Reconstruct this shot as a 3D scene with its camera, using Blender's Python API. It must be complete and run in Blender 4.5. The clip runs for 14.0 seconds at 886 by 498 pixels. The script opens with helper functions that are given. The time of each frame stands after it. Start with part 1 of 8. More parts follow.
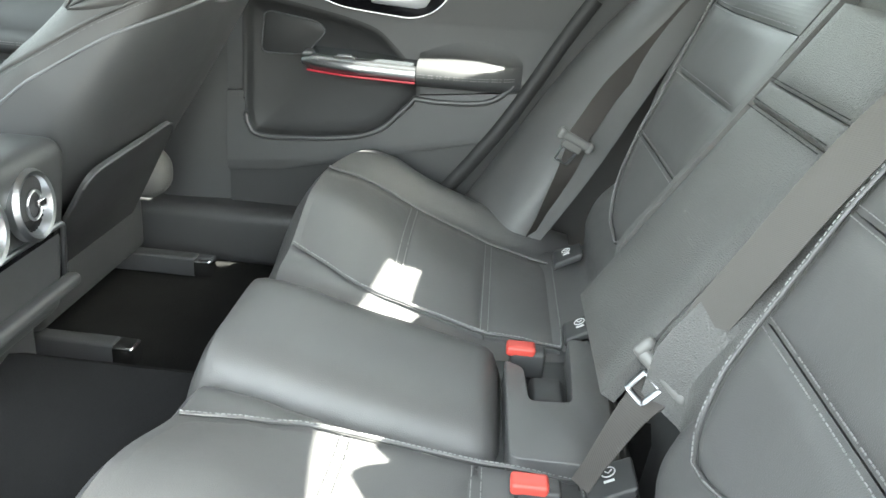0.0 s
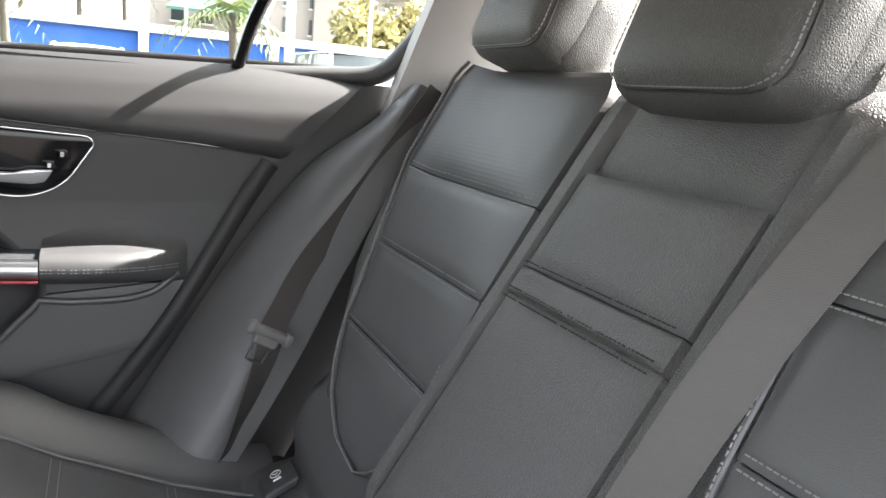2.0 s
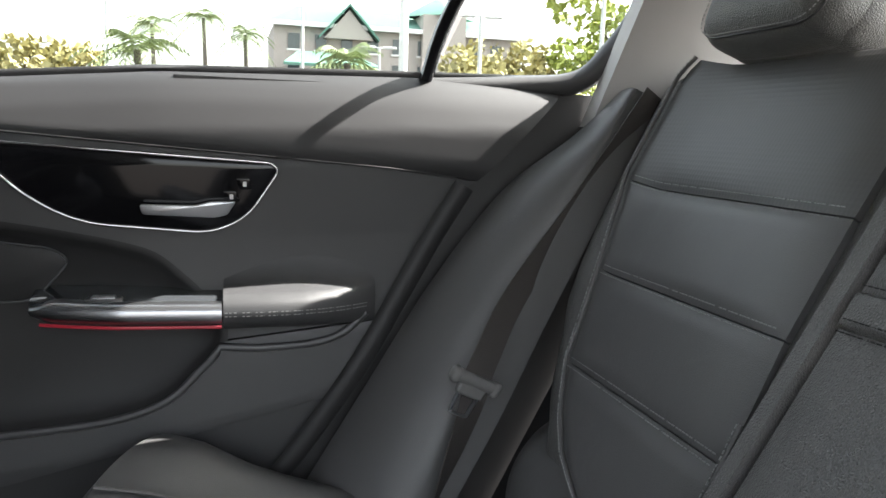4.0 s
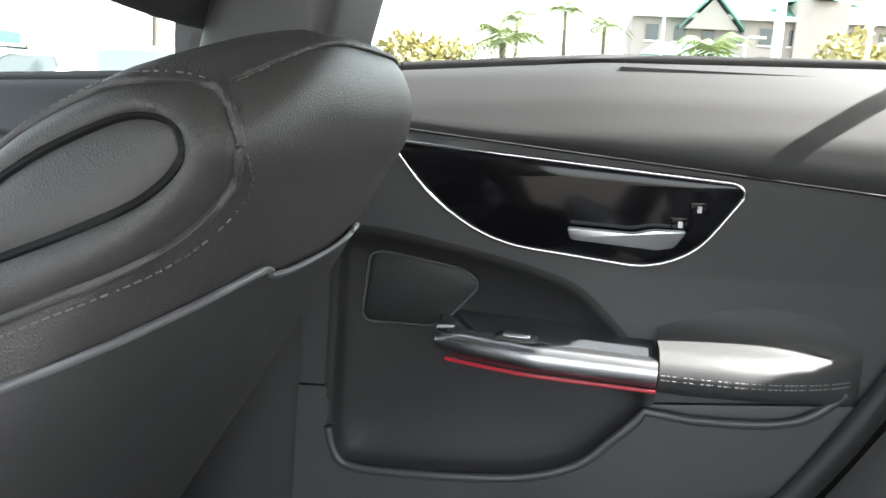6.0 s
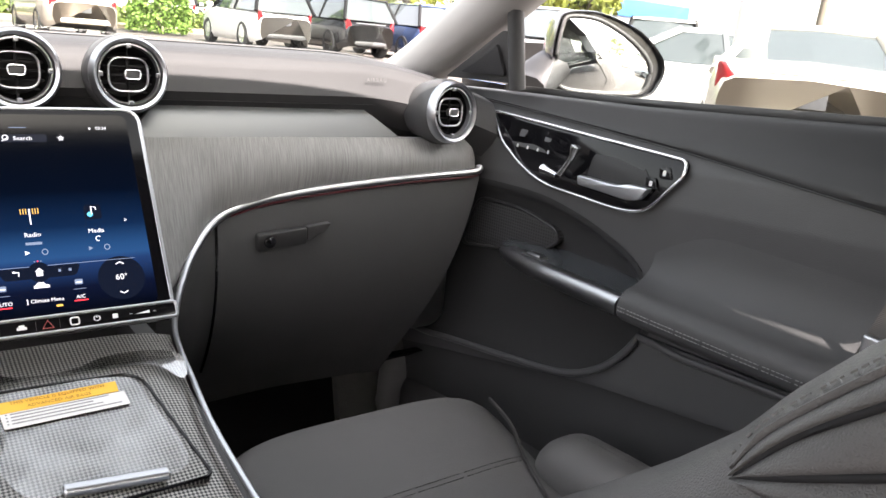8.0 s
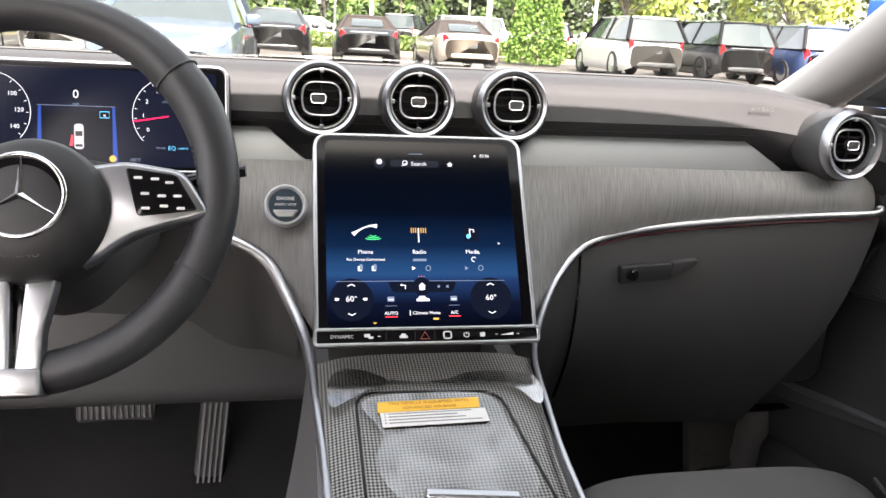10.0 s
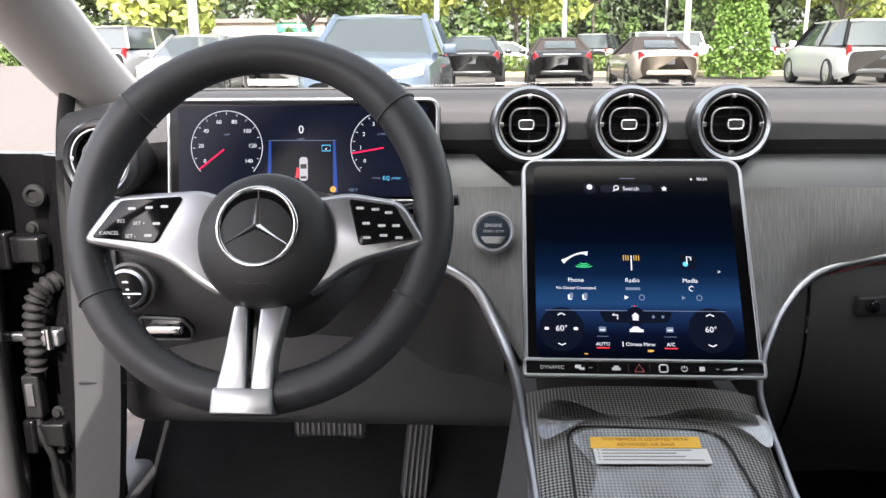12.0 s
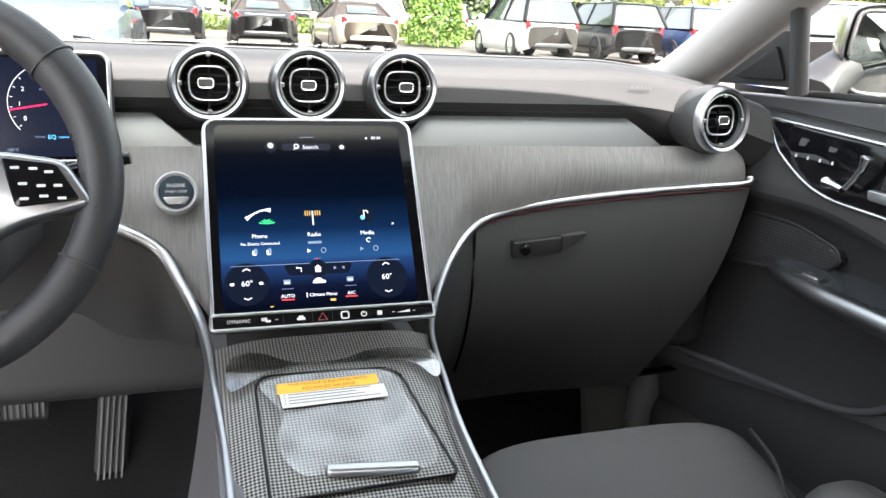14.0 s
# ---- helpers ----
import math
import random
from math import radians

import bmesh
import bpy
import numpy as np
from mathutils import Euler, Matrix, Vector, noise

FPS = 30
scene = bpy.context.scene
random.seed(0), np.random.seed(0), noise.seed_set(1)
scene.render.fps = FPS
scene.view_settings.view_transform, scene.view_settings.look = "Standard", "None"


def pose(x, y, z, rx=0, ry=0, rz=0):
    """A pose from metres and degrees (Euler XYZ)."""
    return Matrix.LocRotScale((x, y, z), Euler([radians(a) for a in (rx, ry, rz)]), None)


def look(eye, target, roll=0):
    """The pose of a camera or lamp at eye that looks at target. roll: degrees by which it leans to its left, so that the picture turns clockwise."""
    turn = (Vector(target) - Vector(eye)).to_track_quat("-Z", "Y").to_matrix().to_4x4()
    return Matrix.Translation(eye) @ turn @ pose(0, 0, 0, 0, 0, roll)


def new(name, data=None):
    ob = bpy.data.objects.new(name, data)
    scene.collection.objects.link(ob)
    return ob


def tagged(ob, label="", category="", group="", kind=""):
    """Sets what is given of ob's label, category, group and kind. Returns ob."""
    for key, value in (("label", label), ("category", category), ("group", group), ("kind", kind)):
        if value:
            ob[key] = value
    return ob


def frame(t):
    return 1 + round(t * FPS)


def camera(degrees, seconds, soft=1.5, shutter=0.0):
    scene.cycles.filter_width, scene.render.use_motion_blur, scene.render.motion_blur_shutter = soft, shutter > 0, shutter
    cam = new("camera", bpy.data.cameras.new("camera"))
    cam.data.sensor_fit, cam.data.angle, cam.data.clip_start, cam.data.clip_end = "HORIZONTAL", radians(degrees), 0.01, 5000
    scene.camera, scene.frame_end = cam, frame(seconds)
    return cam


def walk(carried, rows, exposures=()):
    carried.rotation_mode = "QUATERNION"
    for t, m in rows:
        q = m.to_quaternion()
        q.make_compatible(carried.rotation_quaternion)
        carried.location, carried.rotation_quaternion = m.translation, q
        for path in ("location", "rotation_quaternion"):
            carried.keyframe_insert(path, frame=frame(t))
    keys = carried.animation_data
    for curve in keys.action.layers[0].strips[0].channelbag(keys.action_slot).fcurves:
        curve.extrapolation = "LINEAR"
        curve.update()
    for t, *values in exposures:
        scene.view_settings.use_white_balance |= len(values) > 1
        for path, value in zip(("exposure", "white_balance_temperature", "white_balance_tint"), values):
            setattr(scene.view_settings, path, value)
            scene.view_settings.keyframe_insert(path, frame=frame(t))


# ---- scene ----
cam = camera(58.8, 14.0)
PATH = [
    (0, (-0.951, 0.232, 0.998), (0.898, 0.306, 0.238), 5.0),
    (0.5, (-0.824, 0.269, 0.979), (1.074, 0.198, 0.354), 2.6),
    (1, (-0.74, 0.297, 0.987), (1.19, 0.001, 0.552), 5.0),
    (1.5, (-0.683, 0.3, 1.001), (1.201, -0.249, 0.613), 5.0),
    (2, (-0.623, 0.292, 1.015), (1.177, -0.497, 0.643), 5.0),
    (2.2, (-0.597, 0.289, 1.024), (1.183, -0.544, 0.652), 4.5),
    (4.3, (-0.357, 0.402, 0.957), (1.585, 0.014, 0.678), 2.1),
    (4.5, (-0.32, 0.419, 0.968), (1.642, 0.166, 0.67), 2.5),
    (5, (-0.248, 0.437, 0.96), (1.728, 0.507, 0.66), 2.6),
    (5.5, (-0.182, 0.463, 0.962), (1.786, 0.628, 0.648), 3.3),
    (6, (-0.146, 0.492, 0.971), (1.799, 0.8, 0.621), 3.6),
    (6.5, (-0.142, 0.556, 0.992), (1.645, 1.333, 0.54), 4.5),
    (7, (-0.137, 0.628, 1.022), (1.381, 1.828, 0.517), 3.2),
    (7.5, (-0.142, 0.653, 1.035), (1.184, 2.055, 0.509), 4.8),
    (8, (-0.156, 0.663, 1.041), (1.024, 2.187, 0.508), 5.5),
    (8.5, (-0.158, 0.674, 1.043), (0.83, 2.325, 0.498), 5.3),
    (9, (-0.158, 0.682, 1.041), (0.648, 2.429, 0.493), 4.8),
    (9.2, (-0.154, 0.683, 1.039), (0.567, 2.467, 0.495), 4.6),
    (11.3, (-0.178, 0.706, 1.045), (-0.222, 2.638, 0.531), 0.1),
    (11.5, (-0.179, 0.707, 1.044), (-0.26, 2.64, 0.54), -0.2),
    (12, (-0.179, 0.707, 1.043), (-0.278, 2.643, 0.553), -0.4),
    (12.5, (-0.178, 0.706, 1.043), (-0.178, 2.645, 0.552), -0.1),
    (13, (-0.175, 0.706, 1.045), (-0.019, 2.635, 0.543), 0.6),
    (13.5, (-0.162, 0.698, 1.045), (0.189, 2.594, 0.514), 1.9),
    (14, (-0.15, 0.668, 1.043), (0.459, 2.489, 0.481), 2.9),
]
EXPOSURES = [(0.0, 4.65, 6700, 0), (0.5, 4.7, 6700, 2), (1.0, 4.15, 6700, 8), (2.0, 3.75, 6700, 12), (4.5, 3.0, 6500, 9), (5.0, 2.95, 6450, 8), (5.5, 3.4, 6500, 7), (6.0, 3.75, 6500, 8), (6.5, 4.25, 6600, 11), (7.0, 4.2, 6900, 14), (7.5, 3.75, 7000, 16), (9.0, 3.2, 7100, 18), (11.5, 3.0, 6800, 16), (12.0, 2.65, 6700, 16), (12.5, 2.65, 6700, 15), (13.0, 2.7, 6700, 14), (13.5, 3.0, 6700, 12), (14.0, 3.5, 6700, 12)]
walk(cam, [(t, look(eye, target, roll)) for t, eye, target, roll in PATH], EXPOSURES)

# ---------------------------------------------------------------- sky, sun
SUN_TO = Vector((0.03, -0.69, 0.72)).normalized()      # towards the sun: straight behind the car
world = bpy.data.worlds.new("sky")
scene.world = world
world.use_nodes = True
wn = world.node_tree
sky = wn.nodes.new("ShaderNodeTexSky")
sky.sky_type = 'NISHITA'
sky.sun_disc = False
sky.sun_elevation = math.asin(SUN_TO.z)
sky.sun_rotation = math.atan2(SUN_TO.x, SUN_TO.y)
sky.air_density, sky.dust_density = 1.2, 3.5
haze = wn.nodes.new("ShaderNodeHueSaturation")      # thin bright cloud takes most of the blue out of the sky
haze.inputs["Saturation"].default_value = 0.35
wn.links.new(sky.outputs[0], haze.inputs["Color"])
wn.links.new(haze.outputs[0], wn.nodes["Background"].inputs[0])
wn.nodes["Background"].inputs[1].default_value = 0.15
sun = new("sun", bpy.data.lights.new("sun", 'SUN'))
sun.data.energy, sun.data.angle, sun.data.color = 3.0, radians(0.5), (1.0, 0.97, 0.93)
sun.matrix_world = look(SUN_TO * 30, (0, 0, 0))


# ---------------------------------------------------------------- materials
def mat(name, base, rough=0.5, metal=0.0, grain=0.0, bump=0.0, kind="noise", mottle=0.15, coat=0.0, spec=0.5, rand=0.0,
        glow=None, glow_power=1.0):
    """A surface with colour variation at two scales and a fine relief (grain: size in metres)."""
    m = bpy.data.materials.new(name)
    m.use_nodes = True
    nt = m.node_tree
    b = nt.nodes["Principled BSDF"]
    b.inputs["Base Color"].default_value = (*base, 1)
    b.inputs["Roughness"].default_value = rough
    b.inputs["Metallic"].default_value = metal
    b.inputs["Coat Weight"].default_value = coat
    b.inputs["Coat Roughness"].default_value = 0.05
    b.inputs["Specular IOR Level"].default_value = spec
    if glow:
        b.inputs["Emission Color"].default_value = (*glow, 1)
        b.inputs["Emission Strength"].default_value = glow_power
    tc = nt.nodes.new("ShaderNodeTexCoord")
    if mottle:
        n1 = nt.nodes.new("ShaderNodeTexNoise")
        n1.inputs["Scale"].default_value, n1.inputs["Detail"].default_value = 7, 6
        nt.links.new(tc.outputs["Object"], n1.inputs["Vector"])
        mr = nt.nodes.new("ShaderNodeMapRange")
        mr.inputs["To Min"].default_value, mr.inputs["To Max"].default_value = 1 - mottle, 1 + mottle
        nt.links.new(n1.outputs["Fac"], mr.inputs["Value"])
        mx = nt.nodes.new("ShaderNodeVectorMath")
        mx.operation = 'SCALE'
        mx.inputs[0].default_value = base
        nt.links.new(mr.outputs[0], mx.inputs["Scale"])
        last = mx.outputs[0]
        if rand:
            oi = nt.nodes.new("ShaderNodeObjectInfo")
            m2 = nt.nodes.new("ShaderNodeMapRange")
            m2.inputs["To Min"].default_value, m2.inputs["To Max"].default_value = 1 - rand, 1 + rand
            nt.links.new(oi.outputs["Random"], m2.inputs["Value"])
            sc = nt.nodes.new("ShaderNodeVectorMath")
            sc.operation = 'SCALE'
            nt.links.new(last, sc.inputs[0])
            nt.links.new(m2.outputs[0], sc.inputs["Scale"])
            last = sc.outputs[0]
        nt.links.new(last, b.inputs["Base Color"])
        rr = nt.nodes.new("ShaderNodeMapRange")
        rr.inputs["To Min"].default_value, rr.inputs["To Max"].default_value = max(0.02, rough - 0.3 * mottle), min(1, rough + 0.3 * mottle)
        n2 = nt.nodes.new("ShaderNodeTexNoise")
        n2.inputs["Scale"].default_value, n2.inputs["Detail"].default_value = 31, 4
        nt.links.new(tc.outputs["Object"], n2.inputs["Vector"])
        nt.links.new(n2.outputs["Fac"], rr.inputs["Value"])
        nt.links.new(rr.outputs[0], b.inputs["Roughness"])
    if grain and bump:
        if kind == "leather":
            t = nt.nodes.new("ShaderNodeTexVoronoi")
            t.feature = 'DISTANCE_TO_EDGE'
            out = t.outputs["Distance"]
        elif kind == "ribs":
            t = nt.nodes.new("ShaderNodeTexWave")
            t.bands_direction = 'Z'
            out = t.outputs["Fac"]
        elif kind.startswith("dots"):
            t = nt.nodes.new("ShaderNodeTexVoronoi")
            t.inputs["Randomness"].default_value = 0
            out = t.outputs["Distance"]
        else:
            t = nt.nodes.new("ShaderNodeTexNoise")
            t.inputs["Detail"].default_value = 5
            out = t.outputs["Fac"]
        t.inputs["Scale"].default_value = 0.314 / grain if kind == "ribs" else 1 / grain
        if kind.startswith("dots"):
            fl = nt.nodes.new("ShaderNodeMapping")
            fl.inputs["Scale"].default_value = (1, 0, 1) if kind == "dots_xz" else (0, 1, 1)
            nt.links.new(tc.outputs["Object"], fl.inputs[0])
            nt.links.new(fl.outputs[0], t.inputs["Vector"])
        else:
            nt.links.new(tc.outputs["Object"], t.inputs["Vector"])
        bp = nt.nodes.new("ShaderNodeBump")
        bp.inputs["Strength"].default_value, bp.inputs["Distance"].default_value = bump, grain * (0.9 if kind == "leather" else 0.3)
        nt.links.new(out, bp.inputs["Height"])
        nt.links.new(bp.outputs[0], b.inputs["Normal"])
        if kind == "leather":
            # soft creases and dents of the hide
            n3 = nt.nodes.new("ShaderNodeTexNoise")
            n3.inputs["Scale"].default_value, n3.inputs["Detail"].default_value = 14, 5
            n3.inputs["Distortion"].default_value = 0.6
            nt.links.new(tc.outputs["Object"], n3.inputs["Vector"])
            b2 = nt.nodes.new("ShaderNodeBump")
            b2.inputs["Strength"].default_value, b2.inputs["Distance"].default_value = 0.14, 0.006
            nt.links.new(n3.outputs["Fac"], b2.inputs["Height"])
            nt.links.new(b2.outputs[0], bp.inputs["Normal"])
    return m


def glass_mat(name, tint=(1, 1, 1), clear=0.93, gloss=0.035):
    m = bpy.data.materials.new(name)
    m.use_nodes = True
    nt = m.node_tree
    nt.nodes.remove(nt.nodes["Principled BSDF"])
    tr, gl, mx = nt.nodes.new("ShaderNodeBsdfTransparent"), nt.nodes.new("ShaderNodeBsdfGlossy"), nt.nodes.new("ShaderNodeMixShader")
    mx.inputs[0].default_value = gloss
    tr.inputs[0].default_value = (*[c * clear for c in tint], 1)
    gl.inputs["Roughness"].default_value = 0.02
    nt.links.new(tr.outputs[0], mx.inputs[1])
    nt.links.new(gl.outputs[0], mx.inputs[2])
    nt.links.new(mx.outputs[0], nt.nodes["Material Output"].inputs[0])
    return m


def lined_mat(name, a, b2, scale, axis, rough=0.45):
    """Open-pored veneer: fine uneven lines along one axis."""
    m = mat(name, a, rough, mottle=0)
    nt = m.node_tree
    b = nt.nodes["Principled BSDF"]
    tc, mp, nz, rp = (nt.nodes.new(k) for k in ("ShaderNodeTexCoord", "ShaderNodeMapping", "ShaderNodeTexNoise", "ShaderNodeValToRGB"))
    mp.inputs["Scale"].default_value = axis
    nz.inputs["Scale"].default_value, nz.inputs["Detail"].default_value = scale, 3
    rp.color_ramp.elements[0].position, rp.color_ramp.elements[1].position = 0.36, 0.6
    rp.color_ramp.elements[0].color, rp.color_ramp.elements[1].color = (*b2, 1), (*a, 1)
    bp = nt.nodes.new("ShaderNodeBump")
    bp.inputs["Strength"].default_value, bp.inputs["Distance"].default_value = 0.25, 0.001
    nt.links.new(tc.outputs["Object"], mp.inputs[0])
    nt.links.new(mp.outputs[0], nz.inputs["Vector"])
    nt.links.new(nz.outputs["Fac"], rp.inputs[0])
    nt.links.new(rp.outputs[0], b.inputs["Base Color"])
    nt.links.new(nz.outputs["Fac"], bp.inputs["Height"])
    nt.links.new(bp.outputs[0], b.inputs["Normal"])
    return m


def weave_mat(name, a, b2, size):
    """A diagonal metallic weave of small lozenges."""
    m = mat(name, a, 0.34, 0.4, mottle=0, coat=0.25)
    nt = m.node_tree
    b = nt.nodes["Principled BSDF"]
    tc, mp, ck = (nt.nodes.new(k) for k in ("ShaderNodeTexCoord", "ShaderNodeMapping", "ShaderNodeTexChecker"))
    mp.inputs["Rotation"].default_value, mp.inputs["Scale"].default_value = (0, 0, radians(45)), (1, 1, 0)
    ck.inputs["Scale"].default_value = 1 / size
    ck.inputs["Color1"].default_value, ck.inputs["Color2"].default_value = (*a, 1), (*b2, 1)
    nt.links.new(tc.outputs["Object"], mp.inputs[0])
    nt.links.new(mp.outputs[0], ck.inputs["Vector"])
    nt.links.new(ck.outputs["Color"], b.inputs["Base Color"])
    return m


LEATHER = mat("black_leather", (0.096, 0.095, 0.093), 0.39, grain=0.0030, bump=0.62, kind="leather", mottle=0.14)
LEATHER_SMOOTH = mat("black_smooth_leather", (0.088, 0.087, 0.0875), 0.40, grain=0.0022, bump=0.22, kind="leather", mottle=0.12)
LEATHER_FINE = mat("fine_black_leather", (0.050, 0.048, 0.0475), 0.46, grain=0.0020, bump=0.34, kind="leather", mottle=0.12)
# paler copy of the fine leather, the light on the cushion put into its colour
CUSHION_LIT = mat("lit_cushion_leather", (0.105, 0.102, 0.100), 0.5, grain=0.0022, bump=0.25, kind="leather", mottle=0.1)
RIM_GREY = mat("rim_grey_plastic", (0.11, 0.11, 0.115), 0.4, mottle=0.06)
DARK_RED = mat("unlit_ambient_strip", (0.10, 0.012, 0.018), 0.35, mottle=0)
PERF = mat("perforated_leather", (0.070, 0.069, 0.069), 0.46, grain=0.0060, bump=0.2, kind="dots_xz", mottle=0.1)
DOOR_SKIN = mat("black_door_skin", (0.056, 0.0562, 0.058), 0.52, grain=0.0018, bump=0.2, kind="leather", mottle=0.1)
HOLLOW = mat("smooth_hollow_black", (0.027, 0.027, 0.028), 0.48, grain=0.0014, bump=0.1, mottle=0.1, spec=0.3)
DOOR_LOW = mat("door_lower_plastic", (0.062, 0.062, 0.064), 0.5, grain=0.0012, bump=0.25, mottle=0.12)
LIP = mat("pocket_lip_plastic", (0.075, 0.075, 0.078), 0.3, mottle=0.08)
TONGUE = mat("grey_tongue_plastic", (0.15, 0.148, 0.145), 0.45, mottle=0.08)
SOFT = mat("soft_touch_plastic", (0.022, 0.022, 0.0232), 0.55, grain=0.0014, bump=0.2, mottle=0.1)
SOFT_GREY = mat("grey_soft_plastic", (0.050, 0.0495, 0.0505), 0.5, grain=0.0014, bump=0.15, mottle=0.1)
DASH_TOP = mat("dash_top_skin", (0.034, 0.034, 0.036), 0.62, grain=0.0016, bump=0.25, kind="leather", mottle=0.12, spec=0.28)
HARD = mat("hard_black_plastic", (0.044, 0.0442, 0.0455), 0.5, grain=0.0012, bump=0.25, mottle=0.12)
PIANO = mat("piano_black", (0.005, 0.005, 0.006), 0.1, mottle=0.02, spec=0.3)
CHROME = mat("polished_chrome", (0.82, 0.82, 0.83), 0.12, 1.0, mottle=0.04)
SATIN = mat("satin_silver", (0.46, 0.47, 0.49), 0.34, 1.0, mottle=0.05)
SILVER = mat("silver_paint", (0.115, 0.12, 0.122), 0.42, 0.6, mottle=0.05)
AMBIENT = mat("ambient_light_strip", (0.22, 0.02, 0.03), 0.35, mottle=0, glow=(1, 0.05, 0.10), glow_power=0.014)
WOOD = lined_mat("grey_open_pore_wood", (0.205, 0.203, 0.200), (0.135, 0.134, 0.134), 75, (14, 1.0, 0.25))
WEAVE = weave_mat("metal_weave_trim", (0.29, 0.28, 0.26), (0.010, 0.010, 0.0105), 0.0026)
DARK = mat("vent_black", (0.008, 0.008, 0.009), 0.6, mottle=0.1, spec=0.2)
CARPET = mat("black_carpet", (0.009, 0.009, 0.0095), 0.95, grain=0.003, bump=0.9, mottle=0.4, spec=0.1)
MAT_C = mat("velour_floor_mat", (0.010, 0.0098, 0.0095), 0.95, grain=0.004, bump=0.9, mottle=0.4, spec=0.1)
FABRIC = mat("light_grey_fabric", (0.42, 0.40, 0.38), 0.9, grain=0.002, bump=0.3, mottle=0.06, spec=0.2)
PILLAR = mat("light_grey_pillar_trim", (0.40, 0.39, 0.38), 0.7, grain=0.0015, bump=0.2, mottle=0.06)
WEB = mat("grey_belt_webbing", (0.078, 0.073, 0.068), 0.6, grain=0.0019, bump=0.35, kind="ribs", mottle=0.1)
WEB_DARK = mat("black_belt_webbing", (0.060, 0.054, 0.051), 0.6, grain=0.0019, bump=0.35, kind="ribs", mottle=0.1)
RED = mat("red_release_button", (0.55, 0.07, 0.055), 0.4, mottle=0.05)
THREAD = mat("grey_thread", (0.26, 0.26, 0.26), 0.7, mottle=0)
THREAD_SOFT = mat("soft_grey_thread", (0.12, 0.118, 0.115), 0.75, mottle=0)
THREAD_DARK = mat("dark_thread", (0.012, 0.012, 0.012), 0.7, mottle=0)
SCREEN = mat("display_glass", (0.004, 0.004, 0.005), 0.1, mottle=0, spec=0.15)
GLASS = glass_mat("car_glass", (0.97, 1.0, 0.98), 0.82)
MIRROR = mat("mirror_glass", (0.85, 0.87, 0.88), 0.02, 1.0, mottle=0)
WHITE_INK = mat("white_print", (0.7, 0.7, 0.7), 0.5, mottle=0)


def lit(name, colour, power):
    return mat(name, (0, 0, 0), 0.2, mottle=0, spec=0.1, glow=colour, glow_power=power)


# ---------------------------------------------------------------- shape tools
def V(*a):
    return Vector(a)


def lerp(a, b, t):
    return a + (b - a) * t


def table(rows):
    """A piecewise linear function through pairs."""
    xs, ys = [r[0] for r in rows], [r[1] for r in rows]
    return lambda x: float(np.interp(x, xs, ys))


def spline(ctrl, n=8, closed=False):
    """Catmull-Rom points through the control points."""
    P = [Vector(p) for p in ctrl]
    k, out = len(P), []
    for i in range(k if closed else k - 1):
        if closed:
            a, b, c, d = P[i - 1], P[i], P[(i + 1) % k], P[(i + 2) % k]
        else:
            a, b, c, d = P[max(i - 1, 0)], P[i], P[i + 1], P[min(i + 2, k - 1)]
        for j in range(n):
            t = j / n
            out.append(0.5 * (2 * b + (c - a) * t + (2 * a - 5 * b + 4 * c - d) * t * t + (3 * b - a - 3 * c + d) * t ** 3))
    if not closed:
        out.append(P[-1])
    return out


def rounded(ctrl, r, n=5):
    """A polygon whose corners are rounded; r: one radius or one for each corner."""
    P = [Vector(p) for p in ctrl]
    out = []
    for i, p in enumerate(P):
        rr = r[i] if isinstance(r, (list, tuple)) else r
        a, c = P[i - 1], P[(i + 1) % len(P)]
        da, dc = (a - p), (c - p)
        q = min(rr, da.length * 0.49, dc.length * 0.49)
        s, e = p + da.normalized() * q, p + dc.normalized() * q
        for j in range(n + 1):
            t = j / n
            out.append((1 - t) ** 2 * s + 2 * t * (1 - t) * p + t * t * e)
    return out


def smooth(bm, angle=40):
    for f in bm.faces:
        f.smooth = True
    bm.normal_update()
    for e in bm.edges:
        if len(e.link_faces) == 2 and e.calc_face_angle(0) > radians(angle):
            e.smooth = False
    return bm


def surface(nu, nv, f, thick=None):
    """A sheet f(u, v); with thick (a vector) it becomes a closed slab."""
    bm = bmesh.new()
    A = [[bm.verts.new(f(i / nu, j / nv)) for j in range(nv + 1)] for i in range(nu + 1)]
    for i in range(nu):
        for j in range(nv):
            bm.faces.new((A[i][j], A[i + 1][j], A[i + 1][j + 1], A[i][j + 1]))
    if thick is not None:
        t = Vector(thick)
        B = [[bm.verts.new(A[i][j].co + t) for j in range(nv + 1)] for i in range(nu + 1)]
        for i in range(nu):
            for j in range(nv):
                bm.faces.new((B[i][j], B[i][j + 1], B[i + 1][j + 1], B[i + 1][j]))
        ring = [(i, 0) for i in range(nu)] + [(nu, j) for j in range(nv)] + [(i, nv) for i in range(nu, 0, -1)] + [(0, j) for j in range(nv, 0, -1)]
        for k, (i, j) in enumerate(ring):
            i2, j2 = ring[(k + 1) % len(ring)]
            bm.faces.new((A[i][j], B[i][j], B[i2][j2], A[i2][j2]))
    bmesh.ops.recalc_face_normals(bm, faces=bm.faces)
    return smooth(bm)


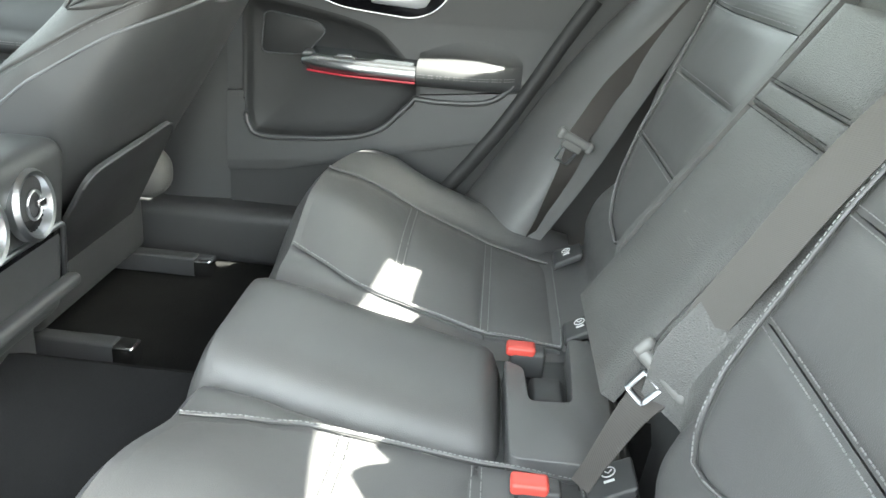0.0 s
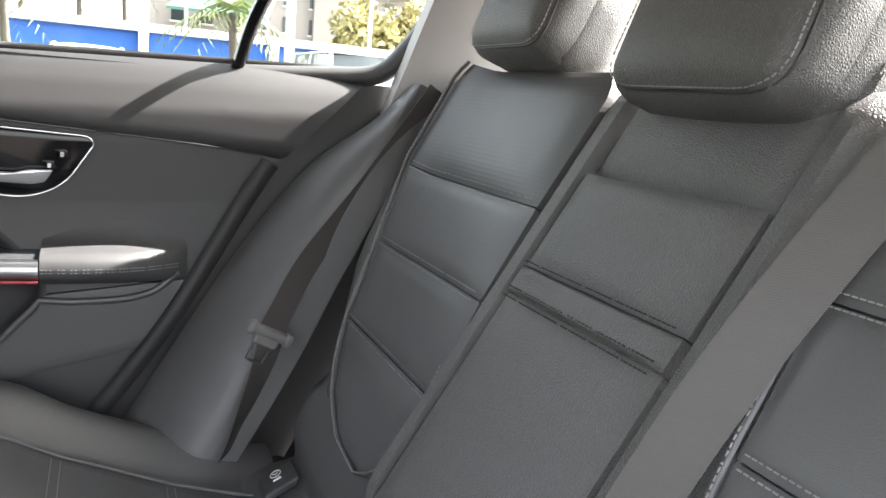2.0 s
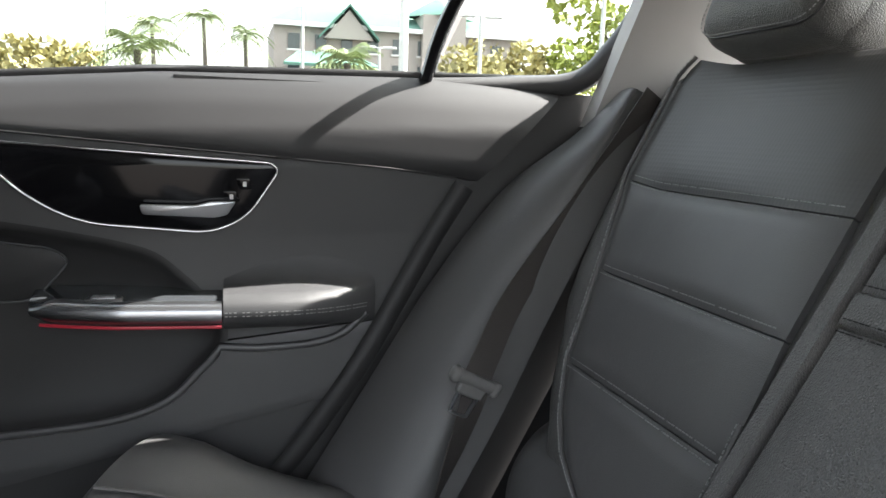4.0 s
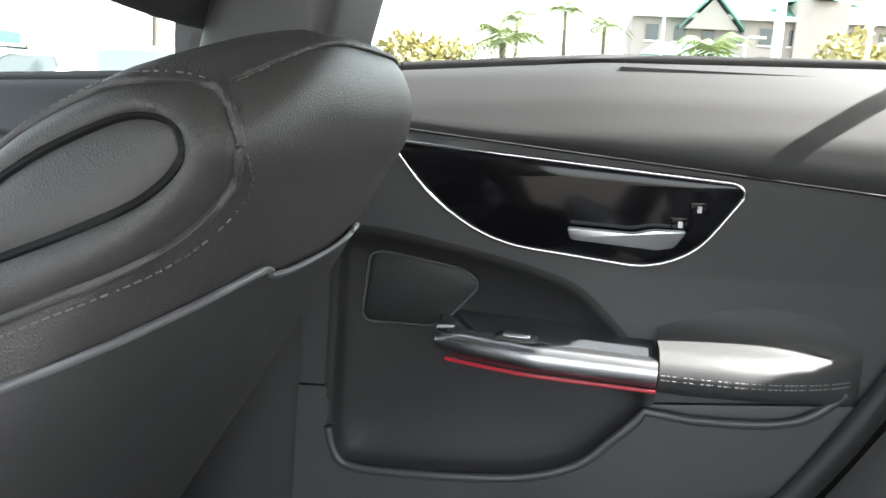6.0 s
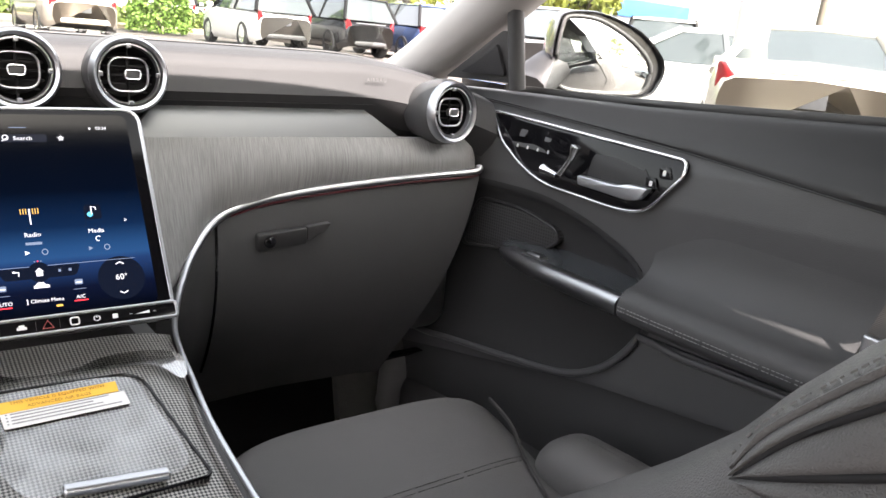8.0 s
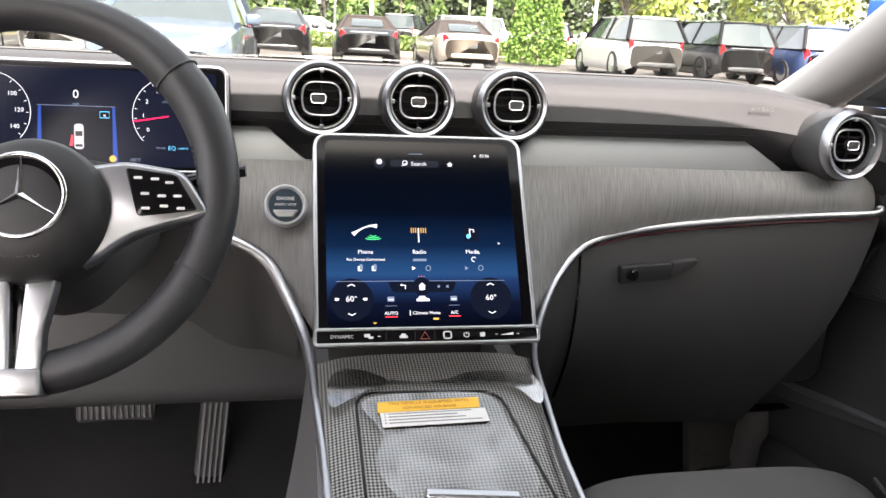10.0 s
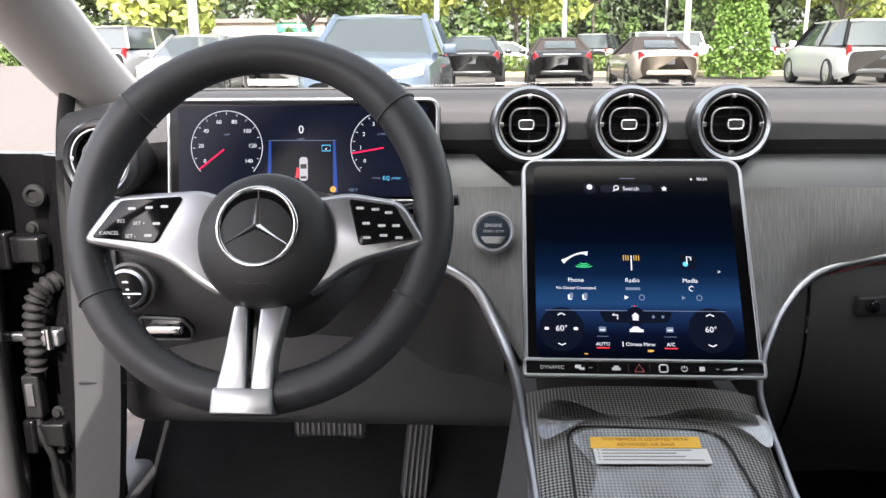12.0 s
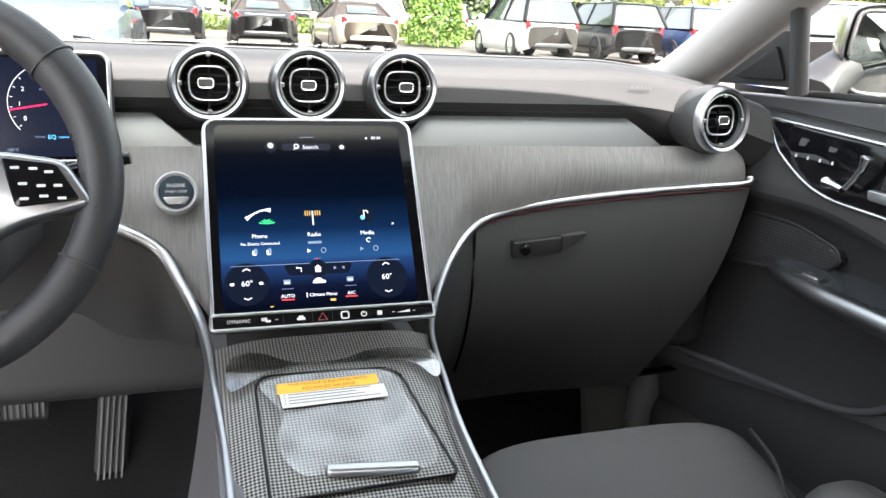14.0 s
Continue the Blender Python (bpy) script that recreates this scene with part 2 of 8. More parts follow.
def plate(outline, depth, bevel=0.0, seg=2):
    """A flat outline (points in 3D) given thickness along the vector depth, its front edge bevelled."""
    bm = bmesh.new()
    d = Vector(depth)
    front = [bm.verts.new(p) for p in outline]
    back = [bm.verts.new(Vector(p) + d) for p in outline]
    ff = bm.faces.new(front)
    bm.faces.new(back[::-1])
    k = len(front)
    for i in range(k):
        bm.faces.new((front[i], back[i], back[(i + 1) % k], front[(i + 1) % k]))
    bmesh.ops.recalc_face_normals(bm, faces=bm.faces)
    if bevel:
        bmesh.ops.bevel(bm, geom=list(ff.edges), offset=bevel, segments=seg, profile=0.5, affect='EDGES', clamp_overlap=True)
    return smooth(bm, 50)


def tube(points, r, n=8, closed=False, flat=1.0, up=(0, 0, 1)):
    """A tube along points; r: radius or function of 0..1; flat squashes it along its second axis."""
    P = [Vector(p) for p in points]
    bm = bmesh.new()
    k, rings = len(P), []
    for i, p in enumerate(P):
        t = (P[(i + 1) % k] - P[i - 1]) if closed else (P[min(i + 1, k - 1)] - P[max(i - 1, 0)])
        t = t.normalized() if t.length else V(1, 0, 0)
        s = t.cross(Vector(up))
        s = s.normalized() if s.length > 1e-4 else t.orthogonal().normalized()
        w = s.cross(t).normalized()
        rad = r(i / max(k - 1, 1)) if callable(r) else r
        rings.append([bm.verts.new(p + s * rad * math.cos(2 * math.pi * j / n) + w * rad * flat * math.sin(2 * math.pi * j / n)) for j in range(n)])
    for i in range(k if closed else k - 1):
        a, b = rings[i], rings[(i + 1) % k]
        for j in range(n):
            bm.faces.new((a[j], a[(j + 1) % n], b[(j + 1) % n], b[j]))
    if not closed:
        bm.faces.new(rings[0][::-1])
        bm.faces.new(rings[-1])
    bmesh.ops.recalc_face_normals(bm, faces=bm.faces)
    return smooth(bm, 60)


def box(c, h, r=0.0, n=6, bulge=0.0, warp=None, round_n=3):
    """A rounded box (centre, half sizes, edge radius), its faces swollen by bulge, then warped by a function."""
    bm = bmesh.new()
    h = Vector(h)
    r = min(r, min(h) * 0.98)

    def steps(L):
        if r <= 0:
            return [-L, L] if not (bulge or warp) else [lerp(-L, L, i / n) for i in range(n + 1)]
        core = [lerp(-(L - r), L - r, i / n) for i in range(n + 1)]
        cap = [r * math.tan(radians(45) * i / round_n) for i in range(1, round_n + 1)]
        return [-(L - r) - c2 for c2 in cap[::-1]] + core + [L - r + c2 for c2 in cap]
    S = [steps(h[i]) for i in range(3)]
    seen = {}

    def vert(x, y, z):
        key = (round(x, 6), round(y, 6), round(z, 6))
        if key not in seen:
            p = Vector((x, y, z))
            if r > 0:
                q = Vector([max(-(h[i] - r), min(h[i] - r, p[i])) for i in range(3)])
                d = p - q
                p = q + (d.normalized() * r if d.length else d)
            if bulge:
                a, b2, c2 = (1 - (x / h.x) ** 2), (1 - (y / h.y) ** 2), (1 - (z / h.z) ** 2)
                p = p + Vector((math.copysign(bulge * b2 * c2, x) if abs(x) >= h.x - 1e-6 else 0, math.copysign(bulge * a * c2, y) if abs(y) >= h.y - 1e-6 else 0,
                                math.copysign(bulge * a * b2, z) if abs(z) >= h.z - 1e-6 else 0))
            if warp:
                p = warp(p)
            seen[key] = bm.verts.new(p + Vector(c))
        return seen[key]
    for ax in range(3):
        u, v = (ax + 1) % 3, (ax + 2) % 3
        for side in (-1, 1):
            for i in range(len(S[u]) - 1):
                for j in range(len(S[v]) - 1):
                    q = []
                    for a, b2 in ((i, j), (i + 1, j), (i + 1, j + 1), (i, j + 1)):
                        co = [0, 0, 0]
                        co[ax], co[u], co[v] = side * h[ax], S[u][a], S[v][b2]
                        q.append(vert(*co))
                    if len(set(q)) == 4:
                        bm.faces.new(q if side > 0 else q[::-1])
    bmesh.ops.recalc_face_normals(bm, faces=bm.faces)
    return smooth(bm, 50)


def lathe(profile, centre, axis, n=32):
    """A profile of (radius, height) turned round an axis."""
    bm = bmesh.new()
    q = Vector(axis).normalized().to_track_quat('Z', 'Y')
    rings = []
    for rad, hh in profile:
        rings.append([bm.verts.new(Vector(centre) + q @ Vector((rad * math.cos(2 * math.pi * j / n), rad * math.sin(2 * math.pi * j / n), hh))) for j in range(n)])
    for a, b in zip(rings, rings[1:]):
        for j in range(n):
            bm.faces.new((a[j], a[(j + 1) % n], b[(j + 1) % n], b[j]))
    bmesh.ops.remove_doubles(bm, verts=bm.verts, dist=1e-6)
    bmesh.ops.recalc_face_normals(bm, faces=bm.faces)
    return smooth(bm, 35)


def join(*bms):
    out = bmesh.new()
    for b in bms:
        me = bpy.data.meshes.new("tmp")
        b.to_mesh(me)
        out.from_mesh(me)
        bpy.data.meshes.remove(me)
        b.free()
    return out


def stitches(points, gap=0.0065, length=0.0044, r=0.00085):
    """A row of small thread bars along a line."""
    P = [Vector(p) for p in points]
    out, carry = bmesh.new(), 0.0
    for a, b in zip(P, P[1:]):
        d = b - a
        L = d.length
        if L < 1e-6:
            continue
        d.normalize()
        s = d.orthogonal().normalized() * r
        w = d.cross(s).normalized() * r
        pos = carry
        while pos < L:
            p, q = a + d * pos, a + d * min(pos + length, L)
            vs = [out.verts.new(x) for x in (p + s, p + w, p - s, p - w, q + s, q + w, q - s, q - w)]
            for i in range(4):
                out.faces.new((vs[i], vs[(i + 1) % 4], vs[4 + (i + 1) % 4], vs[4 + i]))
            pos += gap
        carry = pos - L
    return out


def thing(name, base, label, category, group="", kind=""):
    """An Empty at a thing's base, to carry its parts."""
    ob = new(name)
    ob.location = base
    ob.empty_display_size = 0.05
    return tagged(ob, label, category, group, kind)


def mesh_of(name, bm, material):
    me = bpy.data.meshes.new(name)
    bm.to_mesh(me)
    bm.free()
    me.materials.append(material)
    return me


def part(name, bm, material, parent, label=""):
    """Links a bmesh (in world places) as one mesh object under a thing or a part."""
    ob = new(name, mesh_of(name, bm, material))
    ob.parent = parent
    if parent is not None and parent.data is None:
        ob.matrix_parent_inverse = Matrix.Translation(-parent.location)
    if label:
        ob["label"] = label
    return ob


def solid(name, bm, material, label, category, kind="", group=""):
    """A thing that is a single mesh."""
    return tagged(new(name, mesh_of(name, bm, material)), label, category, group, kind)


def text(name, body, size, m, material, parent, spacing=1.0, align='CENTER', raise_by=0.0):
    """Flat lettering at the pose m (its x along the line, its z out of the surface)."""
    cu = bpy.data.curves.new(name, 'FONT')
    cu.body, cu.size, cu.align_x, cu.align_y, cu.extrude, cu.space_character = body, size, align, 'CENTER', 0.0001, spacing
    cu.resolution_u = 2
    tmp = bpy.data.objects.new("tmp", cu)
    scene.collection.objects.link(tmp)
    dg = bpy.context.evaluated_depsgraph_get()
    dg.update()
    me = bpy.data.meshes.new_from_object(tmp.evaluated_get(dg))
    bpy.data.objects.remove(tmp)
    me.transform(m @ Matrix.Translation((0, 0, raise_by)))
    me.materials.clear()
    me.materials.append(material)
    ob = new(name, me)
    ob.parent = parent
    if parent.data is None:
        ob.matrix_parent_inverse = Matrix.Translation(-parent.location)
    return ob


# ---------------------------------------------------------------- car shell (setting)
SILL_Z = table([(-0.5, 1.06), (0.085, 1.048), (0.47, 1.038), (0.95, 0.995), (1.43, 0.965), (2.0, 0.945)])


def carpet(u, v):
    x, y = lerp(-0.80, 0.74, u), lerp(-0.05, 2.25, v)
    tunnel = 0.13 * math.exp(-(x / 0.13) ** 2 * 1.4)
    toe = max(0, y - 1.85) * 0.9
    return V(x, y, 0.24 + tunnel + toe)


floor = solid("floor", surface(40, 40, carpet, (0, 0, -0.03)), CARPET, "black carpeted car floor with a raised centre tunnel", "floor", "structure")


def roof_f(u, v):
    x, y = lerp(-1, 1, u), lerp(-0.475, 1.30, v)
    return V(x * 0.62, y, 1.375 - 0.06 * abs(x) ** 4 - 0.03 * (v * 2 - 1) ** 2)


solid("ceiling", surface(16, 12, roof_f, (0, 0, 0.05)), FABRIC, "light grey fabric headliner under the car roof", "ceiling", "structure")


def pillar(name, spine, width, depth, material, label):
    """A pillar trim: a rounded tube of oblong section along a spine."""
    pts = spline(spine, 8)
    return solid(name, tube(pts, width, 12, flat=depth), material, label, "pillar", "structure")


pillar("trim_pillar_a_right", [(0.70, 2.12, 0.865), (0.72, 1.93, 0.965), (0.712, 1.70, 1.095), (0.67, 1.38, 1.265), (0.60, 1.15, 1.37)], 0.058, 0.75, PILLAR, "light grey windscreen pillar trim beside the dashboard")
pillar("trim_pillar_a_left", [(-0.73, 2.12, 0.865), (-0.755, 1.93, 0.965), (-0.745, 1.70, 1.095), (-0.69, 1.38, 1.265), (-0.60, 1.15, 1.37)], 0.058, 0.75, PILLAR, "light grey windscreen pillar trim by the open door")
for side, nm in ((1, "right"), (-1, "left")):
    pts = spline([(side * 0.60, 1.18, 1.37), (side * 0.63, 0.8, 1.345), (side * 0.64, 0.3, 1.34), (side * 0.62, -0.2, 1.31), (side * 0.6, -0.6, 1.24)], 6)
    solid("trim_roof_rail_" + nm, tube(pts, 0.05, 10), PILLAR, "light grey roof rail trim over the door openings", "trim", "structure")


def b_low(u, v):
    z = lerp(0.26, 1.06, v)
    y = lerp(0.80, lerp(1.07, 0.985, min(1, max(0, (z - 0.88) / 0.1))), u)
    return V(0.775 - 0.02 * math.sin(math.pi * u) - 0.02 * (1 - v), y, z)


def b_up(u, v):
    z = lerp(1.06, 1.34, v)
    return V(0.765 - 0.135 * v - 0.02 * math.sin(math.pi * u), lerp(0.82, 1.015, u) - 0.05 * v, z)


solid("trim_pillar_b_lower", surface(8, 10, b_low, (0.04, 0, 0)), HARD, "black plastic lower centre pillar trim", "pillar", "structure")
# upper trim runs deep outwards, out of sight, to block sun on the door pad
solid("trim_pillar_b_upper", surface(8, 8, b_up, (0.10, 0, 0)), PILLAR, "light grey upper centre pillar trim", "pillar", "structure")


for f, nm, m, lab in ((b_low, "lower", HARD, "black plastic lower centre pillar trim"), (b_up, "upper", PILLAR, "light grey upper centre pillar trim")):
    solid("trim_pillar_b_left_" + nm, surface(8, 10, lambda u, v, f=f: Vector((-f(u, v).x, *f(u, v)[1:])), (-0.04, 0, 0)), m, lab, "pillar", "structure")
solid("trim_belt_guide", box((0.752, 0.832, 1.045), (0.022, 0.034, 0.062), 0.012, 4), PILLAR, "light grey belt guide cover on the centre pillar", "trim", "structure")


def c_trim(u, v):
    y = lerp(-0.17, -0.95, u)
    top = 1.33 - 0.30 * max(0, u - 0.35)
    z = lerp(0.98, top, v)
    cut = 0.10 * (1 - u) * v
    return V(0.735 - 0.10 * v - 0.07 * u, y - cut * 0.9, z)


for side, nm in ((1, "right"), (-1, "left")):
    solid("trim_pillar_c_" + nm, surface(12, 8, lambda u, v, s=side: Vector((s * c_trim(u, v).x, *c_trim(u, v)[1:])), (side * 0.04, 0, 0)), PILLAR, "light grey rear quarter pillar trim beside the rear seat", "pillar", "structure")
solid("trim_parcel_shelf", surface(12, 6, lambda u, v: V(lerp(-0.66, 0.66, u), lerp(-0.36, -0.95, v), 1.0 + 0.012 * v), (0, 0, -0.04)), FABRIC, "grey fabric parcel shelf behind the rear seat", "shelf", "structure")
# door sill trim along the floor
solid("trim_door_sill_left", box((-0.80, 1.05, 0.285), (0.045, 1.1, 0.05), 0.025, 4), HARD, "black plastic sill trim of the open door", "trim", "structure")
solid("trim_door_sill", box((0.73, 1.05, 0.30), (0.05, 0.95, 0.07), 0.03, 4), SOFT_GREY, "grey plastic sill trim along the door opening", "trim", "structure")


def pane(name, quad, label, bow=0.0, out=(1, 0, 0)):
    a, b, c, d = [Vector(q) for q in quad]
    o = Vector(out)
    ob = solid(name, surface(8, 6, lambda u, v: lerp(lerp(a, b, u), lerp(d, c, u), v) + o * bow * 4 * (u * (1 - u) + v * (1 - v)), o * 0.004), GLASS, label, "window", "structure")
    ob.visible_shadow = False
    return ob


pane("window_windscreen", [(-0.70, 2.12, 0.958), (0.70, 2.12, 0.958), (0.58, 1.22, 1.37), (-0.58, 1.22, 1.37)], "clear curved windscreen above the dashboard", 0.03, (0, 0.4, 0.9))
pane("window_front_right", [(0.80, 1.66, 0.95), (0.80, 1.0, 0.985), (0.665, 0.98, 1.33), (0.68, 1.46, 1.25)], "clear front side window")
pane("window_rear_right", [(0.80, 0.82, 1.0), (0.80, 0.10, 1.04), (0.665, 0.0, 1.32), (0.665, 0.84, 1.34)], "clear rear side window")
pane("window_quarter_right", [(0.795, 0.075, 1.04), (0.78, -0.17, 1.05), (0.68, -0.30, 1.27), (0.665, -0.03, 1.32)], "small fixed quarter window")
pane("window_back", [(0.60, -0.98, 1.03), (-0.60, -0.98, 1.03), (-0.53, -0.485, 1.365), (0.53, -0.485, 1.365)], "clear rear window over the parcel shelf", 0.02, (0, -0.6, 0.8))
solid("trim_quarter_bar", tube(spline([(0.787, 0.085, 1.04), (0.765, 0.06, 1.13), (0.70, 0.0, 1.27), (0.65, -0.03, 1.33)], 6), 0.016, 8, flat=0.6), PIANO, "black bar between the rear and quarter windows", "trim", "structure")
solid("trim_quarter_seal", tube(spline([(0.797, 0.09, 1.030), (0.790, -0.06, 1.038), (0.772, -0.16, 1.050), (0.755, -0.21, 1.10), (0.735, -0.25, 1.17), (0.70, -0.27, 1.25), (0.64, -0.2, 1.32)], 6), 0.018, 8), HARD, "black rubber seal round the quarter window", "trim", "structure")


# unseen bands above the side windows, added to keep sun out of the cabin
for nm, y0, y1 in (("front", 1.44, 0.99), ("rear", 0.83, 0.02)):
    a, b = V(0.722, y0, 1.185 if nm == "front" else 1.20), V(0.722, y1, 1.20)
    solid("trim_sun_block_" + nm, surface(8, 4, lambda u, v, a=a, b=b: lerp(a, b, u) + V(-0.07 * v, 0, 0.15 * v), (0.09 if nm == "front" else 0.012, 0, 0.004)), HARD, "unseen black band over the door window, added to block the sun", "trim", "structure")


# ---------------------------------------------------------------- doors
def door_x(y, z):
    """Inner face of the door panels on the passenger side."""
    prof = table([(0.20, 0.755), (0.30, 0.74), (0.50, 0.728), (0.62, 0.735), (0.70, 0.74), (0.80, 0.742), (0.90, 0.735), (0.95, 0.742), (0.99, 0.762), (1.03, 0.79)])
    d = z - (SILL_Z(y) - 1.035)
    return prof(d) - 0.05 * max(0, (y - 1.25) / 0.6) ** 2


def inside(o, y, z):
    """Whether (y, z) lies inside the closed outline o."""
    hit, k = False, len(o)
    for i in range(k):
        (ya, za), (yb, zb) = o[i - 1], o[i]
        if (za > z) != (zb > z) and y < (yb - ya) * (z - za) / (zb - za) + ya:
            hit = not hit
    return hit


def inset(o, d):
    """The outline o moved inwards by d (outwards where d is negative)."""
    k = len(o)
    area = sum(o[i - 1][0] * o[i][1] - o[i][0] * o[i - 1][1] for i in range(k))
    sg, out = (1 if area > 0 else -1), []
    for i in range(k):
        (ya, za), (yb, zb), (y, z) = o[i - 1], o[(i + 1) % k], o[i]
        ty, tz = yb - ya, zb - za
        m = math.hypot(ty, tz) or 1
        out.append((y - sg * tz / m * d, z + sg * ty / m * d))
    return out


def band(yf, yr, zl, zu, off=0.0, nu=28, nv=10, thick=0.03, puff=0.0, hole=None):
    """A door panel piece between a lower and an upper line, from its front edge yf(z) to its rear edge yr(z)."""
    def f(u, v):
        ym = lerp(yf(0.8), yr(0.8), u)
        z = lerp(zl(ym), zu(ym), v)
        y = lerp(yf(z), yr(z), u)
        z = lerp(zl(y), zu(y), v)
        edge = min(1, 8 * min(v, 1 - v)) ** 0.5
        sunk = 0.055 if hole and inside(hole, y, z) else 0.0
        return V(door_x(y, z) - off - puff * edge + sunk, y, z)
    return surface(nu, nv, f, (thick, 0, 0))


def hollow_bowl(o, depth, rim=0.009):
    """A hollow pressed into a door: a rim lying on the panel, a rounded wall and a deep floor."""
    bm = bmesh.new()
    rings = []
    for d, off in ((-rim, 0.0030), (-0.002, 0.0036), (0.003, 0.0005), (0.008, -depth * 0.22), (0.014, -depth * 0.4)):
        rings.append([bm.verts.new(p) for p in on_door(inset(o, d), off)])
    cy, cz = sum(p[0] for p in o) / len(o), sum(p[1] for p in o) / len(o)
    core = inset(o, 0.014)
    for q, dd in ((0.86, 0.62), (0.7, 0.8), (0.5, 0.93), (0.25, 1.0)):
        rings.append([bm.verts.new(p) for p in on_door([(lerp(cy, y, q), lerp(cz, z, q)) for y, z in core], -depth * dd)])
    k = len(o)
    for a, b in zip(rings, rings[1:]):
        for i in range(k):
            bm.faces.new((a[i], a[(i + 1) % k], b[(i + 1) % k], b[i]))
    bm.faces.new(rings[-1])
    bmesh.ops.recalc_face_normals(bm, faces=bm.faces)
    return smooth(bm, 60)


def on_door(pts, off=0.0):
    return [V(door_x(y, z) - off, y, z) for y, z in pts]


def door_plate(outline, off, depth=0.012, bevel=0.002):
    return plate(on_door(outline, off), (depth, 0, 0), bevel)


def outline2(pts, r, n=5):
    return [(p.x, p.y) for p in rounded([V(a, b, 0) for a, b in pts], r, n)]


MESH = mat("speaker_mesh", (0.03, 0.03, 0.032), 0.45, grain=0.0052, bump=0.6, kind="dots_yz", mottle=0.05)
_mt = MESH.node_tree
_vo = next(n for n in _mt.nodes if n.bl_idname == "ShaderNodeTexVoronoi")
_ra = _mt.nodes.new("ShaderNodeValToRGB")            # dark holes in a grey sheet
_ra.color_ramp.elements[0].position, _ra.color_ramp.elements[0].color = 0.26, (0.003, 0.003, 0.003, 1)
_ra.color_ramp.elements[1].position, _ra.color_ramp.elements[1].color = 0.36, (0.040, 0.040, 0.042, 1)
_mt.links.new(_vo.outputs["Distance"], _ra.inputs[0])
_mt.links.new(_ra.outputs[0], _mt.nodes["Principled BSDF"].inputs["Base Color"])
CAR_PAINT = mat("dark_car_paint", (0.02, 0.021, 0.023), 0.2, 0.2, mottle=0.03, coat=1.0)


def make_door(front):
    if front:
        ob = thing("front_door", (0.76, 1.4, 0.26), "closed black front passenger door with gloss black handle panel", "car door")
        yf, yr = table([(0.2, 1.90), (0.9, 1.86), (1.1, 1.74)]), table([(0.2, 1.05), (0.75, 1.012), (0.9, 1.0), (1.0, 0.98), (1.1, 0.97)])
        seam, dy = table([(0.95, 0.889), (1.3, 0.912), (1.72, 0.932), (1.9, 0.94)]), 0.0
    else:
        ob = thing("rear_door", (0.76, 0.5, 0.26), "closed black rear passenger door with silver armrest trim", "car door")
        yf = table([(0.2, 0.80), (0.7, 0.80), (1.1, 0.82)])
        yr = table([(0.26, 0.46), (0.34, 0.42), (0.45, 0.32), (0.60, 0.20), (0.72, 0.135), (0.88, 0.035), (0.97, -0.06), (1.05, -0.16)])
        seam = table([(-0.2, 0.865), (0.05, 0.897), (0.15, 0.909), (0.69, 0.947), (0.85, 0.955)])
    sill = lambda y: SILL_Z(y) - 0.004
    mid = table([(0.0, 0.70), (0.40, 0.655), (0.8, 0.63)]) if not front else table([(1.0, 0.66), (1.32, 0.645), (1.9, 0.60)])
    low = lambda y: 0.27
    # hollow round the armrest: from the speaker over the arch down to the map pocket's lip
    if front:
        ho = [(1.855, 0.56), (1.845, 0.68), (1.80, 0.770), (1.72, 0.792), (1.62, 0.797), (1.55, 0.795), (1.50, 0.787), (1.45, 0.775), (1.392, 0.754), (1.357, 0.731), (1.336, 0.697), (1.326, 0.655), (1.345, 0.612), (1.391, 0.566), (1.453, 0.537), (1.553, 0.520), (1.702, 0.502), (1.80, 0.492), (1.848, 0.515)]
        ledge = table([(1.05, 0.592), (1.2, 0.565), (1.4, 0.536), (1.65, 0.486), (1.9, 0.44)])
    else:
        ho = [(0.757, 0.60), (0.757, 0.70), (0.756, 0.790), (0.742, 0.820), (0.70, 0.822), (0.63, 0.812), (0.575, 0.802), (0.528, 0.792), (0.48, 0.777), (0.444, 0.748), (0.415, 0.719), (0.392, 0.690), (0.389, 0.650), (0.421, 0.612), (0.459, 0.576), (0.526, 0.552), (0.638, 0.540), (0.723, 0.538), (0.748, 0.556)]
        ledge = table([(0.1, 0.60), (0.3, 0.55), (0.5, 0.505), (0.67, 0.464), (0.8, 0.45)])
    ho = [(q.x, q.y) for q in spline([V(a, b, 0) for a, b in ho], 4, True)]
    cutout = inset(ho, -0.002)
    part("upper_pad", band(yf, yr, seam, sill, 0.004, nu=40, nv=14, puff=0.006), SOFT, ob, "black soft-touch upper pad")
    part("insert_panel", band(yf, yr, mid, lambda y: seam(y) - 0.002, 0.0, 150, 60, hole=cutout), DOOR_SKIN, ob, "black leather insert panel")
    part("lower_panel", band(yf, yr, ledge, lambda y: mid(y) - 0.002, 0.003, 150, 40, puff=0.002, hole=cutout), DOOR_LOW, ob, "hard black plastic lower panel")
    part("base_panel", band(yf, yr, low, lambda y: ledge(y) - 0.002, -0.012, nv=8), HARD, ob, "recessed black plastic base panel")
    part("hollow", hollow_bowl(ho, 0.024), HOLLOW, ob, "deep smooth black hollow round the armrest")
    if front:
        skin = lambda u, v: V(0.885 - 0.035 * (2 * v - 0.9) ** 2 - 0.02 * max(0, u - 0.6), lerp(1.0, 1.92, u), lerp(0.24, 0.955, v))
    else:
        skin = lambda u, v: V(0.885 - 0.035 * (2 * v - 0.9) ** 2 - 0.02 * max(0, 0.3 - u), lerp(-0.55, 0.99, u), lerp(0.24, 1.0, v))
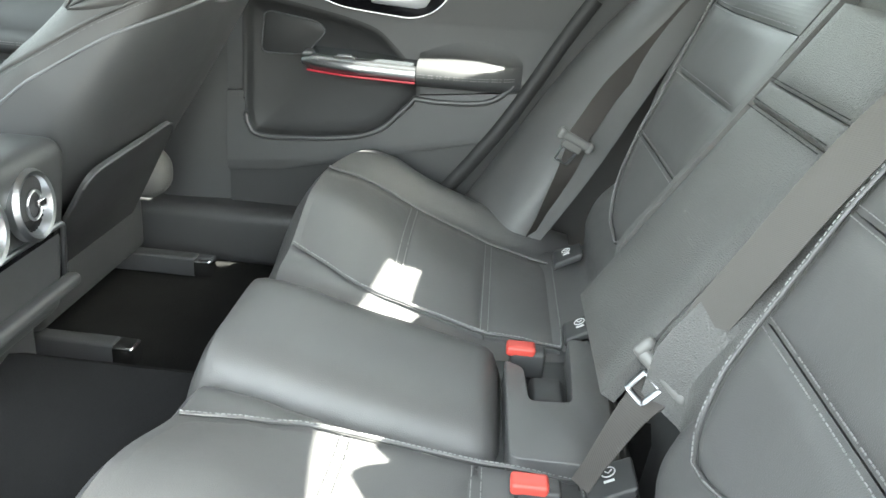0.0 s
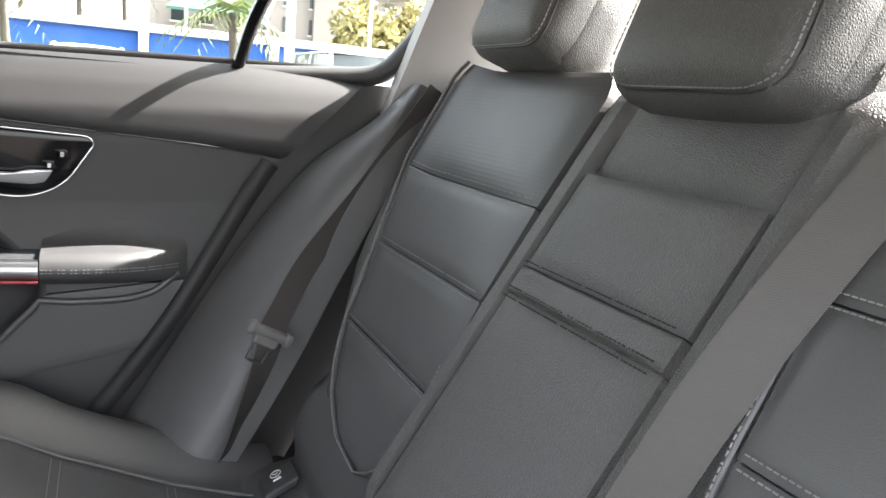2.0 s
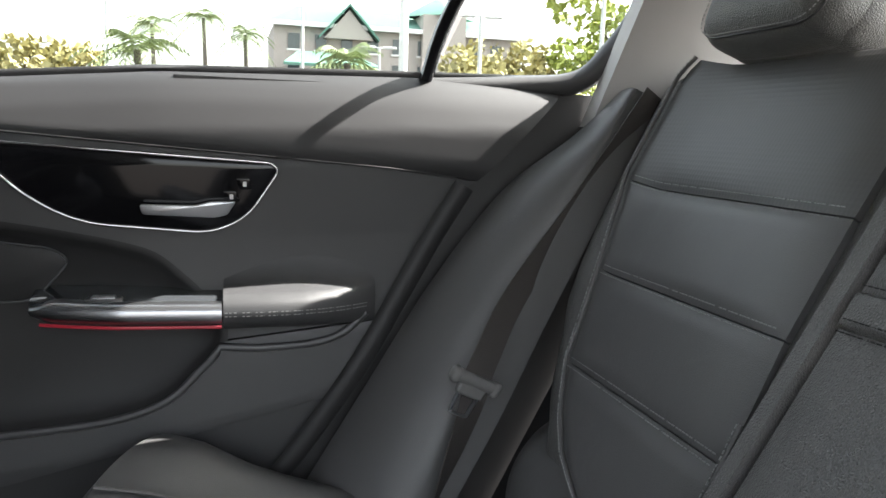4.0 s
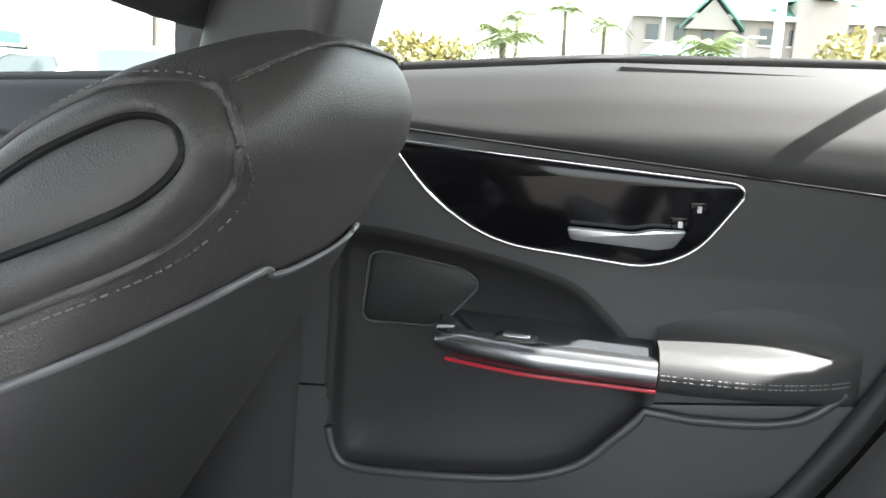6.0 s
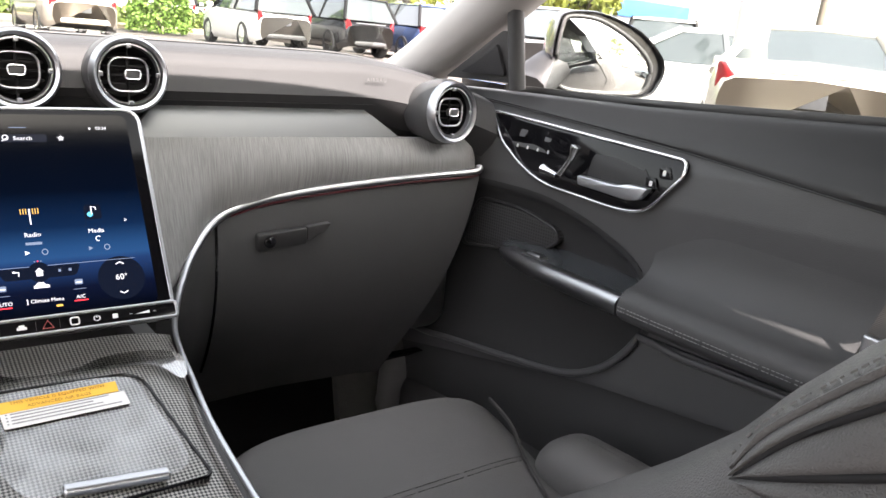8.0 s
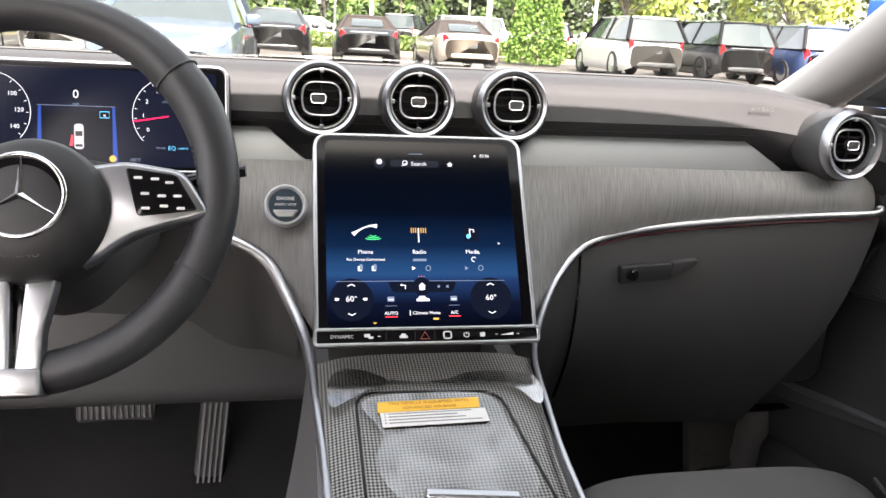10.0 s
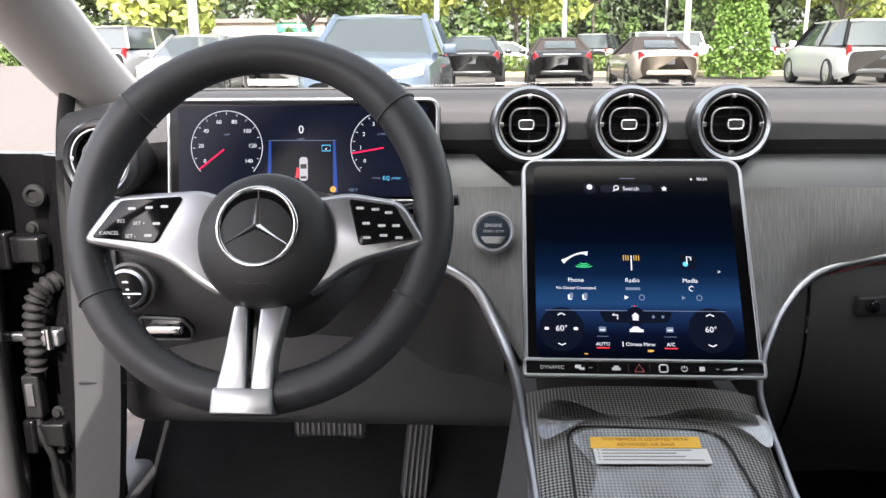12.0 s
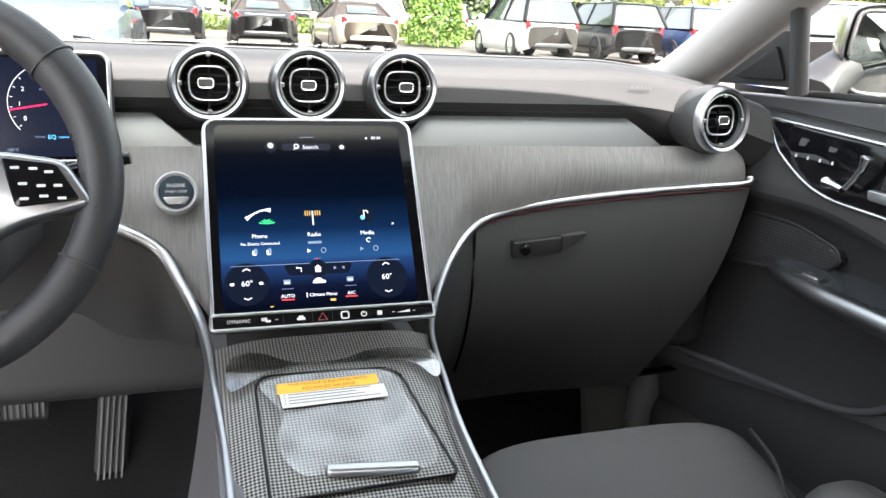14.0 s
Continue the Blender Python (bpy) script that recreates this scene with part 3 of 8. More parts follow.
    part("outer_skin", surface(20, 12, skin, (-0.012, 0, 0)), CAR_PAINT, ob, "glossy dark outer door skin")
    seam_line = [V(door_x(y, seam(y)) - 0.009, y, seam(y)) for y in np.linspace(yf(0.9) - 0.03, yr(0.9) + 0.03, 50)]
    part("seam_piping", tube(seam_line, 0.0011, 6), SOFT, ob)
    # gloss handle panel with its bright rim
    if front:
        o = [(1.705, 0.918), (1.307, 0.903), (1.300, 0.885), (1.35, 0.822), (1.40, 0.815), (1.56, 0.823), (1.64, 0.862)]
        r = [0.015, 0.015, 0.03, 0.03, 0.06, 0.08, 0.08]
    else:
        o = [(0.703, 0.933), (0.317, 0.912), (0.308, 0.900), (0.35, 0.835), (0.40, 0.812), (0.575, 0.826), (0.65, 0.872)]
        r = [0.015, 0.012, 0.03, 0.035, 0.05, 0.08, 0.08]
    ol = outline2(o, r, 6)
    pan = part("handle_panel", door_plate(ol, 0.006, 0.012, 0.002), PIANO, ob, "gloss black handle panel")
    part("chrome_rim", tube(on_door(ol, 0.007), 0.0028 if front else 0.0021, 8, closed=True), CHROME, pan, "thin bright chrome rim")
    ya, yb, hz = (1.472, 1.344, 0.845) if front else (0.493, 0.366, 0.845)
    bowl = outline2([(ya - 0.01, hz + 0.045), (yb + 0.035, hz + 0.052), (yb - 0.002, hz + 0.004), (ya - 0.005, hz + 0.003)], 0.012)
    if front:
        part("recess", door_plate(bowl, 0.0075, 0.004, 0.001), HOLLOW, pan)
    lever = [(ya, hz + 0.007), (yb + 0.055, hz + 0.0065), (yb + 0.035, hz + 0.012), (yb, hz + 0.013), (yb + 0.012, hz - 0.006), (yb + 0.03, hz - 0.010), (ya - 0.004, hz - 0.006)]
    part("release_lever", door_plate(outline2(lever, 0.004), 0.022, 0.012, 0.004), SATIN, ob, "satin silver release lever")
    for k, (by, bz) in enumerate(((yb - 0.012, hz + 0.036), (yb + 0.006, hz + 0.018))):
        b = part("lock_button", door_plate(outline2([(by + 0.012, bz + 0.008), (by - 0.006, bz + 0.009), (by - 0.012, bz - 0.006), (by + 0.008, bz - 0.008)], 0.003), 0.0085, 0.004, 0.001), PIANO, ob, "gloss black lock button")
        part("symbol", door_plate(outline2([(by + 0.003, bz + 0.004), (by - 0.002, bz + 0.004), (by - 0.002, bz - 0.003), (by + 0.003, bz - 0.003)], 0.001), 0.0092, 0.001, 0), WHITE_INK, b)
    # speaker grille
    if front:
        so = [(1.735, 0.675), (1.700, 0.768), (1.60, 0.770), (1.525, 0.752), (1.515, 0.735), (1.56, 0.702)]
        sr = [0.02, 0.02, 0.03, 0.02, 0.02, 0.05]
    else:
        so = [(0.727, 0.715), (0.72, 0.797), (0.705, 0.802), (0.607, 0.789), (0.585, 0.772), (0.631, 0.717)]
        sr = [0.015, 0.012, 0.01, 0.03, 0.02, 0.02]
    sl = outline2(so, sr)
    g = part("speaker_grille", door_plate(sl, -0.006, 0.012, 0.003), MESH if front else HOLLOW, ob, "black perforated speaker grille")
    part("grille_rim", tube(on_door(sl, -0.005), 0.0016 if not front else 0.003, 6, closed=True), RIM_GREY if not front else SOFT, g)
    # armrest blade with switch
    if front:
        t0, t1, zt, xa = 1.619, 1.332, 0.690, 0.672
        z0, z1 = 0.683, 0.683
    else:
        t0, t1, zt, xa = 0.630, 0.386, 0.704, 0.672
        z0, z1 = 0.700, 0.696
    inner = lambda t: lerp(0.705, xa, min(1, t * 2.2) ** 0.6) - (0.0 if not front else 0.0)

    def blade_top(u, v):
        y = lerp(t0, t1, u)
        xi = inner(u)
        return V(lerp(xi + 0.006, door_x(y, 0.73) + 0.020, v), y, lerp(z0, z1, u) + 0.024 + 0.012 * v)
    part("switch_plate", surface(20, 5, blade_top, (0, 0, -0.02)), mat("switch_plate_gloss", (0.05, 0.055, 0.06), 0.12, mottle=0.1, coat=0.4), ob, "smoky gloss switch plate")

    def blade(u, v):
        y = lerp(t0, t1, u)
        a = math.pi * v
        tip = min(1, u * 7 + 0.15) ** 0.5
        return V(inner(u) + 0.010 - 0.012 * math.sin(a), y, lerp(z0, z1, u) + 0.012 + 0.015 * math.cos(a) * tip)
    part("armrest_trim", surface(24, 10, blade, (0.012, 0, 0)), SATIN, ob, "satin silver armrest trim strip")
    if not front:
        part("ambient_strip", tube([V(inner(u) + 0.001, lerp(t0, t1, u), lerp(z0, z1, u) - 0.0045) for u in np.linspace(0.06, 1, 24)], 0.0022, 6), AMBIENT, ob, "thin red ambient light strip")
    sy = lerp(t0, t1, 0.38 if not front else 0.32)
    sw = part("window_switch", box((0.700, sy, z0 + 0.0275), (0.008, 0.016, 0.005), 0.004, 2), SATIN, ob, "silver window switch")
    part("switch_well", box((0.701, sy, z0 + 0.0245), (0.012, 0.024, 0.005), 0.004, 2), HARD, sw)
    # padded armrest behind the trim
    ye = 0.995 if front else 0.165
    if front:
        pts = [(-0.06, 0.185), (0.0, 0.165), (0.04, 0.135), (0.12, 0.098), (0.32, 0.066), (0.6, 0.045), (0.82, 0.036), (0.95, 0.027)]
    else:
        pts = [(-0.06, 0.110), (0.02, 0.092), (0.10, 0.070), (0.25, 0.052), (0.5, 0.042), (0.75, 0.036), (0.93, 0.027)]
    prof = spline([V(a, b, 0) for a, b in pts + [(1.0, 0.017), (1.0, 0.007), (0.9, -0.004), (0.6, -0.014), (-0.05, -0.022)]], 4)

    def rest(u, v):
        y = lerp(t1 - 0.002, ye, u)
        q = prof[int(round(v * (len(prof) - 1)))]
        z = z1 + (q.y if q.y < 0.037 else 0.037 + (q.y - 0.037) * (lerp(0.5, 1.0, math.sin(min(1, u * 3) * math.pi / 2)) if front else lerp(0.25, 1.0, math.sin(min(1, u * 1.6) * math.pi / 2))))
        w = 1 - 0.9 * u ** 3 if not front else 1 - 0.15 * u ** 2
        xo = door_x(y, z) + 0.003
        return V(lerp(xo, xa + 0.002, max(q.x, 0) * w) + (0.012 if q.x < 0 else 0), y, z)
    part("armrest_pad", surface(30, len(prof) - 1, rest, (0.008, 0, 0)), DOOR_SKIN, ob, "black leather armrest pad flowing out of the insert")
    for dz in (0.0145, 0.0095):
        part("armrest_stitching", stitches([V(lerp(xa - 0.0006, door_x(lerp(t1, ye, u), 0.70), 0.9 * u ** 3 if not front else 0.15 * u ** 2), lerp(t1 - 0.004, ye, u), z1 + dz) for u in np.linspace(0, 0.93, 24)], 0.0058, 0.004, 0.0007), THREAD, ob)
    # map pocket with its raised lip
    tail = [(1.25, 0.640), (1.124, 0.648), (1.06, 0.652)] if front else [(0.34, 0.646), (0.263, 0.650), (0.215, 0.664), (0.18, 0.695)]
    k0 = min(range(len(ho)), key=lambda i: abs(ho[i][1] - 0.648) + (abs(ho[i][0] - (1.327 if front else 0.389))))
    lip = [(q.x, q.y) for q in spline([V(a, b, 0) for a, b in tail[::-1]], 4)] + ho[k0:]
    part("pocket_lip", tube(on_door(lip, 0.012), 0.0058, 8, flat=0.8, up=(1, 0, 0)), LIP, ob, "raised black map pocket lip")
    # window weather strip
    part("weather_strip", tube([V(0.795, y, SILL_Z(y) + 0.001) for y in np.linspace(yf(1.05) - 0.02, yr(1.04) + 0.02, 24)], 0.006, 6), HARD, ob)
    return ob


rear_door = make_door(False)
front_door = make_door(True)
# rear edge trim of the rear door
edge = [V(door_x(y, z) - 0.012, y, z) for y, z in ((0.42, 0.33), (0.31, 0.45), (0.2, 0.6), (0.135, 0.71), (0.085, 0.80), (0.035, 0.885))]
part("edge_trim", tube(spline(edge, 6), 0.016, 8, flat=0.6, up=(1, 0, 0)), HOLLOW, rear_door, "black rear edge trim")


def sail_panel():
    """Mirror triangle with tweeter on the front door."""
    o = rounded([V(0.715, 1.83, 0.962), V(0.735, 1.655, 0.968), V(0.705, 1.665, 1.055)], [0.01, 0.008, 0.015])
    p = part("mirror_triangle", plate(o, (0.02, 0, 0), 0.003), HARD, front_door, "black triangular tweeter cover")
    o2 = rounded([V(0.708, 1.775, 0.975), V(0.725, 1.675, 0.978), V(0.704, 1.68, 1.03)], 0.008)
    part("tweeter_grille", plate([q - V(0.004, 0, 0) for q in o2], (0.006, 0, 0), 0.001), mat("tweeter_mesh", (0.03, 0.03, 0.032), 0.5, grain=0.003, bump=0.8, kind="dots_yz", mottle=0.05), p)
    part("window_post", tube([V(0.735, 1.655, 0.96), V(0.70, 1.645, 1.10), V(0.66, 1.60, 1.25)], 0.014, 8), HARD, front_door)


sail_panel()
# memory and seat controls on the front handle panel
def seat_keys():
    y0, z0 = 1.567, 0.893
    for k in range(2):
        part("seat_heat_button", door_plate(outline2([(y0 + 0.05 - 0.055 * k + 0.008, z0 + 0.005 - 0.003 * k), (y0 + 0.05 - 0.055 * k - 0.008, z0 + 0.005 - 0.003 * k), (y0 + 0.05 - 0.055 * k - 0.006, z0 - 0.006), (y0 + 0.05 - 0.055 * k + 0.006, z0 - 0.006)], 0.002), 0.0075, 0.002, 0), SOFT_GREY, front_door)
    for k in range(4):
        part("memory_mark", door_plate([(y0 + 0.052 - 0.022 * k, z0 - 0.018), (y0 + 0.049 - 0.022 * k, z0 - 0.018), (y0 + 0.049 - 0.022 * k, z0 - 0.023), (y0 + 0.052 - 0.022 * k, z0 - 0.023)], 0.0075, 0.001, 0), WHITE_INK, front_door)
    rod = [V(door_x(1.50, 0.865) - 0.022, y, z) for y, z in ((1.545, 0.848), (1.528, 0.846), (1.513, 0.843))]
    part("seat_cushion_switch", tube(rod, lambda t: 0.010 if t < 0.5 else 0.006, 8, flat=0.8), CHROME, front_door, "chrome seat-shaped cushion switch")
    rod = [V(door_x(1.50, 0.865) - 0.022, y, z) for y, z in ((1.508, 0.846), (1.496, 0.862), (1.486, 0.878), (1.482, 0.893))]
    part("seat_back_switch", tube(rod, lambda t: 0.006 if t < 0.8 else 0.010, 8, flat=0.8), CHROME, front_door, "chrome seat-shaped backrest switch")


seat_keys()


def wing_mirror():
    ob = thing("wing_mirror", (0.95, 1.72, 0.98), "black exterior mirror with a wide rounded pane on the front door", "mirror")
    c, face = V(0.97, 1.69, 1.02), V(-0.44, -0.90, 0.0).normalized()
    side = V(-face.y, face.x, 0)                       # outwards along the pane

    def at(a, z, d=0.0):
        return c + side * a + V(0, 0, z - 1.02) + face * d
    pane_o = [(-0.087, 0.976), (-0.092, 1.010), (-0.089, 1.062), (-0.081, 1.085), (-0.048, 1.089), (-0.009, 1.083), (0.046, 1.057), (0.088, 1.021), (0.094, 0.991), (0.078, 0.962), (0.013, 0.956), (-0.066, 0.958)]
    house_o = [(-0.096, 0.970), (-0.104, 1.020), (-0.100, 1.068), (-0.090, 1.092), (-0.050, 1.100), (-0.003, 1.096), (0.063, 1.073), (0.108, 1.037), (0.122, 1.008), (0.114, 0.978), (0.092, 0.956), (0.004, 0.944), (-0.072, 0.948)]
    po = spline([V(a, z, 0) for a, z in pane_o], 5, True)
    hs = spline([V(a, z, 0) for a, z in house_o], 5, True)
    bm = bmesh.new()
    rings = []
    for d, q in ((0.006, 0.955), (0.010, 0.985), (0.004, 1.0), (-0.03, 1.0), (-0.075, 0.90), (-0.105, 0.72), (-0.118, 0.42)):
        rings.append([bm.verts.new(at(-0.01 + (p.x + 0.01) * q, 1.018 + (p.y - 1.018) * q, d)) for p in hs])
    k = len(hs)
    for a, b in zip(rings, rings[1:]):
        for i in range(k):
            bm.faces.new((a[i], a[(i + 1) % k], b[(i + 1) % k], b[i]))
    bm.faces.new(rings[-1])
    bm.faces.new([bm.verts.new(at(p.x, p.y, -0.004)) for p in hs])
    bmesh.ops.recalc_face_normals(bm, faces=bm.faces)
    part("housing", smooth(bm, 50), mat("mirror_shell_black", (0.02, 0.02, 0.022), 0.25, mottle=0.05, coat=0.6), ob, "black rounded housing")
    part("mirror_pane", plate([at(p.x, p.y, 0.004) for p in po], face * -0.004, 0.001), MIRROR, ob, "reflecting mirror pane")
    part("rim", tube([at(p.x, p.y, 0.005) for p in po], 0.004, 8, closed=True), HARD, ob)
    part("foot", tube(spline([V(0.795, 1.70, 0.955), V(0.83, 1.72, 0.962), V(0.88, 1.75, 0.985), V(0.93, 1.765, 1.0)], 5), lambda t: 0.036 + 0.012 * t, 12, flat=0.7), mat("mirror_foot_black", (0.008, 0.008, 0.0085), 0.6, mottle=0.06), ob, "matt black foot")
    return ob


wing_mirror()


# ---------------------------------------------------------------- seats
def SB(x, s, d=0.0):
    """Rear backrest: s up along it from the strap line, d out of its face."""
    return V(x, -0.147 - 0.52 * s + 0.85 * d, 0.838 + 0.85 * s + 0.52 * d)


def CU(x, y, d=0.0):
    """Rear cushion top, lower towards the middle of the bench."""
    z = table([(-0.05, 0.375), (0.1, 0.388), (0.2, 0.405), (0.355, 0.462), (0.46, 0.515), (0.53, 0.535)])(y)
    dip = table([(0.15, 0.0), (0.345, 0.026), (0.44, 0.050), (0.54, 0.060)])(y)
    k = min(1, max(0, (abs(x) - 0.20) / 0.22))
    return V(x, y, z + d - dip * (1 - k * k * (3 - 2 * k)))


def ribbon(pts, width, thick, side):
    """A belt: a flat band along points, its width along the vector side."""
    P = spline(pts, 8)
    sv = side if callable(side) else (lambda t: Vector(side).normalized())
    k = len(P) - 1
    def f(u, v):
        i = min(int(round(u * k)), k)
        return P[i] + sv(u) * (v - 0.5) * width
    a, b = P[0], P[-1]
    nrm = (b - a).cross(sv(0.5)).normalized() * thick
    return surface(k, 4, f, nrm)


def panel_on(F, x0, x1, s0, s1, lift, puff, material, name, parent, nu=14, nv=10, label="", depth=0.02):
    """A padded piece of upholstery on a surface F(x, s, d); x0, x1 may follow s."""
    X0, X1 = (x0 if callable(x0) else (lambda s: x0)), (x1 if callable(x1) else (lambda s: x1))

    def f(u, v):
        s = lerp(s0, s1, v)
        e = (1 - abs(2 * u - 1) ** 6) * (1 - abs(2 * v - 1) ** 8)
        return F(lerp(X0(s), X1(s), u), s, lift + puff * (max(e, 0) ** 0.5))
    n = (F(0.3, (s0 + s1) / 2, -depth) - F(0.3, (s0 + s1) / 2, 0))
    return part(name, surface(nu, nv, f, n), material, parent, label)


def rear_seat():
    ob = thing("rear_seat", (0, 0.2, 0.26), "black leather rear bench seat with stitched inserts", "car seat")
    for sg in (1, -1):
        def F(x, s, d, sg=sg):
            return SB(sg * x, s, d)

        def G(x, y, d, sg=sg):
            return CU(sg * x, y, d)
        # inserts lie deeper towards the seat; a narrow raised rim beside the centre
        sag = table([(-0.36, -0.034), (-0.30, -0.029), (-0.19, -0.019), (-0.06, -0.004), (0.07, 0.0), (0.28, 0.0)])

        def base_d(x, s, sg=sg):
            d = sag(s) * min(1, max(0, (x - 0.160) / 0.03))
            return d
        # backrest frame with raised sides
        side_x = table([(-0.36, 0.53), (-0.30, 0.56), (-0.24, 0.605), (-0.116, 0.65), (0.0, 0.665), (0.285, 0.69)])

        def frame_face(u, v, sg=sg):
            s = lerp(-0.36, 0.285, v)
            x = lerp(0.148, side_x(s), u)
            rim = base_d(x, s) + 0.022 * math.exp(-((x - 0.158) / 0.02) ** 2) + 0.050 * max(0, (x - 0.53) / 0.13) ** 1.5
            rim -= 0.055 * max(0, (u - 0.86) / 0.14) ** 2
            top = -0.05 * max(0, (s - 0.22) / 0.065) ** 2
            foot = -0.03 * max(0, (-0.30 - s) / 0.06)
            return SB(sg * x, s, rim + top + foot - 0.012)
        part("backrest_frame", surface(30, 24, frame_face, (0, -0.06, -0.03)), LEATHER, ob, "black leather backrest with raised sides")
        outer = table([(-0.33, 0.33), (-0.315, 0.38), (-0.29, 0.44), (-0.25, 0.49), (-0.19, 0.535), (-0.06, 0.56), (0.08, 0.600), (0.24, 0.612), (0.28, 0.60)])
        inner = table([(-0.33, 0.26), (-0.31, 0.215), (-0.27, 0.195), (-0.22, 0.19), (0.24, 0.20), (0.28, 0.23)])
        if sg < 0:
            inner = table([(-0.33, 0.32), (-0.31, 0.28), (-0.26, 0.25), (-0.2, 0.24), (0.05, 0.225), (0.28, 0.24)])
        def dip(x, s, d, sg=sg):
            return SB(sg * x, s, d + base_d(x, s) + 0.050 * max(0, (x - 0.53) / 0.13) ** 1.5)
        rows = [(-0.33, -0.193), (-0.191, -0.063), (-0.061, 0.069), (0.071, 0.27)]
        for k, (a, b) in enumerate(rows):
            panel_on(dip, inner, outer, a, b, -0.002, 0.007, PERF if k == 3 else LEATHER_SMOOTH, "backrest_panel", ob)
            if k:
                for o in (-0.006, 0.006):
                    part("stitching", stitches([dip(x, a + o, 0.0052) for x in np.linspace(inner(a) + 0.01, outer(a) - 0.01, 20)]), THREAD, ob)
        pipe = [dip(outer(s) + 0.002, s, 0.004) for s in np.linspace(0.27, -0.325, 36)] + [dip(inner(s) - 0.002, s, 0.004) for s in np.linspace(-0.33, -0.15 if sg > 0 else 0.27, 14 if sg > 0 else 40)]
        part("piping", tube(pipe, 0.003, 6), LEATHER_SMOOTH, ob)
        part("piping_stitching", stitches([p + V(0, 0.003, 0.002) for p in pipe]), THREAD, ob)
        # side wing between backrest and door
        A = spline([V(sg * 0.60, 0.16, 0.39), V(sg * 0.625, 0.055, 0.56), V(sg * 0.635, -0.025, 0.72), V(sg * 0.645, -0.11, 0.88), V(sg * 0.655, -0.165, 0.965), V(sg * 0.672, -0.215, 1.035)], 6)
        B = spline([V(sg * 0.735, 0.285, 0.40), V(sg * 0.738, 0.175, 0.58), V(sg * 0.742, 0.075, 0.74), V(sg * 0.745, -0.035, 0.88), V(sg * 0.742, -0.145, 0.965), V(sg * 0.735, -0.21, 1.03)], 6)
        def wing(u, v):
            i = int(round(v * (len(A) - 1)))
            p = lerp(A[i], B[i], u)
            return p + V(-sg * 0.9, 0.45, 0.25) * 0.022 * (math.sin(math.pi * u) ** 0.7)
        part("side_wing", surface(12, len(A) - 1, wing, (0, -0.05, -0.02)), LEATHER_SMOOTH, ob, "smooth black leather side wing")
        # cushion
        def cush(u, v, sg=sg):
            x = lerp(0.135, 0.70, u)
            # v: from the back, over the top, down the front
            t = v * 1.25
            if t <= 1:
                y = lerp(0.03, 0.535, t)
                p = CU(x, y)
            else:
                a = (t - 1) / 0.25
                p = V(x, 0.535 + 0.045 * math.sin(min(a * 1.6, 1) * math.pi / 2) - 0.06 * max(0, a - 0.5), CU(x, 0.535).z - 0.23 * a ** 1.3)
            side = 0.05 * max(0, (x - 0.56) / 0.1) * (1 - max(0, (x - 0.63) / 0.07) ** 2) if x > 0.56 else 0
            side *= math.sin(math.pi * min(max((p.y + 0.05) / 0.62, 0), 1))
            low = -0.03 * max(0, (0.20 - x) / 0.065) ** 2
            return V(sg * p.x, p.y - 0.07 * max(0, (x - 0.5) / 0.2) ** 2 * (1 if p.y > 0.3 else 0) * min(1, (p.y - 0.3) / 0.2 if p.y > 0.3 else 0), p.z + side * 0.9 + low)
        part("cushion", surface(34, 40, cush, (0, -0.02, -0.09)), LEATHER_SMOOTH, ob, "smooth black leather cushion")
        # inset cushion pieces with cross seams
        inn = table([(0.06, 0.165), (0.2, 0.165), (0.4, 0.19), (0.53, 0.25)])
        out = table([(0.06, 0.50), (0.2, 0.535), (0.4, 0.55), (0.53, 0.53)])
        for a, b in ((0.075, 0.198), (0.202, 0.353), (0.357, 0.53)):
            panel_on(G, inn, out, a, b, -0.002, 0.005, LEATHER_SMOOTH, "cushion_panel", ob)
        for yy in (0.2, 0.355):
            for o in (-0.006, 0.006):
                part("stitching", stitches([G(x, yy + o, 0.0038) for x in np.linspace(inn(yy) + 0.01, out(yy) - 0.01, 18)]), THREAD, ob)
        ring = [G(inn(y), y, 0.004) for y in np.linspace(0.53, 0.075, 16)] + [G(x, 0.072, 0.004) for x in np.linspace(0.18, 0.49, 8)]
        part("piping", tube(ring, 0.0028, 6), LEATHER_SMOOTH, ob)
        part("piping_stitching", stitches([p + V(0, 0, 0.003) for p in ring]), THREAD, ob)
        ring = [G(out(y), y, 0.005) for y in np.linspace(0.08, 0.53, 16)]
        part("piping", tube(ring, 0.0028, 6), LEATHER_SMOOTH, ob)
    # centre part: strap panel of the folding armrest, upper pad, lower cushion
    panel_on(SB, -0.137, 0.137, -0.40, -0.036, 0.002, 0.008, LEATHER, "armrest_panel", ob, label="grained leather folding armrest")
    panel_on(SB, -0.137, 0.137, -0.034, -0.001, 0.006, 0.006, LEATHER, "armrest_strap", ob)
    panel_on(SB, -0.137, 0.137, 0.001, 0.127, 0.002, 0.008, LEATHER, "armrest_panel", ob)
    panel_on(SB, -0.145, 0.145, 0.131, 0.29, -0.014, 0.016, LEATHER, "upper_pad", ob)
    for s in (-0.041, -0.029, 0.004):
        part("stitching", stitches([SB(x, s, 0.0118) for x in np.linspace(-0.128, 0.128, 16)]), THREAD_DARK, ob)

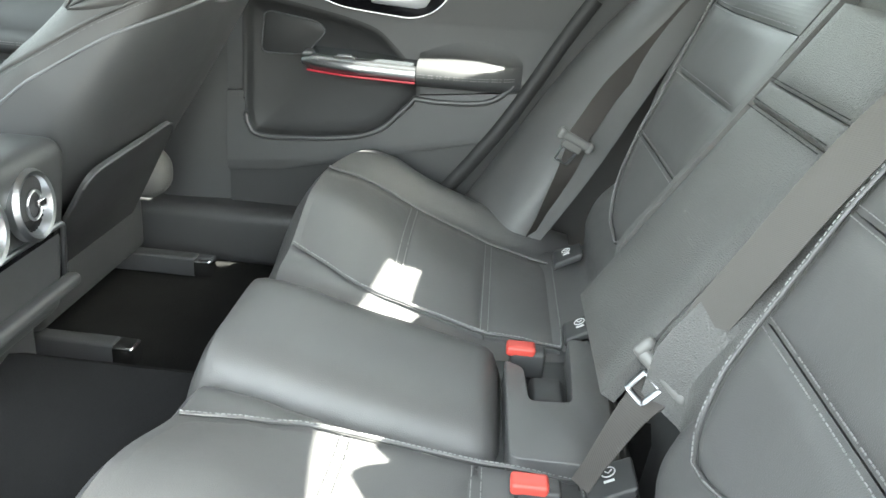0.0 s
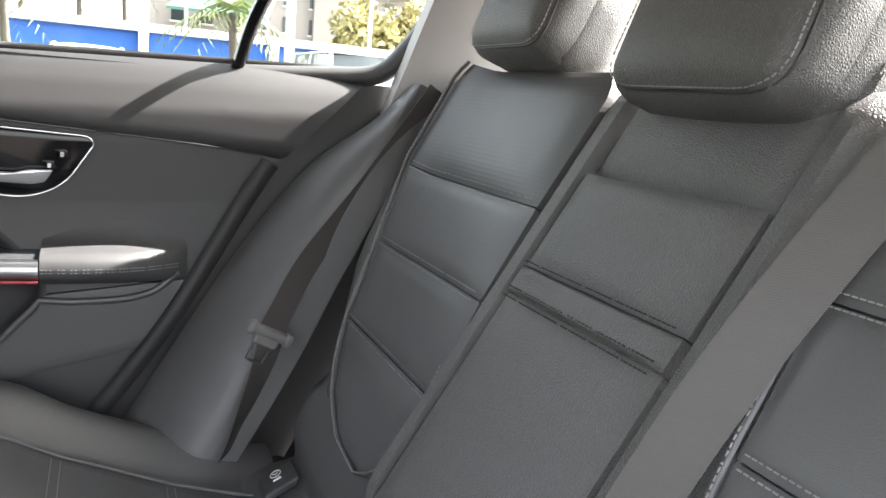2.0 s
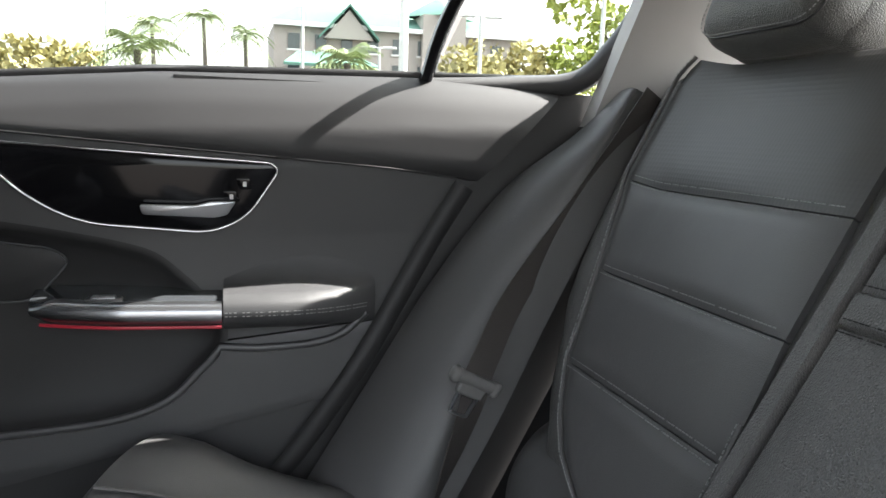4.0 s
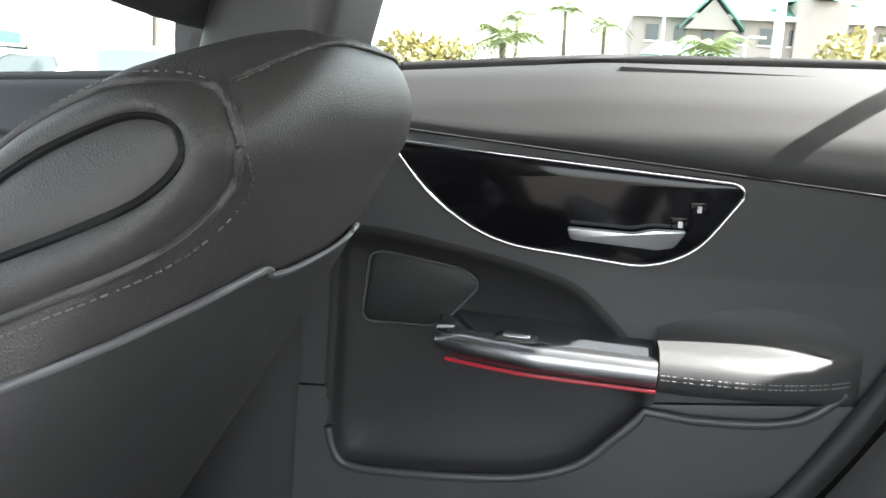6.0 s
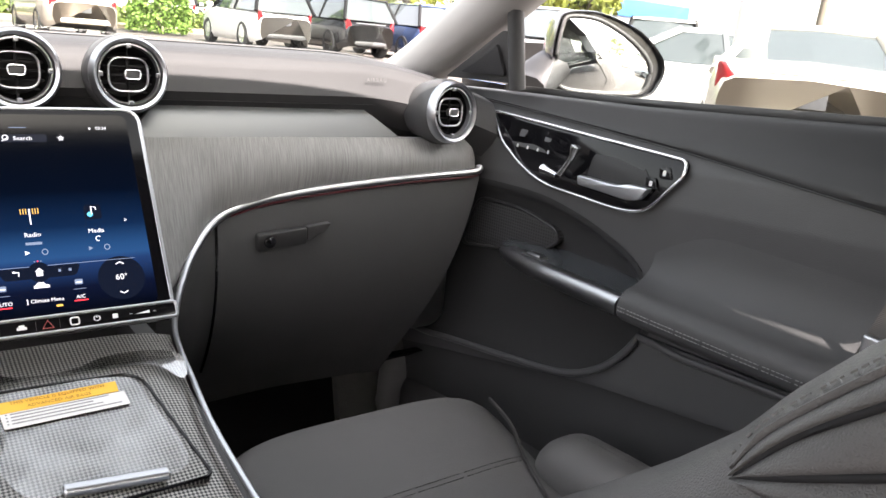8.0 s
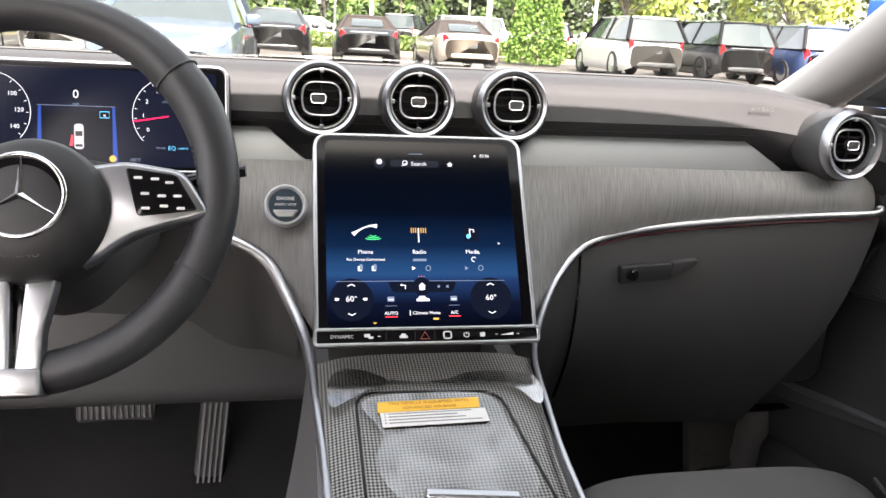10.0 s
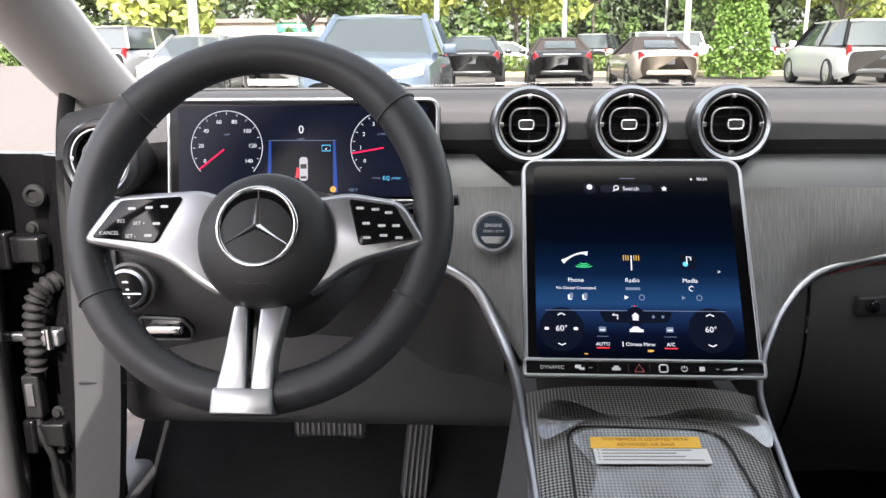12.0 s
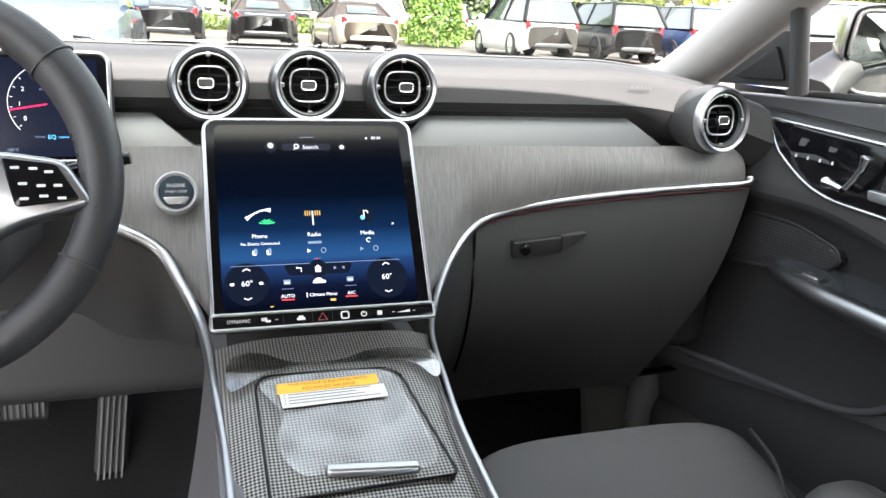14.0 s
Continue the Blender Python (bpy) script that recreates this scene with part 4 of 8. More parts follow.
    def mid_c(u, v):
        x = lerp(-0.14, 0.14, u)
        t = v * 1.25
        if t <= 1:
            y = lerp(0.172, 0.545, t)
            p = CU(x, y, 0.022)
        else:
            a = (t - 1) / 0.25
            p = V(x, 0.545 + 0.04 * math.sin(min(a * 1.6, 1) * math.pi / 2) - 0.06 * max(0, a - 0.5), CU(x, 0.545, 0.022).z - 0.25 * a ** 1.3)
        return p - V(0, 0, 0.05 * abs(x / 0.14) ** 6 + 0.04 * max(0, 1 - (p.y - 0.172) / 0.025) ** 2)
    part("centre_cushion", surface(16, 36, mid_c, (0, -0.02, -0.08)), LEATHER_SMOOTH, ob, "smooth leather centre cushion")
    part("cushion_base", box((0, 0.26, 0.315), (0.69, 0.27, 0.055), 0.02, 3), HARD, ob)
    o = [V(-0.165, 0.025, 0.415), V(0.150, 0.025, 0.415), V(0.150, 0.070, 0.415), V(0.068, 0.070, 0.415), V(-0.030, 0.076, 0.415), V(-0.036, 0.134, 0.415), V(0.050, 0.140, 0.415), V(0.066, 0.168, 0.415), V(-0.165, 0.162, 0.415)]
    part("back_ledge", plate(rounded(o, [0.01, 0.01, 0.012, 0.005, 0.012, 0.012, 0.012, 0.008, 0.015]), (0, 0, -0.05), 0.005, 3), LEATHER_SMOOTH, ob, "padded ledge behind the centre cushion")
    for sg in (1, -1):
        prof = [V(0, -0.060, 0.570), V(0, -0.024, 0.549), V(0, 0.002, 0.515), V(0, 0.014, 0.475), V(0, 0.012, 0.44), V(0, 0.016, 0.414), V(0, 0.045, 0.398), V(0, 0.095, 0.388)]
        line = spline(prof, 5)
        def roll(u, v, sg=sg):
            p = line[int(round(v * (len(line) - 1)))]
            x = lerp(0.150 if sg > 0 else 0.205, 0.605, u)
            return V(sg * x, p.y - 0.030 * (2 * u - 1) ** 8 - 0.01 * max(0, (x - 0.54) / 0.06) ** 2, p.z)
        part("lumbar_roll", surface(30, len(line) - 1, roll, (0, -0.03, -0.01)), LEATHER_SMOOTH, ob, "leather roll under the backrest insert")
        for x in (0.192, 0.498):
            fl = part("anchor_cover", box((sg * x, 0.044, 0.414), (0.030, 0.026, 0.008), 0.005, 3, warp=lambda p: V(p.x, p.y, p.z - 0.55 * p.y)), HARD, ob, "black child-seat anchor cover")
            m0, eu, ev = V(sg * x + 0.010, 0.047, 0.4218), V(1, 0, 0), V(0, 0.876, -0.48)
            part("anchor_mark", tube([m0 + eu * 0.0085 * math.cos(a) + ev * 0.0085 * math.sin(a) for a in np.linspace(0, 2 * math.pi, 24)[:-1]], 0.0009, 5, closed=True), WHITE_INK, fl)
            part("anchor_symbol", join(tube([m0 + eu * 0.003 - ev * 0.005, m0 - eu * 0.002, m0 + eu * 0.003 + ev * 0.004], 0.0009, 5), tube([m0 - eu * 0.016 - ev * 0.006, m0 - eu * 0.016 + ev * 0.007], 0.0016, 5)), WHITE_INK, fl)
    # headrests: a front cap, a stitched seam and a rear half
    for x, s, w, h in ((0.458, 0.366, 0.120, 0.090), (0.0, 0.314, 0.132, 0.102), (-0.458, 0.366, 0.120, 0.090)):
        c = SB(x, s, 0.035)
        q = Matrix.Rotation(radians(20), 3, 'X')
        hr = part("headrest", box(c, (w, 0.048, h), 0.034, 6, 0.007, warp=lambda p: q @ V(p.x * (1 - 0.6 * max(0, p.z)), p.y, p.z)), LEATHER, ob, "black leather headrest")
        part("rear_half", box(c + q @ V(0, -0.040, -0.004), (w + 0.004, 0.052, h - 0.004), 0.034, 6, 0.004, warp=lambda p: q @ V(p.x * (1 - 0.6 * max(0, p.z)), p.y, p.z)), LEATHER, hr)
        rim = [c + q @ V(a * (w - 0.004) * (1 - 0.6 * max(0, b * h)), 0.034, b * (h - 0.004)) for a, b in [(p.x, p.y) for p in rounded([V(-1, -1, 0), V(1, -1, 0), V(1, 1, 0), V(-1, 1, 0)], 0.42, 6)]]
        part("seam", tube(rim, 0.0018, 6, closed=True), HARD, hr)
        rim = [c + (p - c) * 0.99 + q @ V(0, 0.008, 0) for p in rim]
        part("stitching", stitches(rim + rim[:1], 0.007, 0.0048, 0.0009), THREAD, hr)
        for o in (-0.05, 0.05):
            part("post", tube([SB(x + o, s - 0.15, -0.07), SB(x + o, s - 0.05, -0.03)], 0.006, 8), CHROME, hr)
    return ob


rear_seat()


def belts():
    # outer right belt
    ob = thing("seat_belt", (0.58, 0.08, 0.45), "black seat belt hanging unfastened beside the rear seat", "seat belt", "rear seat belts")
    w = Vector((0.42, 0.78, -0.2)).normalized()
    ax = Vector((0.15, -0.88, -0.43)).normalized()
    c = V(0.586, 0.050, 0.626)
    part("webbing", ribbon([(0.660, -0.235, 1.03), (0.652, -0.125, 0.87), (0.628, -0.02, 0.74), (0.600, 0.030, 0.66), c], 0.046, 0.0015, lambda t: lerp(Vector((0.35, -0.75, -0.35)), ax, t * t).normalized()), WEB_DARK, ob, "black woven webbing")
    part("lower_webbing", ribbon([c + V(0.008, -0.004, -0.008), (0.598, 0.060, 0.56), (0.592, 0.090, 0.48), (0.588, 0.115, 0.42)], 0.044, 0.0015, lambda t: lerp(ax, Vector((0.75, -0.5, 0.1)), min(1, t * 1.3)).normalized()), WEB_DARK, ob)
    hang = Vector((0.005, 0.032, -0.059)).normalized()
    hang = (hang - ax * hang.dot(ax)).normalized()
    nrm = ax.cross(hang).normalized()
    fr = Matrix((ax, nrm, hang)).transposed()
    part("tongue_grip", join(box(c, (0.037, 0.0085, 0.009), 0.008, 4, warp=lambda p: fr @ p),
                             box(c + hang * 0.012, (0.022, 0.006, 0.012), 0.005, 3, warp=lambda p: fr @ p),
                             box(c - ax * 0.033, (0.008, 0.0095, 0.012), 0.0075, 4, warp=lambda p: fr @ p),
                             box(c + ax * 0.033, (0.008, 0.0095, 0.012), 0.0075, 4, warp=lambda p: fr @ p)), TONGUE, ob, "grey plastic tongue grip")
    slot = [c + fr @ p for p in rounded([V(-0.016, 0, 0.020), V(0.016, 0, 0.020), V(0.014, 0, 0.052), V(-0.014, 0, 0.052)], 0.004)]
    part("latch_plate", tube(slot, 0.0042, 6, closed=True, flat=0.6), SATIN, ob, "bright steel latch plate")
    # centre belt, lying across the backrest
    ob = thing("seat_belt", (-0.12, 0.0, 0.42), "grey seat belt lying across the rear backrest with its tongue", "seat belt", "rear seat belts")
    ax = Vector((-0.50, -0.66, -0.50)).normalized()
    c = V(-0.160, 0.004, 0.548)
    part("webbing", ribbon([(-0.255, -0.32, 1.11), (-0.238, -0.225, 1.00), (-0.215, -0.125, 0.85), (-0.187, -0.060, 0.70), (-0.167, -0.022, 0.605), c], 0.048, 0.0015, lambda t: lerp(Vector((-0.85, -0.10, -0.42)), ax, min(1, t * 1.2)).normalized()), WEB, ob, "grey woven webbing")
    part("lower_webbing", ribbon([c + V(0.006, -0.010, -0.014), (-0.172, 0.030, 0.50), (-0.225, 0.085, 0.43)], 0.044, 0.0015, lambda t: lerp(ax, Vector((-0.9, -0.3, 0.3)), min(1, t * 1.2)).normalized()), WEB_DARK, ob)
    hang = Vector((-0.10, 0.55, -0.80)).normalized()
    hang = (hang - ax * hang.dot(ax)).normalized()
    fr = Matrix((ax, ax.cross(hang).normalized(), hang)).transposed()
    part("tongue_grip", join(box(c, (0.037, 0.0085, 0.009), 0.008, 4, warp=lambda p: fr @ p),
                             box(c - ax * 0.034, (0.008, 0.0095, 0.014), 0.0075, 4, warp=lambda p: fr @ (p - V(0, 0, 0.006))),
                             box(c + ax * 0.034, (0.008, 0.0095, 0.014), 0.0075, 4, warp=lambda p: fr @ (p - V(0, 0, 0.006)))), TONGUE, ob, "grey plastic tongue grip")
    slot = [c + fr @ p for p in rounded([V(-0.013, 0, 0.012), V(0.013, 0, 0.012), V(0.012, 0, 0.040), V(-0.012, 0, 0.040)], 0.003)]
    part("latch_plate", tube(slot, 0.005, 6, closed=True, flat=0.6), SATIN, ob, "bright steel latch plate")
    # buckles
    for x, y, z in ((0.098, 0.132, 0.398), (-0.215, 0.128, 0.398)):
        ob = thing("belt_buckle", (x, y, z - 0.04), "black seat belt buckle with a red release button", "buckle", "rear belt buckles")
        part("body", box((x, y, z), (0.016, 0.026, 0.022), 0.006, 3), HARD, ob)
        part("release_button", box((x - 0.002, y + 0.012, z + 0.021), (0.014, 0.022, 0.008), 0.005, 3), RED, ob, "bright red release button")
    solid("buckle_pocket", box((0.012, 0.106, 0.385), (0.034, 0.024, 0.020), 0.008, 4, 0.003), SOFT, "black plastic buckle stowage pocket in the seat", "pocket")


belts()


# front passenger seat
FX, BX = 0.385, 0.415      # middles of the cushion and of the backrest


def FS(x, s, d):
    """Front backrest: s down from its top along the recline, d forward of its rear face, x from its middle."""
    return V(BX + x, 0.60 + 0.53 * s + 0.85 * d, 0.975 - 0.85 * s + 0.53 * d)


def front_seat():
    ob = thing("front_seat", (FX, 1.1, 0.26), "black leather front passenger seat with reclined bolstered backrest", "car seat")
    half = table([(-0.008, 0.045), (-0.005, 0.074), (0.0, 0.097), (0.006, 0.115), (0.014, 0.134), (0.022, 0.148), (0.032, 0.164), (0.041, 0.179), (0.06, 0.199), (0.12, 0.219), (0.24, 0.249), (0.35, 0.268), (0.64, 0.272)])
    deep = table([(-0.008, 0.064), (0.0, 0.076), (0.010, 0.085), (0.022, 0.094), (0.041, 0.106), (0.07, 0.124), (0.11, 0.144), (0.167, 0.158), (0.216, 0.164), (0.25, 0.164), (0.30, 0.175), (0.35, 0.190), (0.45, 0.22), (0.64, 0.22)])

    low_w = table([(0.08, 0.06), (0.17, 0.01)])
    rear_in = table([(-0.008, 0.054), (0.0, 0.038), (0.01, 0.027), (0.023, 0.018), (0.05, 0.010), (0.1, 0.008), (0.3, 0.004), (0.5, 0.0)])

    def back(u, v):
        # closed section: u round the section, v from top to bottom
        s = lerp(-0.008, 0.62, v ** 1.7)
        a = 2 * math.pi * u
        hw, dp = half(s), deep(s)
        cx, cy = math.copysign(abs(math.cos(a)) ** (0.32 if math.sin(a) > 0 else 0.75), math.cos(a)), math.copysign(abs(math.sin(a)) ** 0.6, math.sin(a))
        d = lerp(rear_in(s), dp, (cy + 1) / 2)
        x = hw * cx
        if cy > 0:
            hollow = lerp(0.05, 0.08, min(1, max(0, (s - 0.15) / 0.25))) * min(1, s / 0.15) * max(0, 1 - (abs(x) / (hw * 0.74)) ** 4)
            d -= hollow * cy if s > 0 else 0
        return FS(x, s, d)
    bm = surface(72, 52, back)
    bmesh.ops.remove_doubles(bm, verts=bm.verts, dist=1e-5)
    bmesh.ops.holes_fill(bm, edges=[e for e in bm.edges if e.is_boundary], sides=0)
    part("backrest", smooth(bm, 60), LEATHER_FINE, ob, "grained black leather backrest")
    # raised oval welt and its piping on both flanks
    for sg in (-1, 1):
        def flank(s, d, lift=0.0):
            """A point on the flank, d forward of the rear face."""
            hw, dp, ri = half(s), deep(s), rear_in(s)
            w = min(0.985, max(low_w(s), (d - ri) / (dp - ri)))
            cy = 2 * w - 1
            sn = math.copysign(abs(cy) ** (1 / 0.6), cy)
            cs = math.sqrt(max(0, 1 - sn * sn)) ** (0.32 if cy > 0 else 0.75)
            return FS(sg * (hw * cs + lift), s, ri + (dp - ri) * w)
        loop = [(0.240, 0.141), (0.216, 0.145), (0.167, 0.138), (0.11, 0.126), (0.07, 0.105), (0.050, 0.084), (0.040, 0.064), (0.043, 0.049), (0.055, 0.034), (0.08, 0.0275), (0.123, 0.035), (0.176, 0.067), (0.233, 0.101), (0.299, 0.135), (0.377, 0.175), (0.42, 0.195)]
        front_l, rear_l = spline([V(a, b, 0) for a, b in loop[:8]], 6), spline([V(a, b, 0) for a, b in loop[7:]], 6)
        part("welt", tube([flank(p.x, p.y, 0.001) for p in front_l + rear_l[1:]], 0.003, 6), LEATHER_FINE, ob)
        part("stitching", stitches([flank(p.x + 0.004, p.y - 0.006, 0.0035) for p in rear_l], 0.0056, 0.0036, 0.0007), THREAD_SOFT, ob)
        part("stitching", stitches([flank(p.x - 0.001, p.y + 0.006, 0.003) for p in front_l], 0.0056, 0.0036, 0.0007), THREAD_SOFT, ob)
        loop = [(0.238, 0.137), (0.215, 0.136), (0.188, 0.131), (0.125, 0.112), (0.084, 0.092), (0.067, 0.077), (0.063, 0.060), (0.074, 0.049), (0.099, 0.052), (0.13, 0.069), (0.166, 0.093), (0.206, 0.117), (0.238, 0.136)]
        ctrl = spline([V(a, b, 0) for a, b in loop], 6)
        pts = [flank(p.x, p.y, -0.0005) for p in ctrl]
        # near-black tube draws the shade in the groove round the oval
        part("groove_shade", tube(pts, 0.0034, 6), DARK, ob)
        # hollowed oval field inside the dark groove line, and the padded ring round it
        half_n = len(ctrl) // 2
        up, dn = ctrl[:half_n + 1], ctrl[half_n:][::-1]
        def oval(u, v):
            i = u * half_n
            k = min(int(i), half_n - 1)
            p, q = lerp(up[k], up[k + 1], i - k), lerp(dn[k], dn[min(k + 1, len(dn) - 1)], i - k)
            m = lerp(p, q, v)
            return flank(m.x, m.y, 0.004 * math.sin(math.pi * v) ** 0.7)
        part("oval_field", surface(30, 8, oval), LEATHER_FINE, ob, "grained leather oval field")

        def ring_pad(u, v):
            i, j = u * (len(ctrl) - 1), u * (len(ring_o) - 1)
            k, m = min(int(i), len(ctrl) - 2), min(int(j), len(ring_o) - 2)
            p = lerp(lerp(ring_o[m], ring_o[m + 1], j - m), lerp(ctrl[k], ctrl[k + 1], i - k), v)
            return flank(p.x, p.y, 0.006 * math.sin(math.pi * v) ** 0.8)
        ring_o = spline([V(a, b, 0) for a, b in ((0.240, 0.140), (0.216, 0.144), (0.167, 0.137), (0.11, 0.125), (0.07, 0.104), (0.043, 0.070), (0.044, 0.049), (0.08, 0.029), (0.123, 0.037), (0.155, 0.056), (0.19, 0.080), (0.222, 0.112), (0.239, 0.137))], 6)
        part("padded_ring", surface(90, 8, ring_pad), LEATHER_FINE, ob, "padded leather roll round the oval")
    # seam across the top from one welt to the other
    def crest(x, d):
        """Point of the padded top at x and d."""
        s = -0.006
        while s < 0.05:
            w = min(0.97, max(0.03, (d - rear_in(s)) / (deep(s) - rear_in(s))))
            cy = 2 * w - 1
            sn = math.copysign(abs(cy) ** (1 / 0.6), cy)
            if half(s) * math.sqrt(max(0, 1 - sn * sn)) ** (0.32 if cy > 0 else 0.75) >= abs(x):
                break
            s += 0.0005
        return FS(x, s, d) + V(0, -0.0008, 0.0018)
    seam = [crest(x, 0.062 - 0.012 * (1 - (x / 0.175) ** 2)) for x in np.linspace(-0.172, 0.172, 34)]
    seam = spline([seam[0]] + [(seam[i - 1] + seam[i] + seam[i + 1]) / 3 for i in range(1, 33)] + [seam[-1]], 3)
    part("shoulder_seam", tube(seam, 0.0016, 6), LEATHER_FINE, ob)
    part("stitching", stitches([p + V(0, -0.005, 0.0006) for p in seam], 0.0056, 0.0036, 0.0007), THREAD_SOFT, ob)
    # hard rear shell with net-less map pocket panel
    brd = table([(0.128, 0.006), (0.173, 0.030), (0.226, 0.064), (0.289, 0.096), (0.357, 0.129), (0.45, 0.16), (0.64, 0.19)])

    def shell(u, v):
        k = 2 * u - 1
        s = lerp(0.132 + 0.012 * (1 - k * k), 0.66, v)
        ri, dp = rear_in(s), deep(s)
        cy = 2 * min(0.95, max(0.02, (brd(s) - ri) / (dp - ri))) - 1
        ang = math.pi / 2 + math.asin(math.copysign(abs(cy) ** (1 / 0.6), cy))      # half the arc round the rear
        a = -math.pi / 2 + k * ang
        sn, cs = math.sin(a), math.cos(a)
        px = math.copysign(abs(cs) ** (0.32 if sn > 0 else 0.75), cs) * half(s)
        pd = lerp(ri, dp, (math.copysign(abs(sn) ** 0.6, sn) + 1) / 2)
        out = 0.0045
        return FS(px + out * cs, s, pd + out * min(0, sn))
    sh = part("rear_shell", surface(48, 30, shell), HARD, ob, "hard black plastic rear shell")
    rim_l, rim_r = [shell(0.0, v) for v in np.linspace(1, 0, 30)], [shell(1.0, v) for v in np.linspace(0, 1, 30)]
    # paler grey than the shell: the light caught by its edge is in the colour
    part("lit_shell_rim", tube(rim_l + [shell(u, 0.0) for u in np.linspace(0, 1, 40)][1:-1] + rim_r, 0.0026, 6), RIM_GREY, sh)
    o = rounded([FS(-0.265, 0.425, -0.012), FS(-0.080, 0.397, -0.018), FS(-0.030, 0.392, -0.018), FS(0.000, 0.397, -0.018), FS(0.040, 0.43, -0.018), FS(0.140, 0.70, -0.018), FS(-0.255, 0.70, -0.018)], [0.03, 0.03, 0.03, 0.03, 0.03, 0.02, 0.02])
    part("map_pocket", plate(o, FS(0, 0, 0.008) - FS(0, 0, 0), 0.003), SOFT, ob, "black map pocket panel")
    part("pocket_edge", tube(o[:30], 0.0025, 6), SOFT_GREY, ob)

    # cushion and its bolsters
    def cush(u, v):
        x = lerp(-0.235, 0.215, u)
        t = v * 1.3
        y = lerp(1.0, 1.50, min(t, 1))
        z = lerp(0.465, 0.512, min(t, 1)) - 0.02 * math.sin(math.pi * min(t, 1))
        if t > 1:
            a = (t - 1) / 0.3
            y += 0.045 * math.sin(min(1, a * 1.5) * math.pi / 2) - 0.05 * max(0, a - 0.5)
            z -= 0.16 * a ** 1.5
        return V(FX + x, y - 0.04 * (2 * u - 1) ** 4 * min(t, 1) ** 3, z + 0.006 * (1 - (2 * u - 1) ** 4) - 0.035 * abs(2 * u - 1) ** 8)
    part("cushion", surface(24, 36, cush, (0, -0.02, -0.09)), CUSHION_LIT, ob, "smooth black leather seat cushion")
    for sg in (-1, 1):
        c = V(FX + sg * 0.222, 1.12, 0.455)
        part("cushion_bolster", box(c, (0.058, 0.235, 0.055), 0.050, 6, warp=lambda p: V(p.x, p.y, p.z + 0.02 * math.cos(p.y * 5))), CUSHION_LIT, ob, "black leather cushion bolster")
        part("stitching", stitches([V(FX + sg * 0.228, y, 0.5108 + 0.02 * math.cos((y - 1.12) * 5)) for y in np.linspace(0.98, 1.30, 14)]), THREAD_SOFT, ob)
    def top_z(y):
        t = (y - 1.0) / 0.5
        return lerp(0.465, 0.512, t) - 0.02 * math.sin(math.pi * t) + 0.0068
    for y in (1.345, 1.353):
        part("stitching", stitches([V(x, y, top_z(y) - 0.035 * abs((x - FX + 0.01) / 0.225) ** 8) for x in np.linspace(FX - 0.19, FX + 0.165, 24)]), THREAD_SOFT, ob)
    edge = [V(x, y, top_z(y) - 0.0005) for x, y in ((0.505, 1.19), (0.512, 1.24), (0.548, 1.345), (0.578, 1.41), (0.585, 1.47))]
    part("cushion_piping", tube(spline(edge, 6), 0.003, 6), LEATHER_FINE, ob)
    part("seat_base", box((FX, 1.18, 0.36), (0.21, 0.24, 0.06), 0.02, 3), HARD, ob)
    for sx in (-0.19, 0.19):
        rail = part("seat_rail", box((FX + sx, 1.12, 0.275), (0.018, 0.30, 0.022), 0.006, 2), HARD, ob)
        part("rail_cap", box((FX + sx, 0.805, 0.275), (0.02, 0.02, 0.02), 0.006, 2), CHROME, rail, "bright metal rail end")
    # headrest on its column
    q = Matrix.Rotation(radians(14), 3, 'X')
    c = V(FX, 0.745, 1.125)
    hr = part("headrest", box(c, (0.135, 0.058, 0.10), 0.05, 7, 0.01, warp=lambda p: q @ V(p.x * (1 - 0.5 * max(0, p.z)), p.y + 0.35 * p.x * p.x, p.z)), LEATHER_FINE, ob, "black leather headrest")
    part("neck", box((FX + 0.004, 0.685, 1.035), (0.060, 0.042, 0.085), 0.018, 5, warp=lambda p: q @ p), HARD, hr, "black plastic headrest neck")
    return ob


front_seat()

# front belt on the centre pillar
fb = thing("front_seat_belt", (0.75, 0.93, 0.70), "dark seat belt running down the centre pillar", "seat belt")
part("webbing", ribbon([(0.715, 0.89, 1.22), (0.735, 0.92, 1.05), (0.735, 0.965, 0.90), (0.70, 1.005, 0.72), (0.66, 1.02, 0.60)], 0.047, 0.0015, (0.2, 1, 0.25)), WEB_DARK, fb, "dark woven webbing")
part("tongue", box((0.712, 1.005, 0.745), (0.006, 0.016, 0.022), 0.004, 2), SATIN, fb, "silver belt tongue")


# ---------------------------------------------------------------- dashboard
def dash_top(u, v):
    """Across (u) and from the windscreen down to the dark joint under the pad (v)."""
    x = lerp(-0.715, 0.715, u)
    drop = 0.045 * max(0, (x - 0.45) / 0.25) ** 2 + 0.03 * max(0, (-0.55 - x) / 0.2) ** 2
    yy = 0.05 * max(0, (abs(x) - 0.5) / 0.22) ** 2
    prof = [(2.16, 0.968), (2.05, 0.979), (1.92, 0.988), (1.80, 0.990), (1.758, 0.988), (1.737, 0.981), (1.728, 0.970), (1.722, 0.95), (1.716, 0.932), (1.725, 0.918)]
    k = v * (len(prof) - 1)
    i = min(int(k), len(prof) - 2)
    y, z = lerp(Vector(prof[i]), Vector(prof[i + 1]), k - i)
    return V(x, y - (yy if y < 1.8 else 0), z - drop * min(1, max(0, (2.2 - y) / 0.4)))


